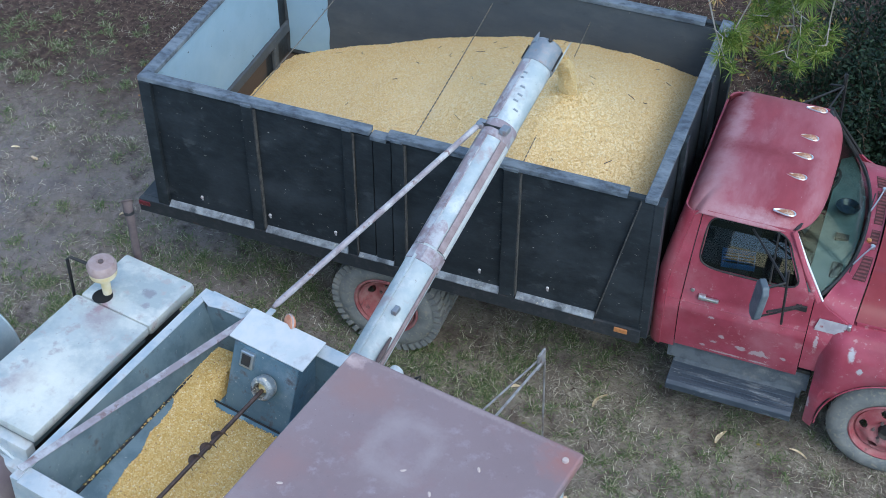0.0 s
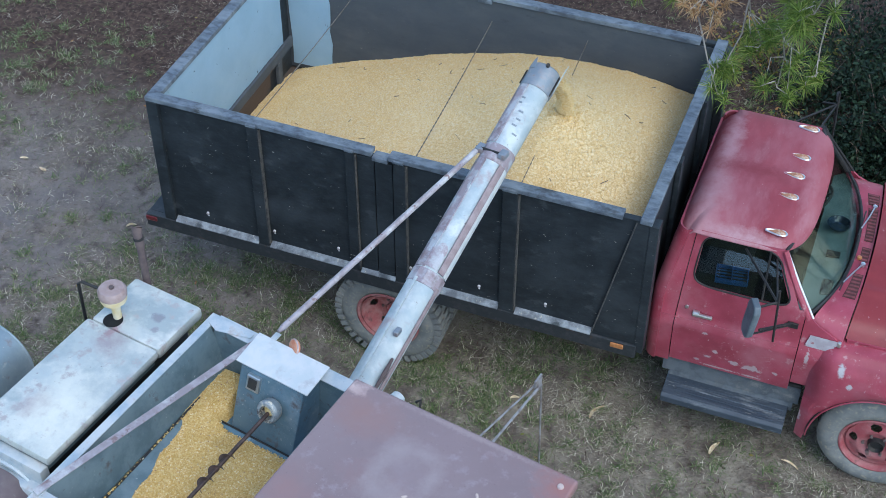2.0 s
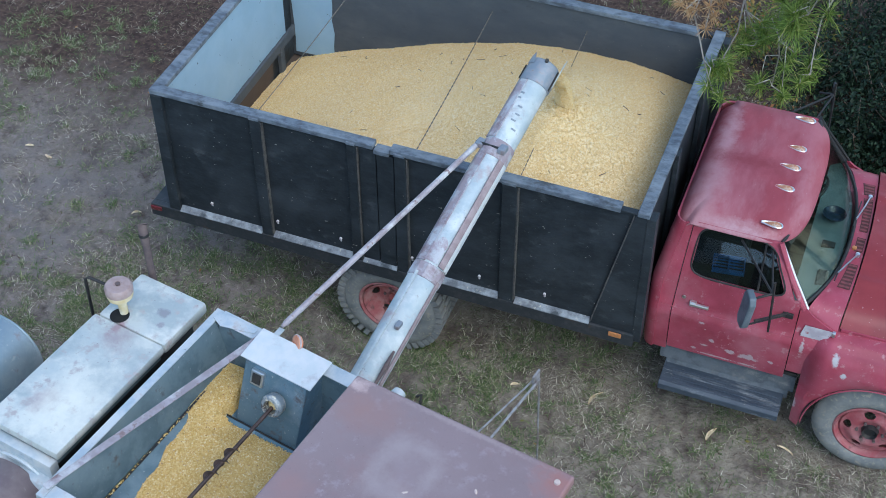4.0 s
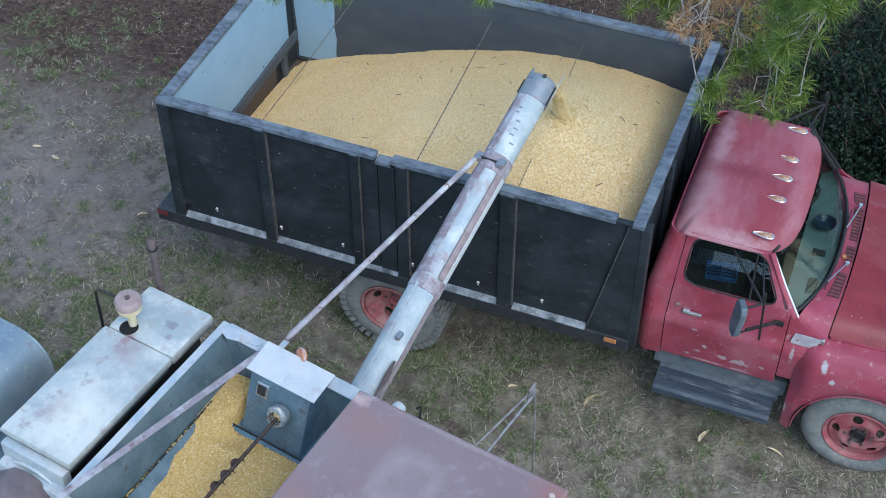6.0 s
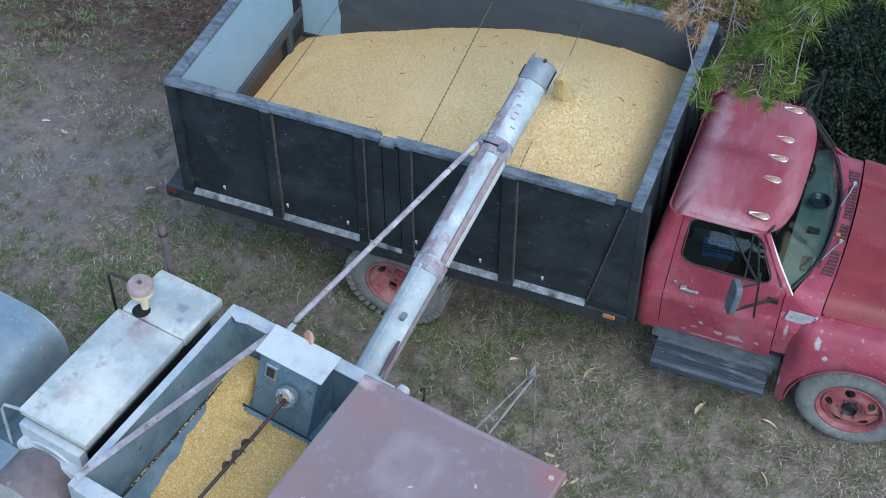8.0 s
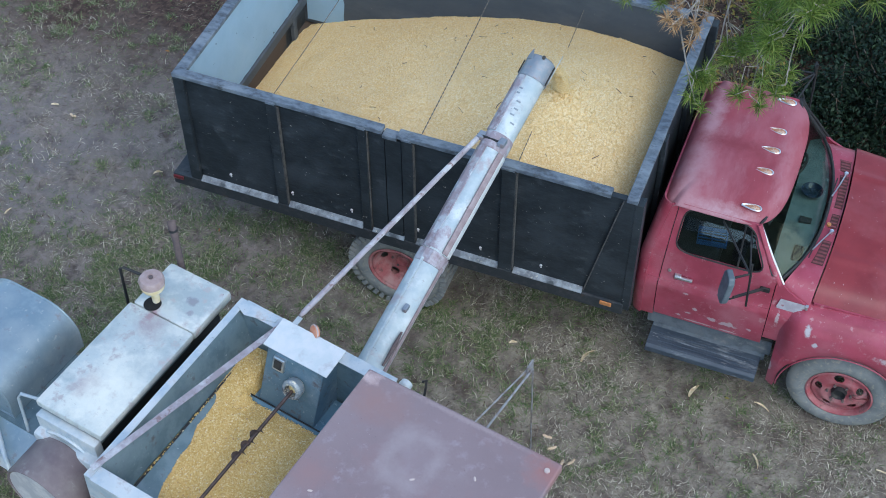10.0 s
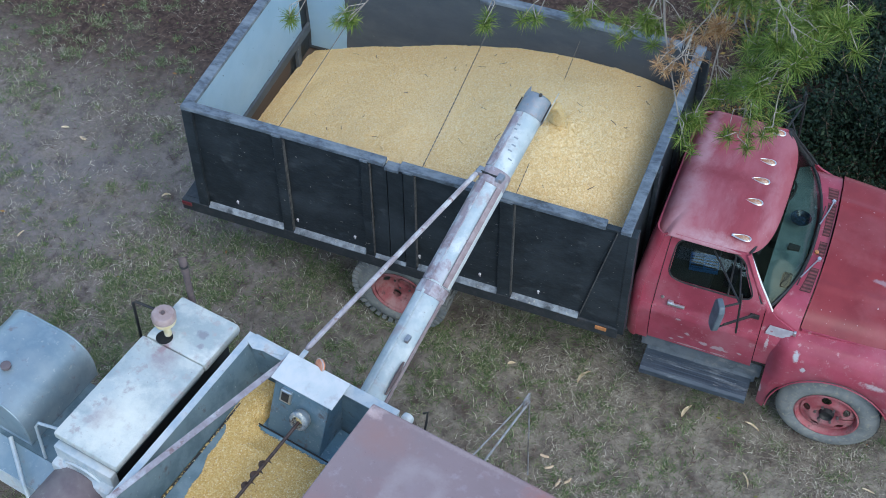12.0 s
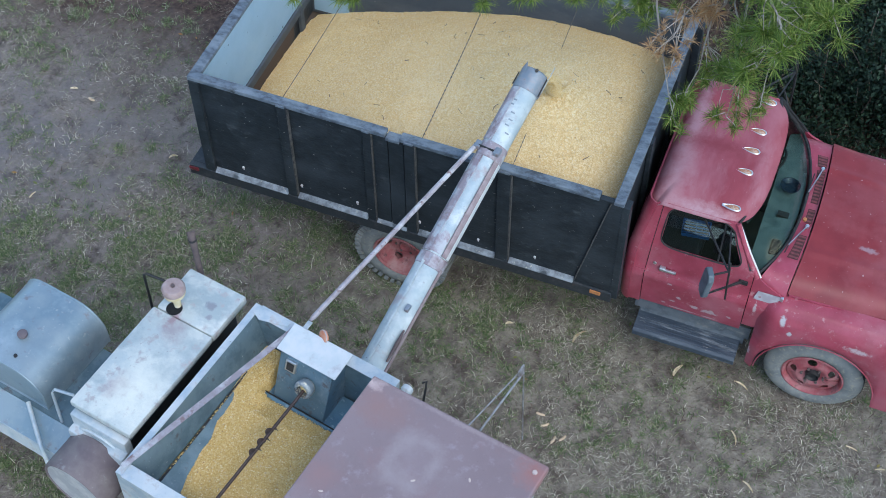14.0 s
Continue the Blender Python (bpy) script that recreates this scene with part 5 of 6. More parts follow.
for o0, o1, z0, z1 in ((-0.026, 0.02, 0.0, 0.006), (0.02, 0.026, -0.04, 0.006)):
    vs = [bm.verts.new(p + sd * o + Vector((0, 0, z))) for p in (bx0, bx1) for o, z in ((o0, z0), (o1, z0), (o1, z1), (o0, z1))]
    for f in ((0, 1, 2, 3), (7, 6, 5, 4), (0, 4, 5, 1), (1, 5, 6, 2), (2, 6, 7, 3), (3, 7, 4, 0)):
        bm.faces.new([vs[i] for i in f])
part("tank_brace", bm, BRACE_PAINT, tank, "angle iron brace across the tank")

# gear housing in the tank
hs = part("housing", prism(bmesh.new(), [(-0.02, 2.745), (-0.28, 2.725), (-0.46, 2.2), (-0.02, 2.2)], 0, 0.45, 0.95, 0.008), TANK_IN, tank, "blue-grey auger housing")
lid = part("housing_lid", boxm(-0.285, 0.285, -0.133, 0.133, -0.006, 0.006, 0.003), HOOD_PALE, hs, "pale sheet lid")
lid.matrix_local = pose(0.705, -0.163, 2.768, 5.5, 0, 0)
lat = part("sight_hole", boxm(-0.035, 0.035, -0.012, 0.012, -0.04, 0.04, 0.006), CHROME, hs)
lat.matrix_local = pose(0.575, -0.318, 2.645, -19, 0, 0) @ Matrix.Scale(1.5, 4)
# no opening is cut: a dark block paints the shade in the sight hole
part("hole", boxm(-0.022, 0.022, -0.016, -0.013, -0.026, 0.026, 0.002), DARK, lat)
cl = part("bearing_collar", revolve([(0.055, 0.02), (0.07, 0.0), (0.075, -0.05), (0.062, -0.07), (0.045, -0.07), (0.045, 0.02)], 24, closed=True), COLLAR, hs, "worn bearing collar crusted with pale grain dust", smooth=True)
cl.matrix_local = pose(0.755, -0.368, 2.55, -109, 0, 0) @ Matrix.Scale(1.12, 4)
part("corn_plug", revolve([(0.0, -0.045), (0.02, -0.043), (0.036, -0.03), (0.044, -0.01)], 14), TANK_CORN, cl, "corn showing in the collar", smooth=True)
part("bearing_core", revolve([(0.0, 0.0), (0.045, 0.0), (0.045, 0.03)], 16), DARK, cl)
# tank auger
a0, a1 = Vector((0.757, -0.365, 2.55)), Vector((0.735, -1.73, 2.55))
ag = part("tank_auger", tubem([a0, a1], 0.014, 10), AUGER, tank, "thin dark auger shaft with flighting", smooth=True)
def flight(t0, t1, turns, rad):
    d = (a1 - a0).normalized()
    e1 = d.orthogonal().normalized()
    e2 = d.cross(e1)
    def fn(u, v):
        p = a0.lerp(a1, mix(t0, t1, u))
        a = u * turns * math.tau
        return p + (e1 * math.cos(a) + e2 * math.sin(a)) * mix(0.013, rad, v)
    return patch(fn, int(turns * 18), 2, 0.003)


part("flighting", flight(0.31, 0.565, 3.2, 0.042), AUGER, ag, smooth=True)
part("collar", tubem([a0.lerp(a1, 0.43), a0.lerp(a1, 0.445)], 0.02, 8), AUGER, ag)

# sloping sheet below the liner, with a dark fold along its upper edge
def sheet_z(u):
    return 2.35 - 0.35 * (u - 0.16)


part("sloping_sheet", patch(lambda u, v: (mix(0.155, 1.0, u), mix(-1.73, -0.53, v), sheet_z(mix(0.155, 1.0, u))), 4, 6, 0.006), LINER, combine, "dull blue-grey sloping tank sheet")
part("fold_seam", tubem([(0.168, -1.71, 2.355), (0.166, -1.1, 2.357), (0.16, -0.4, 2.357)], 0.009, 6), DARK, combine, "dark seam where two tank sheets meet")


# corn in the tank
def tank_corn_z(u, v):
    z = 2.33 - 0.02 * math.cos((u - 0.7) * 4) + 0.06 * (v + 0.9) - 0.15 * max(0, u - 1.0)
    # it thins out over the sloping sheet towards the rear
    edge = 0.13 + 0.03 * min(1, max(0, -0.4 - v) / 0.37) + 0.16 * max(0, -0.8 - v) ** 0.85 + 0.02 * noise.noise(Vector((v * 6, 0, 3.0)))
    z = min(z, sheet_z(u) + 0.5 * (u - edge))
    # the corn lies against the shelf's lip
    k = min(1, max(0, (u - 0.34) / 0.1))
    z = mix(z, min(z, 2.245 + 0.45 * max(0, -0.5 - v)), k)
    z -= 0.3 * k * min(1, max(0, (v + 0.49) / 0.02))
    z += 0.012 * noise.noise(Vector((u * 5, v * 5, 1.0))) + 0.02 * noise.noise(Vector((u * 1.7, v * 1.7, 4.0)))
    return z


def build_tank_corn():
    nu, nv = 90, 110
    co = [(mix(0.11, 1.38, i / nu), mix(-1.72, -0.12, j / nv)) for i in range(nu + 1) for j in range(nv + 1)]
    co = [(u, v, tank_corn_z(u, v)) for u, v in co]
    i, j = np.meshgrid(np.arange(nu), np.arange(nv), indexing="ij")
    a = (i * (nv + 1) + j).ravel()
    heap = mesh_from("tank_corn", np.array(co), np.stack([a, a + nv + 1, a + nv + 2, a + 1], 1), TANK_CORN, smooth=True)
    heap.matrix_world = combine.matrix_world.copy()
    tagged(heap, "yellow shelled corn lying in the combine's grain tank", "corn", kind="stuff")
    rnd = random.Random(8)
    spots = []
    for _ in range(26000):
        u, v = rnd.uniform(0.12, 1.37), rnd.uniform(-1.7, -0.13)
        if v > -0.53 or tank_corn_z(u, v) > sheet_z(u):
            spots.append((u, v, tank_corn_z(u, v) + 0.001))
    # kernels lodged along the fold
    for _ in range(70):
        spots.append((0.165 + rnd.uniform(0, 0.012), rnd.uniform(-1.5, -0.6), 2.368))
    scatter_kernels("loose_kernels", spots, 0.0125, heap, 9, TANK_KERNEL)


build_tank_corn()

# amber lamp on the rim
lamp = part("warning_lamp", revolve([(0.0, -0.022), (0.035, -0.02), (0.052, -0.01), (0.056, 0.0), (0.056, 0.014), (0.05, 0.022), (0.0, 0.024)], 28), ORANGE, combine, "round faded orange lamp", smooth=True)
lamp.matrix_local = pose(0.7, -0.01, 2.775, 0, -68, 58)
part("lamp_ring", revolve([(0.057, 0.004), (0.061, 0.006), (0.061, 0.016), (0.057, 0.018)], 28, closed=True), PALE_SCUFF, lamp)
part("lamp_foot", tubem([(0.7, 0.01, 2.7), (0.7, 0.01, 2.76)], 0.014, 8), DARK, combine)

# engine hood
HU0, HU1, HV0, HV1, HZ = -0.73, -0.135, -1.53, 0.04, 2.68
eh = part("engine_hood", boxm(HU0, HU1, -0.437, HV1, 2.58, HZ, 0.025), HOOD_METAL, combine, "weathered silver engine cover with rust stains", smooth=True)
lidp = part("hood_panel", boxm(HU0 - 0.02, HU1 + 0.005, HV0, -0.443, 2.61, HZ + 0.006, 0.02), HOOD_METAL, combine, "weathered silver cover panel", smooth=True)
# lip and lower case take darker materials to paint the gap's shade
part("panel_lip", boxm(HU0 + 0.0, HU1 - 0.03, HV0 + 0.02, -0.46, 2.54, 2.605, 0.008), LINER, lidp)
part("lower_case", boxm(HU0 + 0.02, HU1 - 0.15, HV0 + 0.02, HV1 - 0.02, 1.6, 2.57, 0.02), BED_STEEL, combine)
part("case_end", boxm(HU0 + 0.01, HU1 - 0.02, HV0 - 0.06, HV0 + 0.018, 1.6, 2.6, 0.015), GALV, combine, smooth=True)
part("case_top", boxm(HU0 + 0.01, HU1 - 0.01, HV0 - 0.14, HV0 + 0.015, 2.3, 2.47, 0.03), GALV, combine, smooth=True)
# air cleaner and round opening; a flat black disc paints the hole's inner shade
pc = part("pre_cleaner", revolve([(0.03, -0.02), (0.034, 0.1), (0.05, 0.13), (0.088, 0.15), (0.094, 0.17), (0.094, 0.215)], 32), CREAM, combine, "yellowed mushroom air pre-cleaner with dull brown lid", smooth=True)
pc.location = (-0.575, -0.335, 2.7)
part("lid", revolve([(0.098, 0.2), (0.1, 0.24), (0.085, 0.262), (0.03, 0.268), (0.028, 0.262), (0.0, 0.262)], 32), CAP_BROWN, pc, smooth=True)
part("lid_nut", revolve([(0.018, 0.262), (0.018, 0.274), (0.0, 0.275)], 8), RUST_PIPE, pc)
part("intake_hole_disc", revolve([(0.0, 0.003), (0.066, 0.003), (0.07, 0.0)], 28), HOLE_BLACK, combine).location = (-0.583, -0.375, HZ + 0.0005)
# exhaust
ex = part("exhaust_pipe", tubem([(-0.69, 0.1, 2.3), (-0.69, 0.1, 2.95), (-0.7, 0.105, 3.05)], [0.028, 0.028, 0.03], 18, cap=False), RUST_PIPE, combine, "brown rusty exhaust pipe", smooth=True)
part("pipe_end", tubem([(-0.69, 0.1, 2.94), (-0.7, 0.105, 3.07), (-0.712, 0.12, 3.09)], [0.032, 0.034, 0.036], 18, cap=False), RUST_PIPE, ex, smooth=True)
part("pipe_band", tubem([(-0.697, 0.104, 3.005), (-0.7, 0.106, 3.03)], 0.037, 18), DARK, ex)
part("pipe_cap", tubem([(-0.708, 0.116, 3.095), (-0.712, 0.12, 3.1)], 0.04, 18), RUST_PIPE, ex, "brown flap cap")
part("pipe_dark", tubem([(-0.7, 0.105, 3.0), (-0.7, 0.105, 3.01)], 0.034, 18), DARK, ex)
# lamp and hook beside the cab roof
part("work_lamp", tubem([(1.62, -0.25, 2.96), (1.62, -0.2, 2.98), (1.62, -0.17, 2.98)], [0.03, 0.05, 0.045], 14), GALV, combine, "small round grey lamp", smooth=True)
part("hook_rod", tubem([(1.64, -0.1, 2.2), (1.61, 0.09, 2.6), (1.6, 0.12, 2.65), (1.57, 0.11, 2.62)], 0.01, 8), DARK, combine)
# bent rod rail beside the hood
part("bent_rail", tubem([(-0.72, -0.17, 2.56), (-0.82, -0.2, 2.7), (-0.97, -0.245, 2.75), (-1.0, -0.25, 2.72), (-1.02, -0.26, 1.76)], 0.012, 8), DARK, combine, "thin dark bent rod")

# unloading spout
S0, S1 = Vector((2.742, -2.3, 1.89)), Vector((3.232, 0.42, 3.11))
C_INV = combine.matrix_world.inverted()
def on_spout(t, r=0.0, a=0.0):
    d = (S1 - S0).normalized()
    side = d.cross(Vector((0, 0, 1))).normalized()
    up = side.cross(d)
    return C_INV @ (S0.lerp(S1, t) + (side * math.cos(a) + up * math.sin(a)) * r)


SR = 0.125
sp = part("unloading_spout", tubem([on_spout(0.0), on_spout(0.2), on_spout(0.405)], SR + 0.004, 32, cap=True), SPOUT_METAL, combine, "long weathered unloading spout, silver with rust", smooth=True)
part("upper_tube", tubem([on_spout(0.42), on_spout(0.99)], SR - 0.004, 28, cap=True), SPOUT_METAL, sp, smooth=True)
part("joint_band", tubem([on_spout(0.39), on_spout(0.392), on_spout(0.428), on_spout(0.43)], [SR + 0.006, SR + 0.013, SR + 0.011, SR], 12), RUST_STRIPE, sp)
part("rust_patch", patch(lambda u, v: on_spout(mix(0.435, 0.49 + 0.015 * math.sin(7 * v), u), SR - 0.002, mix(0.9, 2.6, v)), 4, 10, 0.002), RUST_STRIPE, sp)
part("clamp_band", tubem([on_spout(0.745), on_spout(0.748), on_spout(0.79), on_spout(0.793)], [SR - 0.002, SR + 0.004, SR + 0.004, SR - 0.002], 28), RUST_STRIPE, sp, "dull rusty clamp band", smooth=True)
part("end_hood", tubem([on_spout(0.972), on_spout(0.976), on_spout(1.035), on_spout(1.04)], [SR + 0.002, SR + 0.008, SR + 0.004, SR - 0.01], 28), SPOUT_DARK, sp, "blue-grey end hood", smooth=True)
d_out = (S1 - S0).normalized()
bm = patch(lambda u, v: on_spout(mix(1.02, 1.03 + 0.022 * (1 - abs(2 * u - 1)), v), SR + 0.005, mix(1.95, 2.55, u)), 8, 2, 0.006)
part("end_flap", bm, SPOUT_DARK, sp, "pointed bent tab")
part("end_bolt", tubem([on_spout(1.034, SR + 0.002, 1.25), on_spout(1.034, SR + 0.024, 1.25)], 0.016, 8), DARK, sp)
part("chute_flap", patch(lambda u, v: on_spout(mix(0.99, 1.085 - 0.02 * v, u), SR + 0.004, mix(-0.55, -0.1, v)), 4, 4, 0.005), GALV, sp, "thin pale deflector flap")
for a in (0.9, 2.55):
    ear = part("clamp_ear", boxm(-0.03, 0.03, -0.04, 0.04, -0.012, 0.035, 0.006), SPOUT_DARK, sp, "dark clamp ear")
    ear.location = on_spout(0.768, SR + 0.012, a)
part("clamp_bolt", tubem([on_spout(0.768, SR + 0.045, 0.9), on_spout(0.768, SR + 0.05, 2.55)], 0.01, 8), DARK, sp)
# lengthwise strips
def strip(t0, t1, a, w, h, m, nm):
    bm = patch(lambda u, v: on_spout(mix(t0, t1, u), SR + h, a + (v - 0.5) * w / SR), 8, 2, 0.01)
    return part(nm, bm, m, sp)


strip(0.02, 0.4, 0.25, 0.03, 0.012, SPOUT_SHADE, "seam_strip")
strip(0.432, 0.744, 0.62, 0.05, 0.012, SPOUT_SHADE, "seam_strip")
strip(0.432, 0.744, 2.25, 0.13, 0.0015, RUST_STRIPE, "rust_stripe")
strip(0.795, 0.97, 2.25, 0.12, 0.0015, RUST_STRIPE, "rust_stripe")
# pale strip paints the light on the tube's right face
strip(0.432, 0.744, 0.05, 0.07, 0.0015, HOOD_PALE, "lit_face_stripe")
# dark strips laid on the end hood in place of its shaded slits
strip(0.975, 1.033, 0.12, 0.02, 0.004, DARK, "dark_slit")
strip(0.98, 1.02, 2.9, 0.016, 0.004, DARK, "dark_slit")
# short dark dashes across the upper tube
for t, a in ((0.83, 0.95), (0.852, 1.25), (0.87, 1.2), (0.892, 1.3), (0.93, 1.65), (0.915, 1.7)):
    strip(t, t + 0.004, a, 0.04, -0.003, SPOUT_DARK, "dark_dash")
strip(0.02, 0.4, 1.75, 0.02, 0.012, SPOUT_METAL, "seam_fold")
part("lug", boxm(-0.02, 0.02, -0.035, 0.035, -0.01, 0.03, 0.006), SPOUT_DARK, sp).location = on_spout(0.257, SR + 0.012, 1.1)
hk = part("hanger_rod", tubem([on_spout(0.1, SR + 0.03, 0.7), on_spout(0.16, SR + 0.03, 0.68), on_spout(0.2, SR + 0.02, 0.66)], [0.012, 0.02, 0.01], 8), RUST_PIPE, sp)
part("spout_elbow", tubem([on_spout(0.03), on_spout(-0.03), on_spout(-0.07) + Vector((0, -0.03, -0.1)), on_spout(-0.08) + Vector((0, -0.04, -0.5))], SR + 0.015, 20), GALV, sp, smooth=True)
# brace tube from tank rim to clamp
b0, b1 = C_INV @ Vector((2.379, -2.345, 2.79)), on_spout(0.765, SR + 0.03, 2.6)
br = part("spout_brace", tubem([b0, b0.lerp(b1, 0.02), b1], [0.012, 0.023, 0.023], 12), BRACE_PAINT, combine, "long pinkish-grey brace tube to the spout", smooth=True)
part("brace_foot", boxm(b0.x - 0.025, b0.x + 0.02, b0.y - 0.1, b0.y + 0.005, 2.7, 2.71, 0.003), GALV, br)

# cab roof
CU0, CU1, CV0, CV1, CZ = 1.385, 2.93, -1.66, -0.29, 3.14
cr = part("cab_roof", boxm(CU0, CU1, CV0, CV1, CZ - 0.075, CZ, 0.016), MAUVE, combine, "faded mauve cab roof with pale worn ring")
rnd = random.Random(77)
for k in range(9):
    sc = part("paint_chip", revolve([(0.0, 0.0025), (rnd.uniform(0.006, 0.012), 0.002), (0.014, 0.0)], 6), PALE_SCUFF, cr)
    sc.matrix_local = pose(rnd.uniform(CU0 + 0.1, CU1 - 0.1), rnd.uniform(CV0 + 0.1, CV1 - 0.1), CZ, 0, 0, rnd.uniform(0, 360)) @ Matrix.Diagonal((1.5, 0.7, 1, 1))
part("cab_body", boxm(CU0 + 0.05, CU1 - 0.06, CV0 + 0.08, CV1 - 0.08, 1.5, CZ - 0.08, 0.03), GALV, combine)
part("side_glass", boxm(CU0 + 0.25, CU1 - 0.25, CV1 - 0.078, CV1 - 0.07, 2.1, 2.9, 0.003), SIDE_GLASS, combine)
part("roof_marker", revolve([(0.0, 0.014), (0.018, 0.012), (0.02, 0.0)], 12), PALE_SCUFF, cr).location = (CU1 - 0.07, CV1 - 0.1, CZ)

# rear deck, fuel tank, pulley guard
deck = part("rear_deck", boxm(-2.6, HU0 + 0.01, -1.42, -0.62, 1.72, 1.76, 0.01), LINER, combine)
FU0, FU1, FV0, FV1 = -2.28, -1.38, -1.36, -0.53
def tank_profile(top, low, r):
    pts = []
    for k in range(9):
        a = math.pi / 2 * k / 8
        pts.append((FU1 - r + r * math.sin(a), top - r + r * math.cos(a)))
    pts += [(FU1, low), (FU0, low)]
    for k in range(9):
        a = math.pi / 2 * k / 8
        pts.append((FU0 + r - r * math.cos(a), top - r + r * math.sin(a)))
    return pts


ft_top = 2.2
prof = tank_profile(ft_top, 1.765, 0.27)
ft = part("fuel_tank", prism(bmesh.new(), [(u, z) for u, z in prof], 1, FV0, FV1), FUEL_BLUE, combine, "blue-grey rounded fuel tank", smooth=True)
for v in (FV0, FV1):
    part("end_rim", tubem([(u, v, z) for u, z in prof + prof[:1]], 0.01, 8), FUEL_BLUE, ft, smooth=True)
part("filler_cap", revolve([(0.03, 0.0), (0.03, 0.02), (0.045, 0.022), (0.045, 0.045), (0.02, 0.05), (0.0, 0.05)], 20), BROWN_DRUM, ft, smooth=True).location = (-1.8, -1.06, ft_top)
part("gauge", revolve([(0.018, 0.0), (0.016, 0.015), (0.0, 0.018)], 12), DARK, ft).location = (-1.72, -1.25, ft_top)
gd = part("pulley_guard", revolve([(0.0, 0.0), (0.27, 0.0), (0.3, -0.015), (0.305, -0.04), (0.305, -0.34), (0.292, -0.36), (0.28, -0.345), (0.0, -0.33)], 48, "Y"), BROWN_DRUM, combine, "brown drum-shaped pulley guard", smooth=True)
gd.location = (-0.45, -1.62, 2.2)
part("drum_rim", revolve([(0.3, 0.03), (0.325, 0.03), (0.33, 0.02), (0.325, 0.006), (0.3, 0.006)], 48, "Y", closed=True), GALV, gd, "pale rim of the guard", smooth=True)
part("drum_face", revolve([(0.0, -0.334), (0.22, -0.336), (0.276, -0.35)], 40, "Y"), PALE_DRUM, gd, smooth=True)
part("hand_hoop", tubem([(-1.2, -1.4, 1.76), (-1.29, -1.32, 2.06), (-1.27, -1.3, 2.1), (-1.09, -1.26, 2.1), (-1.05, -1.27, 2.06), (-0.98, -1.36, 1.76)], 0.014, 8), GALV, combine, "bent grey hand hoop", smooth=True)
# side body and machine below
part("side_panel", patch(lambda u, v: (mix(-3.2, -0.72, u), mix(-1.42, -1.64, v), mix(1.78, 1.66, v)), 4, 4, 0.02), FUEL_BLUE, combine)
part("side_skirt", patch(lambda u, v: (mix(-3.2, -0.72, u), mix(-1.645, -1.67, v), mix(1.65, 1.5, v)), 4, 4, 0.02), GALV, combine)
part("side_bar", tubem([(-1.55, -1.42, 1.82), (-1.2, -1.68, 1.72), (-1.1, -1.74, 1.5)], 0.02, 8), GALV, combine)
part("main_body", boxm(-3.2, 1.4, -1.25, -0.8, 0.75, 1.6, 0.03), BED_STEEL, combine)
part("rear_hood", boxm(-4.2, -2.62, -1.45, -0.75, 0.9, 1.75, 0.08), FUEL_BLUE, combine)
for u, v, r, w in ((1.9, -0.12, 0.75, 0.45), (1.9, -2.2, 0.75, 0.45), (-2.6, -0.95, 0.42, 0.28), (-3.5, -1.7, 0.42, 0.28)):
    wh = new("combine_wheel")
    wh.parent = combine
    wh.location = (u, v, r - 0.183)
    part("tyre", revolve([(r * 0.55, 0.03), (r * 0.7, 0), (r * 0.9, 0.0), (r * 0.98, 0.04), (r, 0.1), (r, w - 0.1), (r * 0.98, w - 0.04), (r * 0.9, w), (r * 0.55, w - 0.03)], 40, "Y", closed=True), TREAD, wh, smooth=True)
    part("rim", revolve([(0.0, 0.08), (r * 0.4, 0.06), (r * 0.55, 0.03), (r * 0.55, w - 0.03), (0.0, w - 0.08)], 32, "Y"), BROWN_DRUM, wh, smooth=True)

# mirror bracket beside the cab
mt = Vector((2.28, 0.5, 2.83))
mb = part("mirror_arm", tubem([mt, (2.27, -0.37, 2.93)], 0.009, 8), STEEL_ROD, combine, "thin grey rods of a mirror bracket")
part("arm_rod", tubem([mt + Vector((-0.03, -0.02, 0.0)), (2.14, -0.37, 2.9)], 0.007, 8), STEEL_ROD, mb)
part("drop_rod", tubem([mt + Vector((0.01, -0.02, 0.02)), (2.34, 0.44, 1.9)], 0.007, 8), STEEL_ROD, mb)
part("mirror_plate", boxm(2.255, 2.272, 0.44, 0.53, 2.77, 2.9, 0.006), STEEL_ROD, mb)

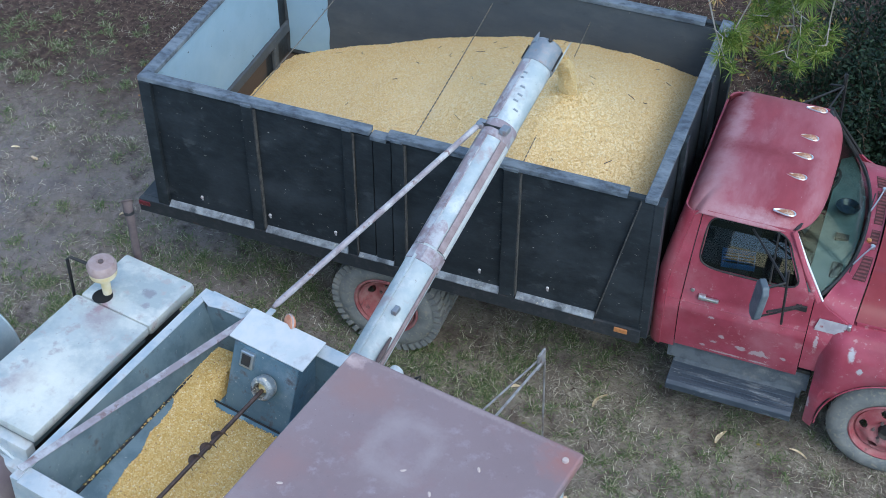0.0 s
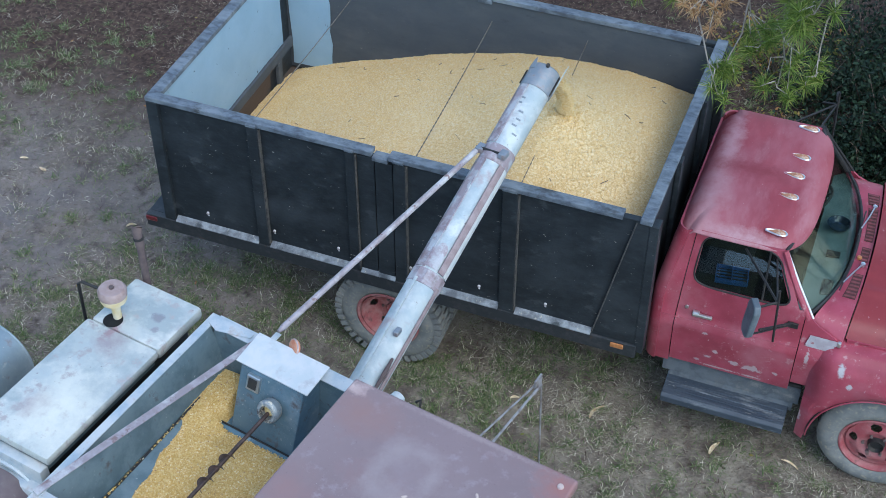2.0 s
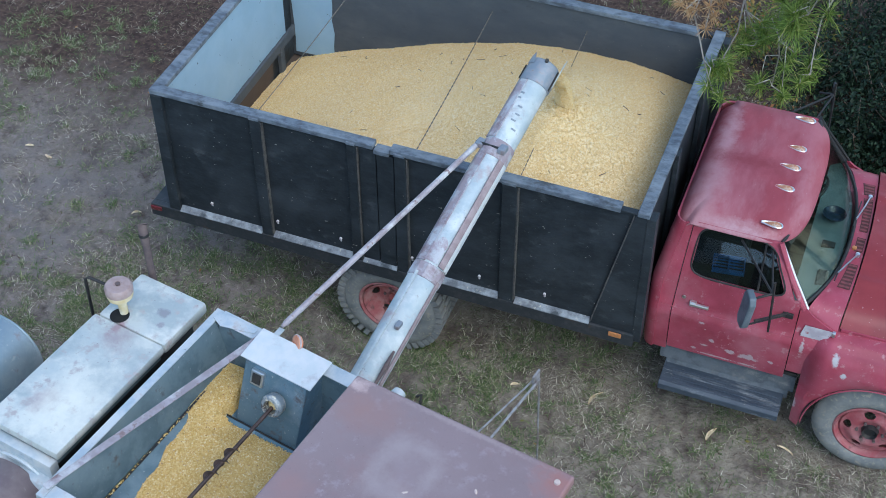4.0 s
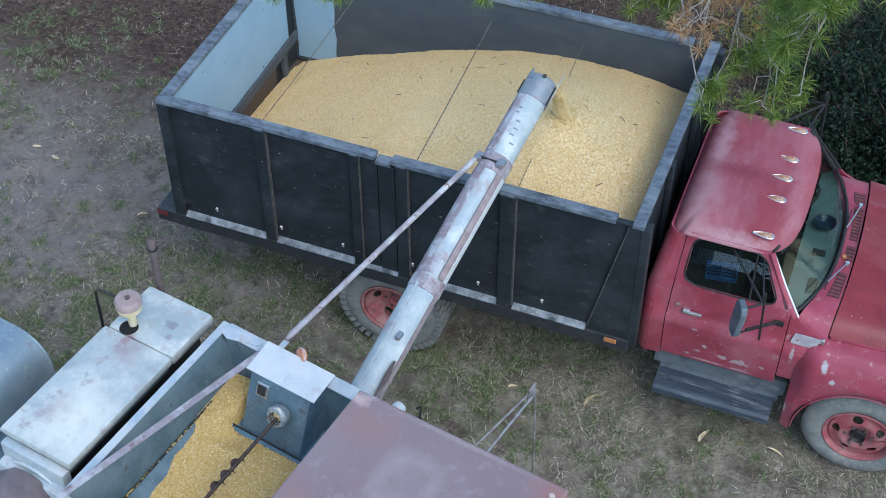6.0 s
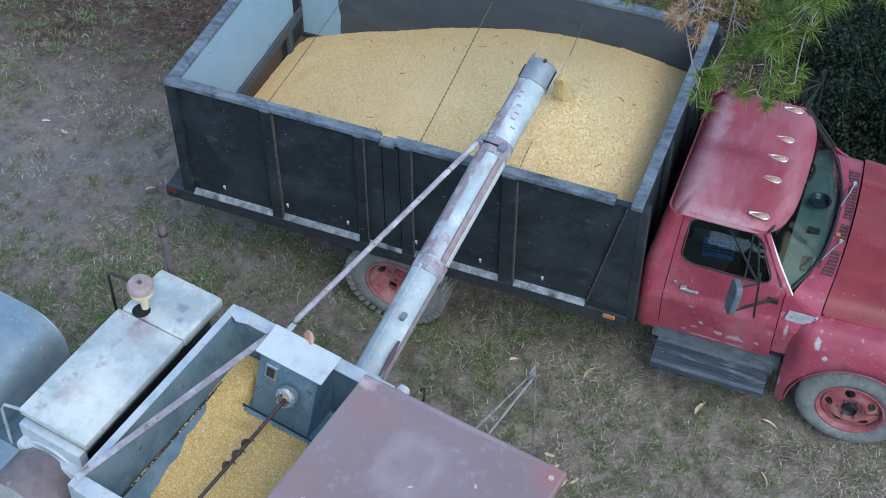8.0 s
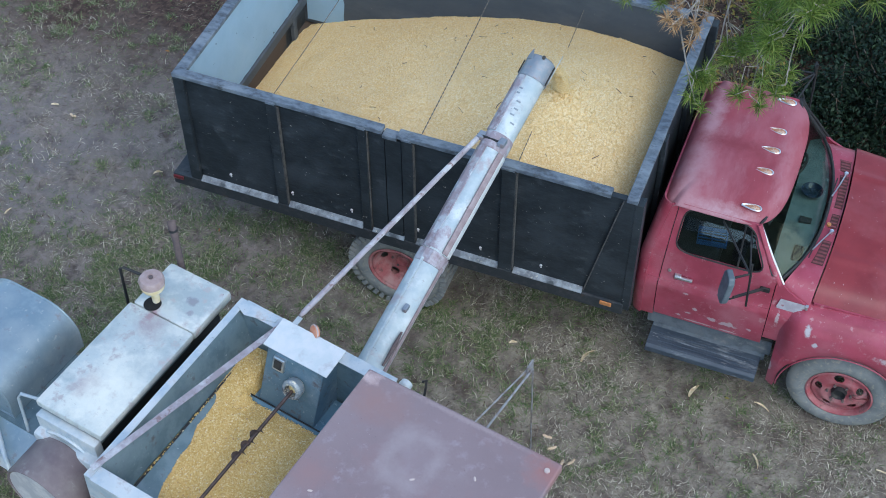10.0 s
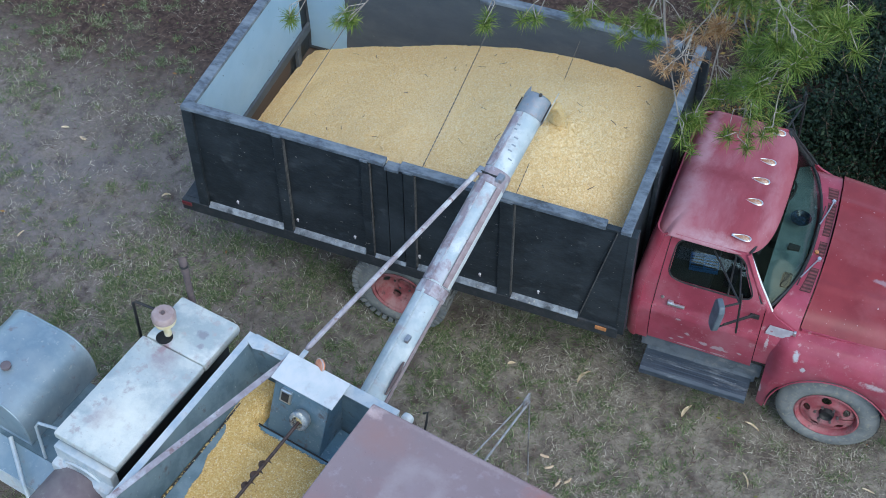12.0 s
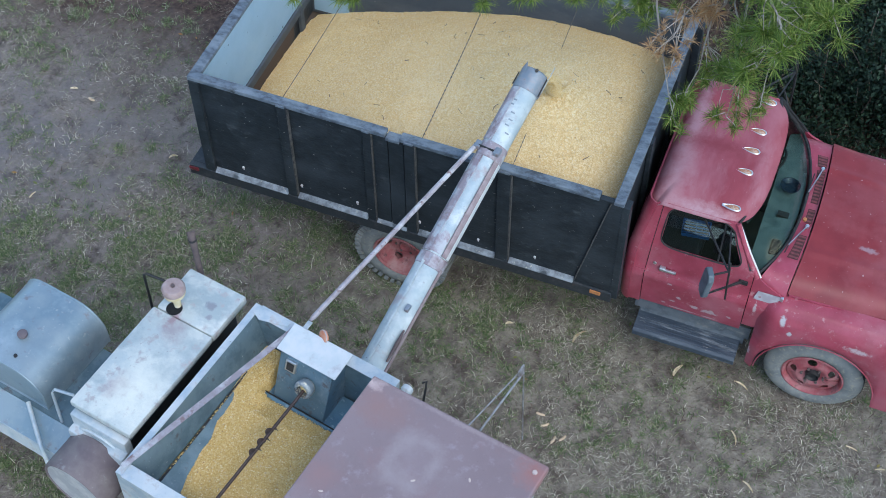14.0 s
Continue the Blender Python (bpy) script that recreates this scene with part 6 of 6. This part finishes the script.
# corn falling from the spout's end
def build_stream():
    rnd = random.Random(21)
    p0 = Vector((3.275, 0.5, 3.03))
    land = Vector((3.3, 1.03, 0))
    land.z = heap_z(land.x, land.y)
    def along(t):
        return Vector((mix(p0.x, land.x, t), mix(p0.y, land.y, t ** 0.75), mix(p0.z, land.z, 0.3 * t + 0.7 * t * t)))
    # dense core of the pour, ragged like tumbling grain
    def core(u, v):
        p, a = along(mix(0.05, 1.0, u)), v * math.tau
        q = mix(0.05, 0.075, u) * (1 + 0.35 * noise.noise(Vector((u * 6, math.cos(a) * 2, math.sin(a) * 2))))
        return (p.x + q * math.cos(a), p.y + 0.6 * q * math.sin(a), p.z + 0.4 * q * math.sin(a))
    bm = patch(core, 22, 18)
    ob = part("falling_corn", bm, CORN, None, smooth=True)
    tagged(ob, "stream of corn pouring from the spout onto the heap", "corn", kind="stuff")
    spots = []
    for _ in range(260):
        t = rnd.uniform(0.05, 1.0)
        p, a, q = along(t), rnd.uniform(0, math.tau), mix(0.05, 0.075, t) * rnd.gauss(1.0, 0.16)
        spots.append((p.x + q * math.cos(a), p.y + 0.6 * q * math.sin(a), max(p.z + 0.4 * q * math.sin(a), heap_z(p.x, p.y))))
    for _ in range(420):
        a, q = rnd.uniform(0, math.tau), abs(rnd.gauss(0, 0.09))
        x, y = land.x + q * math.cos(a), land.y + q * math.sin(a)
        spots.append((x, y, heap_z(x, y) + 0.002 + rnd.uniform(0, 0.015) * math.exp(-q / 0.08)))
    scatter_kernels("tumbling_kernels", spots, 0.0125, ob, 22, POUR_KERNEL)


build_stream()


def build_stalk_bits():
    rnd = random.Random(33)
    bm = bmesh.new()
    n = 0
    while n < 42:
        x, y, a, ln = rnd.uniform(0.7, 4.1), rnd.uniform(0.2, 2.4), rnd.uniform(0, math.tau), rnd.uniform(0.03, 0.1)
        if heap_z(x, y) < 1.2:
            continue
        n += 1
        bend = rnd.uniform(-1.2, 1.2)
        pts = [(x, y)]
        for k in range(3):
            x, y = x + math.cos(a + bend * k / 3) * ln / 3, y + math.sin(a + bend * k / 3) * ln / 3
            pts.append((x, y))
        tube(bm, [(px, py, heap_z(px, py) + 0.007) for px, py in pts], rnd.uniform(0.0018, 0.0035), 5)
    ob = part("stalk_bits", bm, RUST_PIPE)
    tagged(ob, "small dark stalk bits scattered on the corn", "chaff", kind="stuff")


build_stalk_bits()

# ---------- vegetation ----------
def lattice(seed, cell, xs, ys):
    """Smooth random field, 0 to 1, with lumps of the size of a cell."""
    rnd = np.random.RandomState(seed)
    g = rnd.rand(128, 128)
    u, v = np.asarray(xs) / cell + 60, np.asarray(ys) / cell + 60
    i, j = np.floor(u).astype(int), np.floor(v).astype(int)
    a, b = u - i, v - j
    a, b = a * a * (3 - 2 * a), b * b * (3 - 2 * b)
    i, j = i % 127, j % 127
    return (g[i, j] * (1 - a) + g[i + 1, j] * a) * (1 - b) + (g[i, j + 1] * (1 - a) + g[i + 1, j + 1] * a) * b


def blades(name, label, n, area, density, length, width, lie, material, seed, lift=0.0, clump=0, spread=0.03):
    """n curved blades over area (x0, x1, y0, y1), kept with the probability density(x, y)."""
    rnd = np.random.RandomState(seed)
    x0, x1, y0, y1 = area
    px, py = rnd.uniform(x0, x1, n * 5), rnd.uniform(y0, y1, n * 5)
    keep = rnd.rand(n * 5) < density(px, py)
    px, py = px[keep][:n], py[keep][:n]
    if clump:
        # tufts: a few blades from each of fewer roots
        m = max(1, len(px) // clump)
        size = rnd.uniform(0.5, 1.6, m)
        pick = rnd.randint(0, m, len(px))
        px, py = px[:m][pick] + rnd.normal(0, spread, len(px)) * size[pick], py[:m][pick] + rnd.normal(0, spread, len(px)) * size[pick]
    n = len(px)
    pz = np.array([ground_height(a, b) for a, b in zip(px, py)]) - 0.004 + lift * rnd.rand(n)
    ln = length * rnd.uniform(0.45, 1.35, n)
    w = width * rnd.uniform(0.6, 1.3, n)
    a = rnd.uniform(0, math.tau, n)
    up = np.clip(rnd.normal(lie, 0.2, n), 0.02, 0.97)
    bend = rnd.normal(0, 0.35, n)
    d1 = np.stack([np.cos(a) * (1 - up), np.sin(a) * (1 - up), up], 1)
    d1 /= np.linalg.norm(d1, axis=1)[:, None]
    a2 = a + bend
    up2 = up * rnd.uniform(-0.3, 0.7, n)
    d2 = np.stack([np.cos(a2), np.sin(a2), up2], 1)
    d2 /= np.linalg.norm(d2, axis=1)[:, None]
    s = np.stack([-np.sin(a), np.cos(a), np.zeros(n)], 1) * (w / 2)[:, None]
    p0 = np.stack([px, py, pz], 1)
    p1 = p0 + d1 * (ln * 0.5)[:, None]
    p2 = p1 + d2 * (ln * 0.5)[:, None]
    p2[:, 2] = np.maximum(p2[:, 2], pz + 0.004)
    co = np.stack([p0 - s, p0 + s, p1 - s * 0.8, p1 + s * 0.8, p2], 1).reshape(-1, 3)
    f = np.array([(0, 1, 3), (0, 3, 2), (2, 3, 4)])
    faces = (f[None] + (np.arange(n) * 5)[:, None, None]).reshape(-1, 3)
    ob = mesh_from(name, co, faces, material)
    return tagged(ob, label, "grass", kind="stuff")


def wood_edge(x, y):
    """0 in the open, 1 under the trees behind the truck."""
    return np.clip((y - 1.7) / 1.1, 0, 1)


def bare(x, y):
    return np.exp(-((x + 2.5) ** 2 / 2.2 + (y - 0.7) ** 2 / 1.2))


def green_density(x, y):
    m = (0.22 + 0.78 * np.clip(lattice(1, 0.55, x, y) * 1.6 - 0.55, 0, 1)) * np.clip(lattice(2, 0.19, x, y) * 2.4 - 0.75, 0, 1) * np.clip(lattice(5, 1.4, x, y) * 1.5, 0.35, 1)
    m = m * (1 - 0.85 * bare(x, y)) * (1 - 0.65 * wood_edge(x, y))
    m = m * np.where((x < 2.7) & (y < 0.7), 2.0, 0.9)
    m += 0.55 * np.exp(-((x + 0.6) ** 2 / 0.5 + (y + 0.6) ** 2 / 0.9)) + 0.3 * np.exp(-((x + 3.6) ** 2 / 0.8 + (y - 2.9) ** 2 / 0.3))
    m += 0.5 * np.exp(-((x + 1.3) ** 2 / 1.1 + (y + 1.1) ** 2 / 0.35)) * lattice(7, 0.2, x, y) + 0.5 * np.exp(-((x + 0.15) ** 2 / 0.06 + (y + 0.1) ** 2 / 0.8)) * lattice(8, 0.2, x, y)
    m += 0.35 * np.exp(-((y + 0.2) ** 2 / 0.12)) * (x > 2.3) * (x < 4.6) * lattice(9, 0.25, x, y)
    return np.clip(m * 0.95, 0, 1)


def dry_density(x, y):
    m = np.clip(lattice(3, 0.6, x, y) * 1.9 - 0.5, 0.03, 1) * np.clip(lattice(4, 0.14, x, y) * 1.8 - 0.3, 0.04, 1) * np.where(x < -0.8, 0.75, np.where(x < 3.2, 0.75, 0.95))
    return np.clip(m * (1 - 0.8 * bare(x, y)) * (1 - 0.85 * wood_edge(x, y)), 0, 1)


YARD = (-5.6, 8.2, -4.2, 8.2)
blades("green_grass", "short green grass in ragged tufts on trodden soil", 190000, YARD, green_density, 0.082, 0.0066, 0.4, GRASS, 11, 0.0, 26, 0.03)
blades("dry_grass", "pale dry grass stalks lying on trodden soil", 215000, YARD, dry_density, 0.085, 0.006, 0.14, STRAW, 12, 0.0, 16, 0.034)
blades("stray_grass", "single pale and green blades among the tufts", 60000, YARD, lambda x, y: (0.25 + 0.75 * lattice(15, 0.3, x, y)) * (1 - 0.6 * bare(x, y)) * (1 - 0.75 * wood_edge(x, y)) * np.where((x > 4.2) & (y > 2.4), 0.1, 1.0), 0.075, 0.005, 0.2, GRASS, 14)
blades("leaf_litter", "reddish brown needles and leaf litter under the trees", 70000, YARD, lambda x, y: np.clip(0.16 + 0.84 * np.clip((y - 1.9 - 0.25 * np.abs(x + 1)) / 1.5, 0, 1), 0, 1) * (1 - 0.5 * bare(x, y)), 0.075, 0.0065, 0.08, NEEDLE_LITTER, 13, 0.01)


def needle_tufts(tips, seed, per=95, length=0.175, width=0.0042):
    """Long needles fanning out from the tips: rows of (place, direction)."""
    rnd = np.random.RandomState(seed)
    cos, n0 = [], 0
    P = np.array([t[0] for t in tips])
    D = np.array([t[1] for t in tips])
    k = len(P)
    dirs = rnd.normal(size=(k, per, 3))
    dirs /= np.linalg.norm(dirs, axis=2)[:, :, None]
    dirs = dirs * 1.0 + D[:, None, :] * rnd.uniform(0.1, 0.9, (k, per, 1))
    dirs /= np.linalg.norm(dirs, axis=2)[:, :, None]
    base = P[:, None, :] - D[:, None, :] * rnd.uniform(0, 0.09, (k, per, 1))
    ln = length * rnd.uniform(0.7, 1.15, (k, per, 1)) * rnd.uniform(0.8, 1.1, (k, 1, 1)) * np.array([t[2] for t in tips])[:, None, None]
    side = np.cross(dirs, rnd.normal(size=(k, per, 3)))
    side /= np.linalg.norm(side, axis=2)[:, :, None]
    mid = base + dirs * ln * 0.55
    tip = base + dirs * ln - np.array([0, 0, 1]) * ln * rnd.uniform(0.02, 0.2, (k, per, 1))
    w = width
    co = np.stack([base - side * w * 0.5, base + side * w * 0.5, mid + side * w * 0.5, mid - side * w * 0.5, tip], 2).reshape(-1, 3)
    n = k * per
    f = np.array([(0, 1, 2), (0, 2, 3), (3, 2, 4)])
    return co, (f[None] + (np.arange(n) * 5)[:, None, None]).reshape(-1, 3)


def pine(label, base, height, sprays, crown, seed):
    """A pine: trunk, limbs that reach out to sprays (centre, radii, tips, dead) and a crown of many tufts higher up."""
    rnd = random.Random(seed)
    tree = thing("pine_tree", label, "tree", "pines behind the truck", at=pose(base[0], base[1], 0))
    inv = Vector((base[0], base[1], 0))
    part("trunk", tubem([(0.05 * math.sin(z * 0.9), 0.05 * math.cos(z * 0.7), z) for z in np.linspace(-0.1, height, 14)], list(np.linspace(0.21, 0.05, 14)), 14), BARK, tree, smooth=True)
    live, dead = [], []
    for c, rad, n, is_dead, zl in sprays:
        c = Vector(c) - inv
        start = Vector((0, 0, zl))
        sw = rnd.uniform(-0.7, 0.7)
        bow = [start, start.lerp(c, 0.3) + Vector((0.4 * sw, 0, 0.35)), start.lerp(c, 0.65) + Vector((sw, 0, 0.3)), start.lerp(c, 0.9) + Vector((0.6 * sw, 0, 0.1)), c]
        pts = []
        for i in range(len(bow) - 1):
            for k in range(4):
                wob = Vector((rnd.uniform(-1, 1), rnd.uniform(-1, 1), rnd.uniform(-1, 1))) * 0.035
                pts.append(bow[i].lerp(bow[i + 1], k / 4) + wob)
        pts.append(c)
        limb = part("limb", tubem(pts, list(np.linspace(0.024, 0.0035, len(pts))), 8), LIMB, tree, smooth=True)
        for _ in range(n):
            o = Vector((rnd.uniform(-1, 1) * rad[0], rnd.uniform(-1, 1) * rad[1], rnd.uniform(-1, 1) * rad[2]))
            tip = c + o
            k = rnd.randint(len(pts) - 2, len(pts) - 1)
            m = pts[k].lerp(tip, 0.5) + Vector((rnd.uniform(-0.06, 0.06), rnd.uniform(-0.06, 0.06), rnd.uniform(-0.02, 0.07)))
            part("twig", tubem([pts[k], m, tip], [0.004, 0.0034, 0.003], 5), TWIG, limb)
            d = (tip - m).normalized()
            (dead if is_dead else live).append((tuple(tip), tuple((d * 0.6 + Vector((0, 0, 0.55))).normalized()), 0.68 if c.z < 4.3 else 1.0))
    # crown tufts kept out of view, added to shade the ground below
    for _ in range(crown):
        z = rnd.uniform(height * 0.45, height)
        r = (height - z) * 0.42 + 0.5
        a = rnd.uniform(0, math.tau)
        q = r * math.sqrt(rnd.random())
        p = Vector((q * math.cos(a), q * math.sin(a), z))
        if p.y + base[1] < 3.4:
            continue
        live.append((tuple(p), tuple(Vector((math.cos(a), math.sin(a), 0.4)).normalized()), 1.0))
    for k in range(16):
        z = height * mix(0.45, 0.95, k / 15)
        a = k * 2.4
        r = (height - z) * 0.4 + 0.4
        e = Vector((r * math.cos(a), r * math.sin(a), z + 0.2))
        if e.y + base[1] > 3.4:
            part("limb", tubem([(0, 0, z), e * 0.5 + Vector((0, 0, z * 0.5)), e], [0.05, 0.03, 0.01], 6), BARK, tree)
    co, fs = needle_tufts(live, seed)
    mesh_from("crown", co, fs, NEEDLE, tree)
    if dead:
        co, fs = needle_tufts(dead, seed + 1, 70, 0.13)
        tagged(mesh_from("dead_needles", co, fs, DEAD_NEEDLE, tree), "orange dead needle tufts")
    return tree


pine("tall pine with green needle sprays drooping over the truck", (3.4, 7.9), 10.5,
     [((5.36, -0.33, 5.0), (0.13, 0.12, 0.09), 6, False, 7.4), ((5.57, 0.02, 5.02), (0.14, 0.26, 0.1), 9, False, 7.2), ((5.25, 0.3, 5.25), (0.42, 0.24, 0.14), 12, False, 7.5),
      ((5.24, -0.15, 4.98), (0.16, 0.26, 0.12), 9, False, 7.1), ((5.14, -0.08, 4.5), (0.12, 0.16, 0.12), 7, False, 6.8), ((5.2, 0.25, 4.85), (0.28, 0.2, 0.2), 9, False, 6.9), ((4.98, 0.28, 4.5), (0.2, 0.22, 0.18), 8, False, 6.7),
      ((4.98, 0.14, 4.1), (0.17, 0.16, 0.1), 7, False, 6.4), ((4.64, 0.0, 3.97), (0.1, 0.13, 0.05), 7, False, 6.2), ((4.66, -0.33, 3.92), (0.06, 0.05, 0.03), 2, False, 6.1), ((5.0, -0.06, 3.88), (0.14, 0.1, 0.04), 4, False, 6.2),
      ((5.22, 0.1, 3.92), (0.05, 0.16, 0.04), 4, False, 6.3), ((4.82, 0.27, 3.98), (0.16, 0.13, 0.07), 7, False, 6.3), ((4.75, 0.78, 4.6), (0.36, 0.2, 0.18), 9, False, 6.6), ((4.15, 0.74, 4.15), (0.2, 0.1, 0.06), 5, False, 6.2),
      ((4.43, 0.26, 4.25), (0.19, 0.3, 0.06), 12, True, 6.3), ((4.66, 0.66, 4.32), (0.15, 0.2, 0.08), 7, True, 6.3),
      ((1.25, 0.05, 3.8), (0.08, 0.06, 0.05), 2, False, 6.2), ((1.68, 0.2, 3.8), (0.16, 0.12, 0.06), 4, False, 6.2), ((2.75, 0.45, 3.9), (0.12, 0.08, 0.05), 3, False, 6.1),
      ((3.15, 0.63, 3.92), (0.12, 0.08, 0.05), 3, False, 6.1), ((3.55, 0.72, 4.0), (0.2, 0.1, 0.05), 5, False, 6.1), ((3.97, 0.72, 4.0), (0.2, 0.16, 0.07), 9, False, 6.1)], 420, 31)
# second pine stands out of view, added only for its shade
pine("unseen pine added to shade the wood's edge", (8.0, 5.2), 11.0, [], 560, 47)


def leaves(spots, seed, size):
    """Pointed leaves of two halves folded along the rib."""
    rnd = np.random.RandomState(seed)
    n = len(spots)
    P = np.asarray(spots)
    d = rnd.normal(size=(n, 3)) + np.array([0, 0, 0.1])
    d /= np.linalg.norm(d, axis=1)[:, None]
    nrm = rnd.normal(size=(n, 3)) * 0.6 + np.array([0, 0, 1.0])
    s = np.cross(d, nrm)
    s /= np.linalg.norm(s, axis=1)[:, None]
    ln = (size * rnd.uniform(0.6, 1.3, n))[:, None]
    up = np.cross(s, d)
    co = np.stack([P, P + d * ln * 0.5 + s * ln * 0.24 + up * ln * 0.06, P + d * ln, P + d * ln * 0.5 - s * ln * 0.24 + up * ln * 0.06], 1).reshape(-1, 3)
    f = np.array([(0, 1, 2), (0, 2, 3)])
    return co, (f[None] + (np.arange(n) * 4)[:, None, None]).reshape(-1, 3)


def shrub(label, x, y, rx, ry, h, n, material, size, seed):
    rnd = random.Random(seed)
    sh = thing("shrub", label, "shrub", at=pose(x, y, 0))
    spots = []
    for k in range(14):
        a, q = rnd.uniform(0, math.tau), math.sqrt(rnd.random())
        e = Vector((rx * q * math.cos(a), ry * q * math.sin(a), h * rnd.uniform(0.55, 1.0) * (1 - 0.35 * q * q)))
        b = Vector((e.x * 0.25, e.y * 0.25, -0.03))
        m = b.lerp(e, 0.5) + Vector((rnd.uniform(-0.1, 0.1), rnd.uniform(-0.1, 0.1), 0.1))
        part("stem", tubem([b, m, e], [0.014, 0.01, 0.004], 5), BARK, sh)
        for _ in range(n // 14):
            t = rnd.uniform(0.3, 1.05)
            p = (b.lerp(m, t * 2) if t < 0.5 else m.lerp(e, t * 2 - 1)) + Vector((rnd.gauss(0, 0.13), rnd.gauss(0, 0.13), rnd.gauss(0, 0.1)))
            spots.append((p.x, p.y, max(0.03, p.z)))
    co, fs = leaves(spots, seed, size)
    mesh_from("foliage", co, fs, material, sh)


# last four are added out of view, to darken windscreen and hood reflections
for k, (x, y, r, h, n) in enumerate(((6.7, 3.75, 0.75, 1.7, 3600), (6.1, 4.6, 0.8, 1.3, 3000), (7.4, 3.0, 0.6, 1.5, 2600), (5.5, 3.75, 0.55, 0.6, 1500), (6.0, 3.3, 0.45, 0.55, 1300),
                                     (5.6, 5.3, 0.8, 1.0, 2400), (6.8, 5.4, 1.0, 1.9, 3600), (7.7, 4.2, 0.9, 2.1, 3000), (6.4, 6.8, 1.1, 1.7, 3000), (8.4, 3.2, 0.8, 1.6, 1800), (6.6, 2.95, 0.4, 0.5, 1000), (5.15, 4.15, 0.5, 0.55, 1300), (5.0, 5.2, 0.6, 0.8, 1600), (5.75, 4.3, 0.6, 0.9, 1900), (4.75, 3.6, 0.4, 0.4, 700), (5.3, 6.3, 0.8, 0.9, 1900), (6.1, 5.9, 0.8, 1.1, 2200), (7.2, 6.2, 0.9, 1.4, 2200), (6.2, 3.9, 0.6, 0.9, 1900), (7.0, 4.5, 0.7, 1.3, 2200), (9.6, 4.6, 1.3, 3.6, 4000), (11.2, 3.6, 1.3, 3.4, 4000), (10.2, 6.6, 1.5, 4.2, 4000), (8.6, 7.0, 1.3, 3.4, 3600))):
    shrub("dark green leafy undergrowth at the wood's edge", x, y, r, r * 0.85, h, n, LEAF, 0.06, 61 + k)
shrub("yellowing low bush behind the bed", 4.6, 5.6, 0.8, 0.6, 0.7, 1100, AUTUMN_LEAF, 0.06, 81)
shrub("yellowing low bush behind the bed", 4.5, 4.3, 0.55, 0.4, 0.45, 420, AUTUMN_LEAF, 0.055, 82)

# ---------- fallen leaves ----------
def build_fallen_leaves():
    rnd = random.Random(91)
    spots = []
    while len(spots) < 260:
        x, y = rnd.uniform(-5, 8), rnd.uniform(-3.5, 6.5)
        if y < 1.5 and rnd.random() < 0.55:
            continue
        spots.append((x, y, ground_height(x, y) + 0.02))
    co, fs = leaves(spots, 92, 0.06)
    co = co.reshape(-1, 4, 3)
    co[:, :, 2] = co[:, :1, 2] + (co[:, :, 2] - co[:, :1, 2]) * 0.25
    ob = mesh_from("fallen_leaves", co.reshape(-1, 3), fs, AUTUMN_LEAF)
    tagged(ob, "scattered yellow and brown fallen leaves on the ground", "leaves", kind="stuff")


build_fallen_leaves()

# ---------- husks and cobs on the ground ----------
def husk(x, y, turn, ln, wd, curl):
    def fn(u, v):
        w = wd * math.sin(math.pi * min(1, 0.08 + 0.92 * u)) ** 0.7
        return ((u - 0.5) * ln, (v - 0.5) * w + curl * ln * math.sin(math.pi * u), 0.018 + 0.02 * abs(v - 0.5) + 0.02 * curl * math.cos(5 * u))
    ob = part("corn_husk", patch(fn, 10, 3, 0.002), HUSK, None, smooth=True)
    ob.matrix_world = pose(x, y, ground_height(x, y) - 0.004, 0, 0, turn)
    tagged(ob, "dry pale strip of corn husk lying on the grass", "husk", "husks on the ground")


def cob(x, y, turn, ln=0.09, r=0.014):
    bm = tubem([((t - 0.5) * ln, 0.003 * math.sin(9 * t), r) for t in np.linspace(0, 1, 9)], [r * k for k in (0.55, 0.9, 1, 1.05, 1, 1, 0.95, 0.85, 0.5)], 10)
    ob = part("corn_cob", bm, COB, None, smooth=True)
    ob.matrix_world = pose(x, y, ground_height(x, y) - 0.003, 0, 0, turn)
    tagged(ob, "broken pale corn cob lying on the grass", "cob", "cobs on the ground")


for x, y, a, ln, wd, c in ((5.07, 0.08, 70, 0.17, 0.035, 0.1), (4.02, 0.11, 65, 0.2, 0.03, 0.15), (5.78, -0.47, -60, 0.16, 0.016, 0.12), (6.87, -0.18, -8, 0.12, 0.016, 0.05), (7.17, -0.31, 20, 0.1, 0.015, 0.05),
                           (6.04, -0.93, -35, 0.15, 0.018, 0.1), (-2.6, 1.27, 20, 0.09, 0.03, 0.1), (-1.0, 0.75, 40, 0.1, 0.03, 0.3), (-2.2, -0.3, 80, 0.1, 0.02, 0.1), (3.3, 0.0, 30, 0.08, 0.03, 0.2), (5.7, 0.13, -20, 0.16, 0.02, 0.12)):
    husk(x, y, a, ln, wd, c)
for x, y, a in ((-2.33, 1.2, -12), (4.03, -1.0, 35), (4.24, -1.08, 60), (4.16, -1.13, 80), (3.95, -0.9, 0)):
    cob(x, y, a)
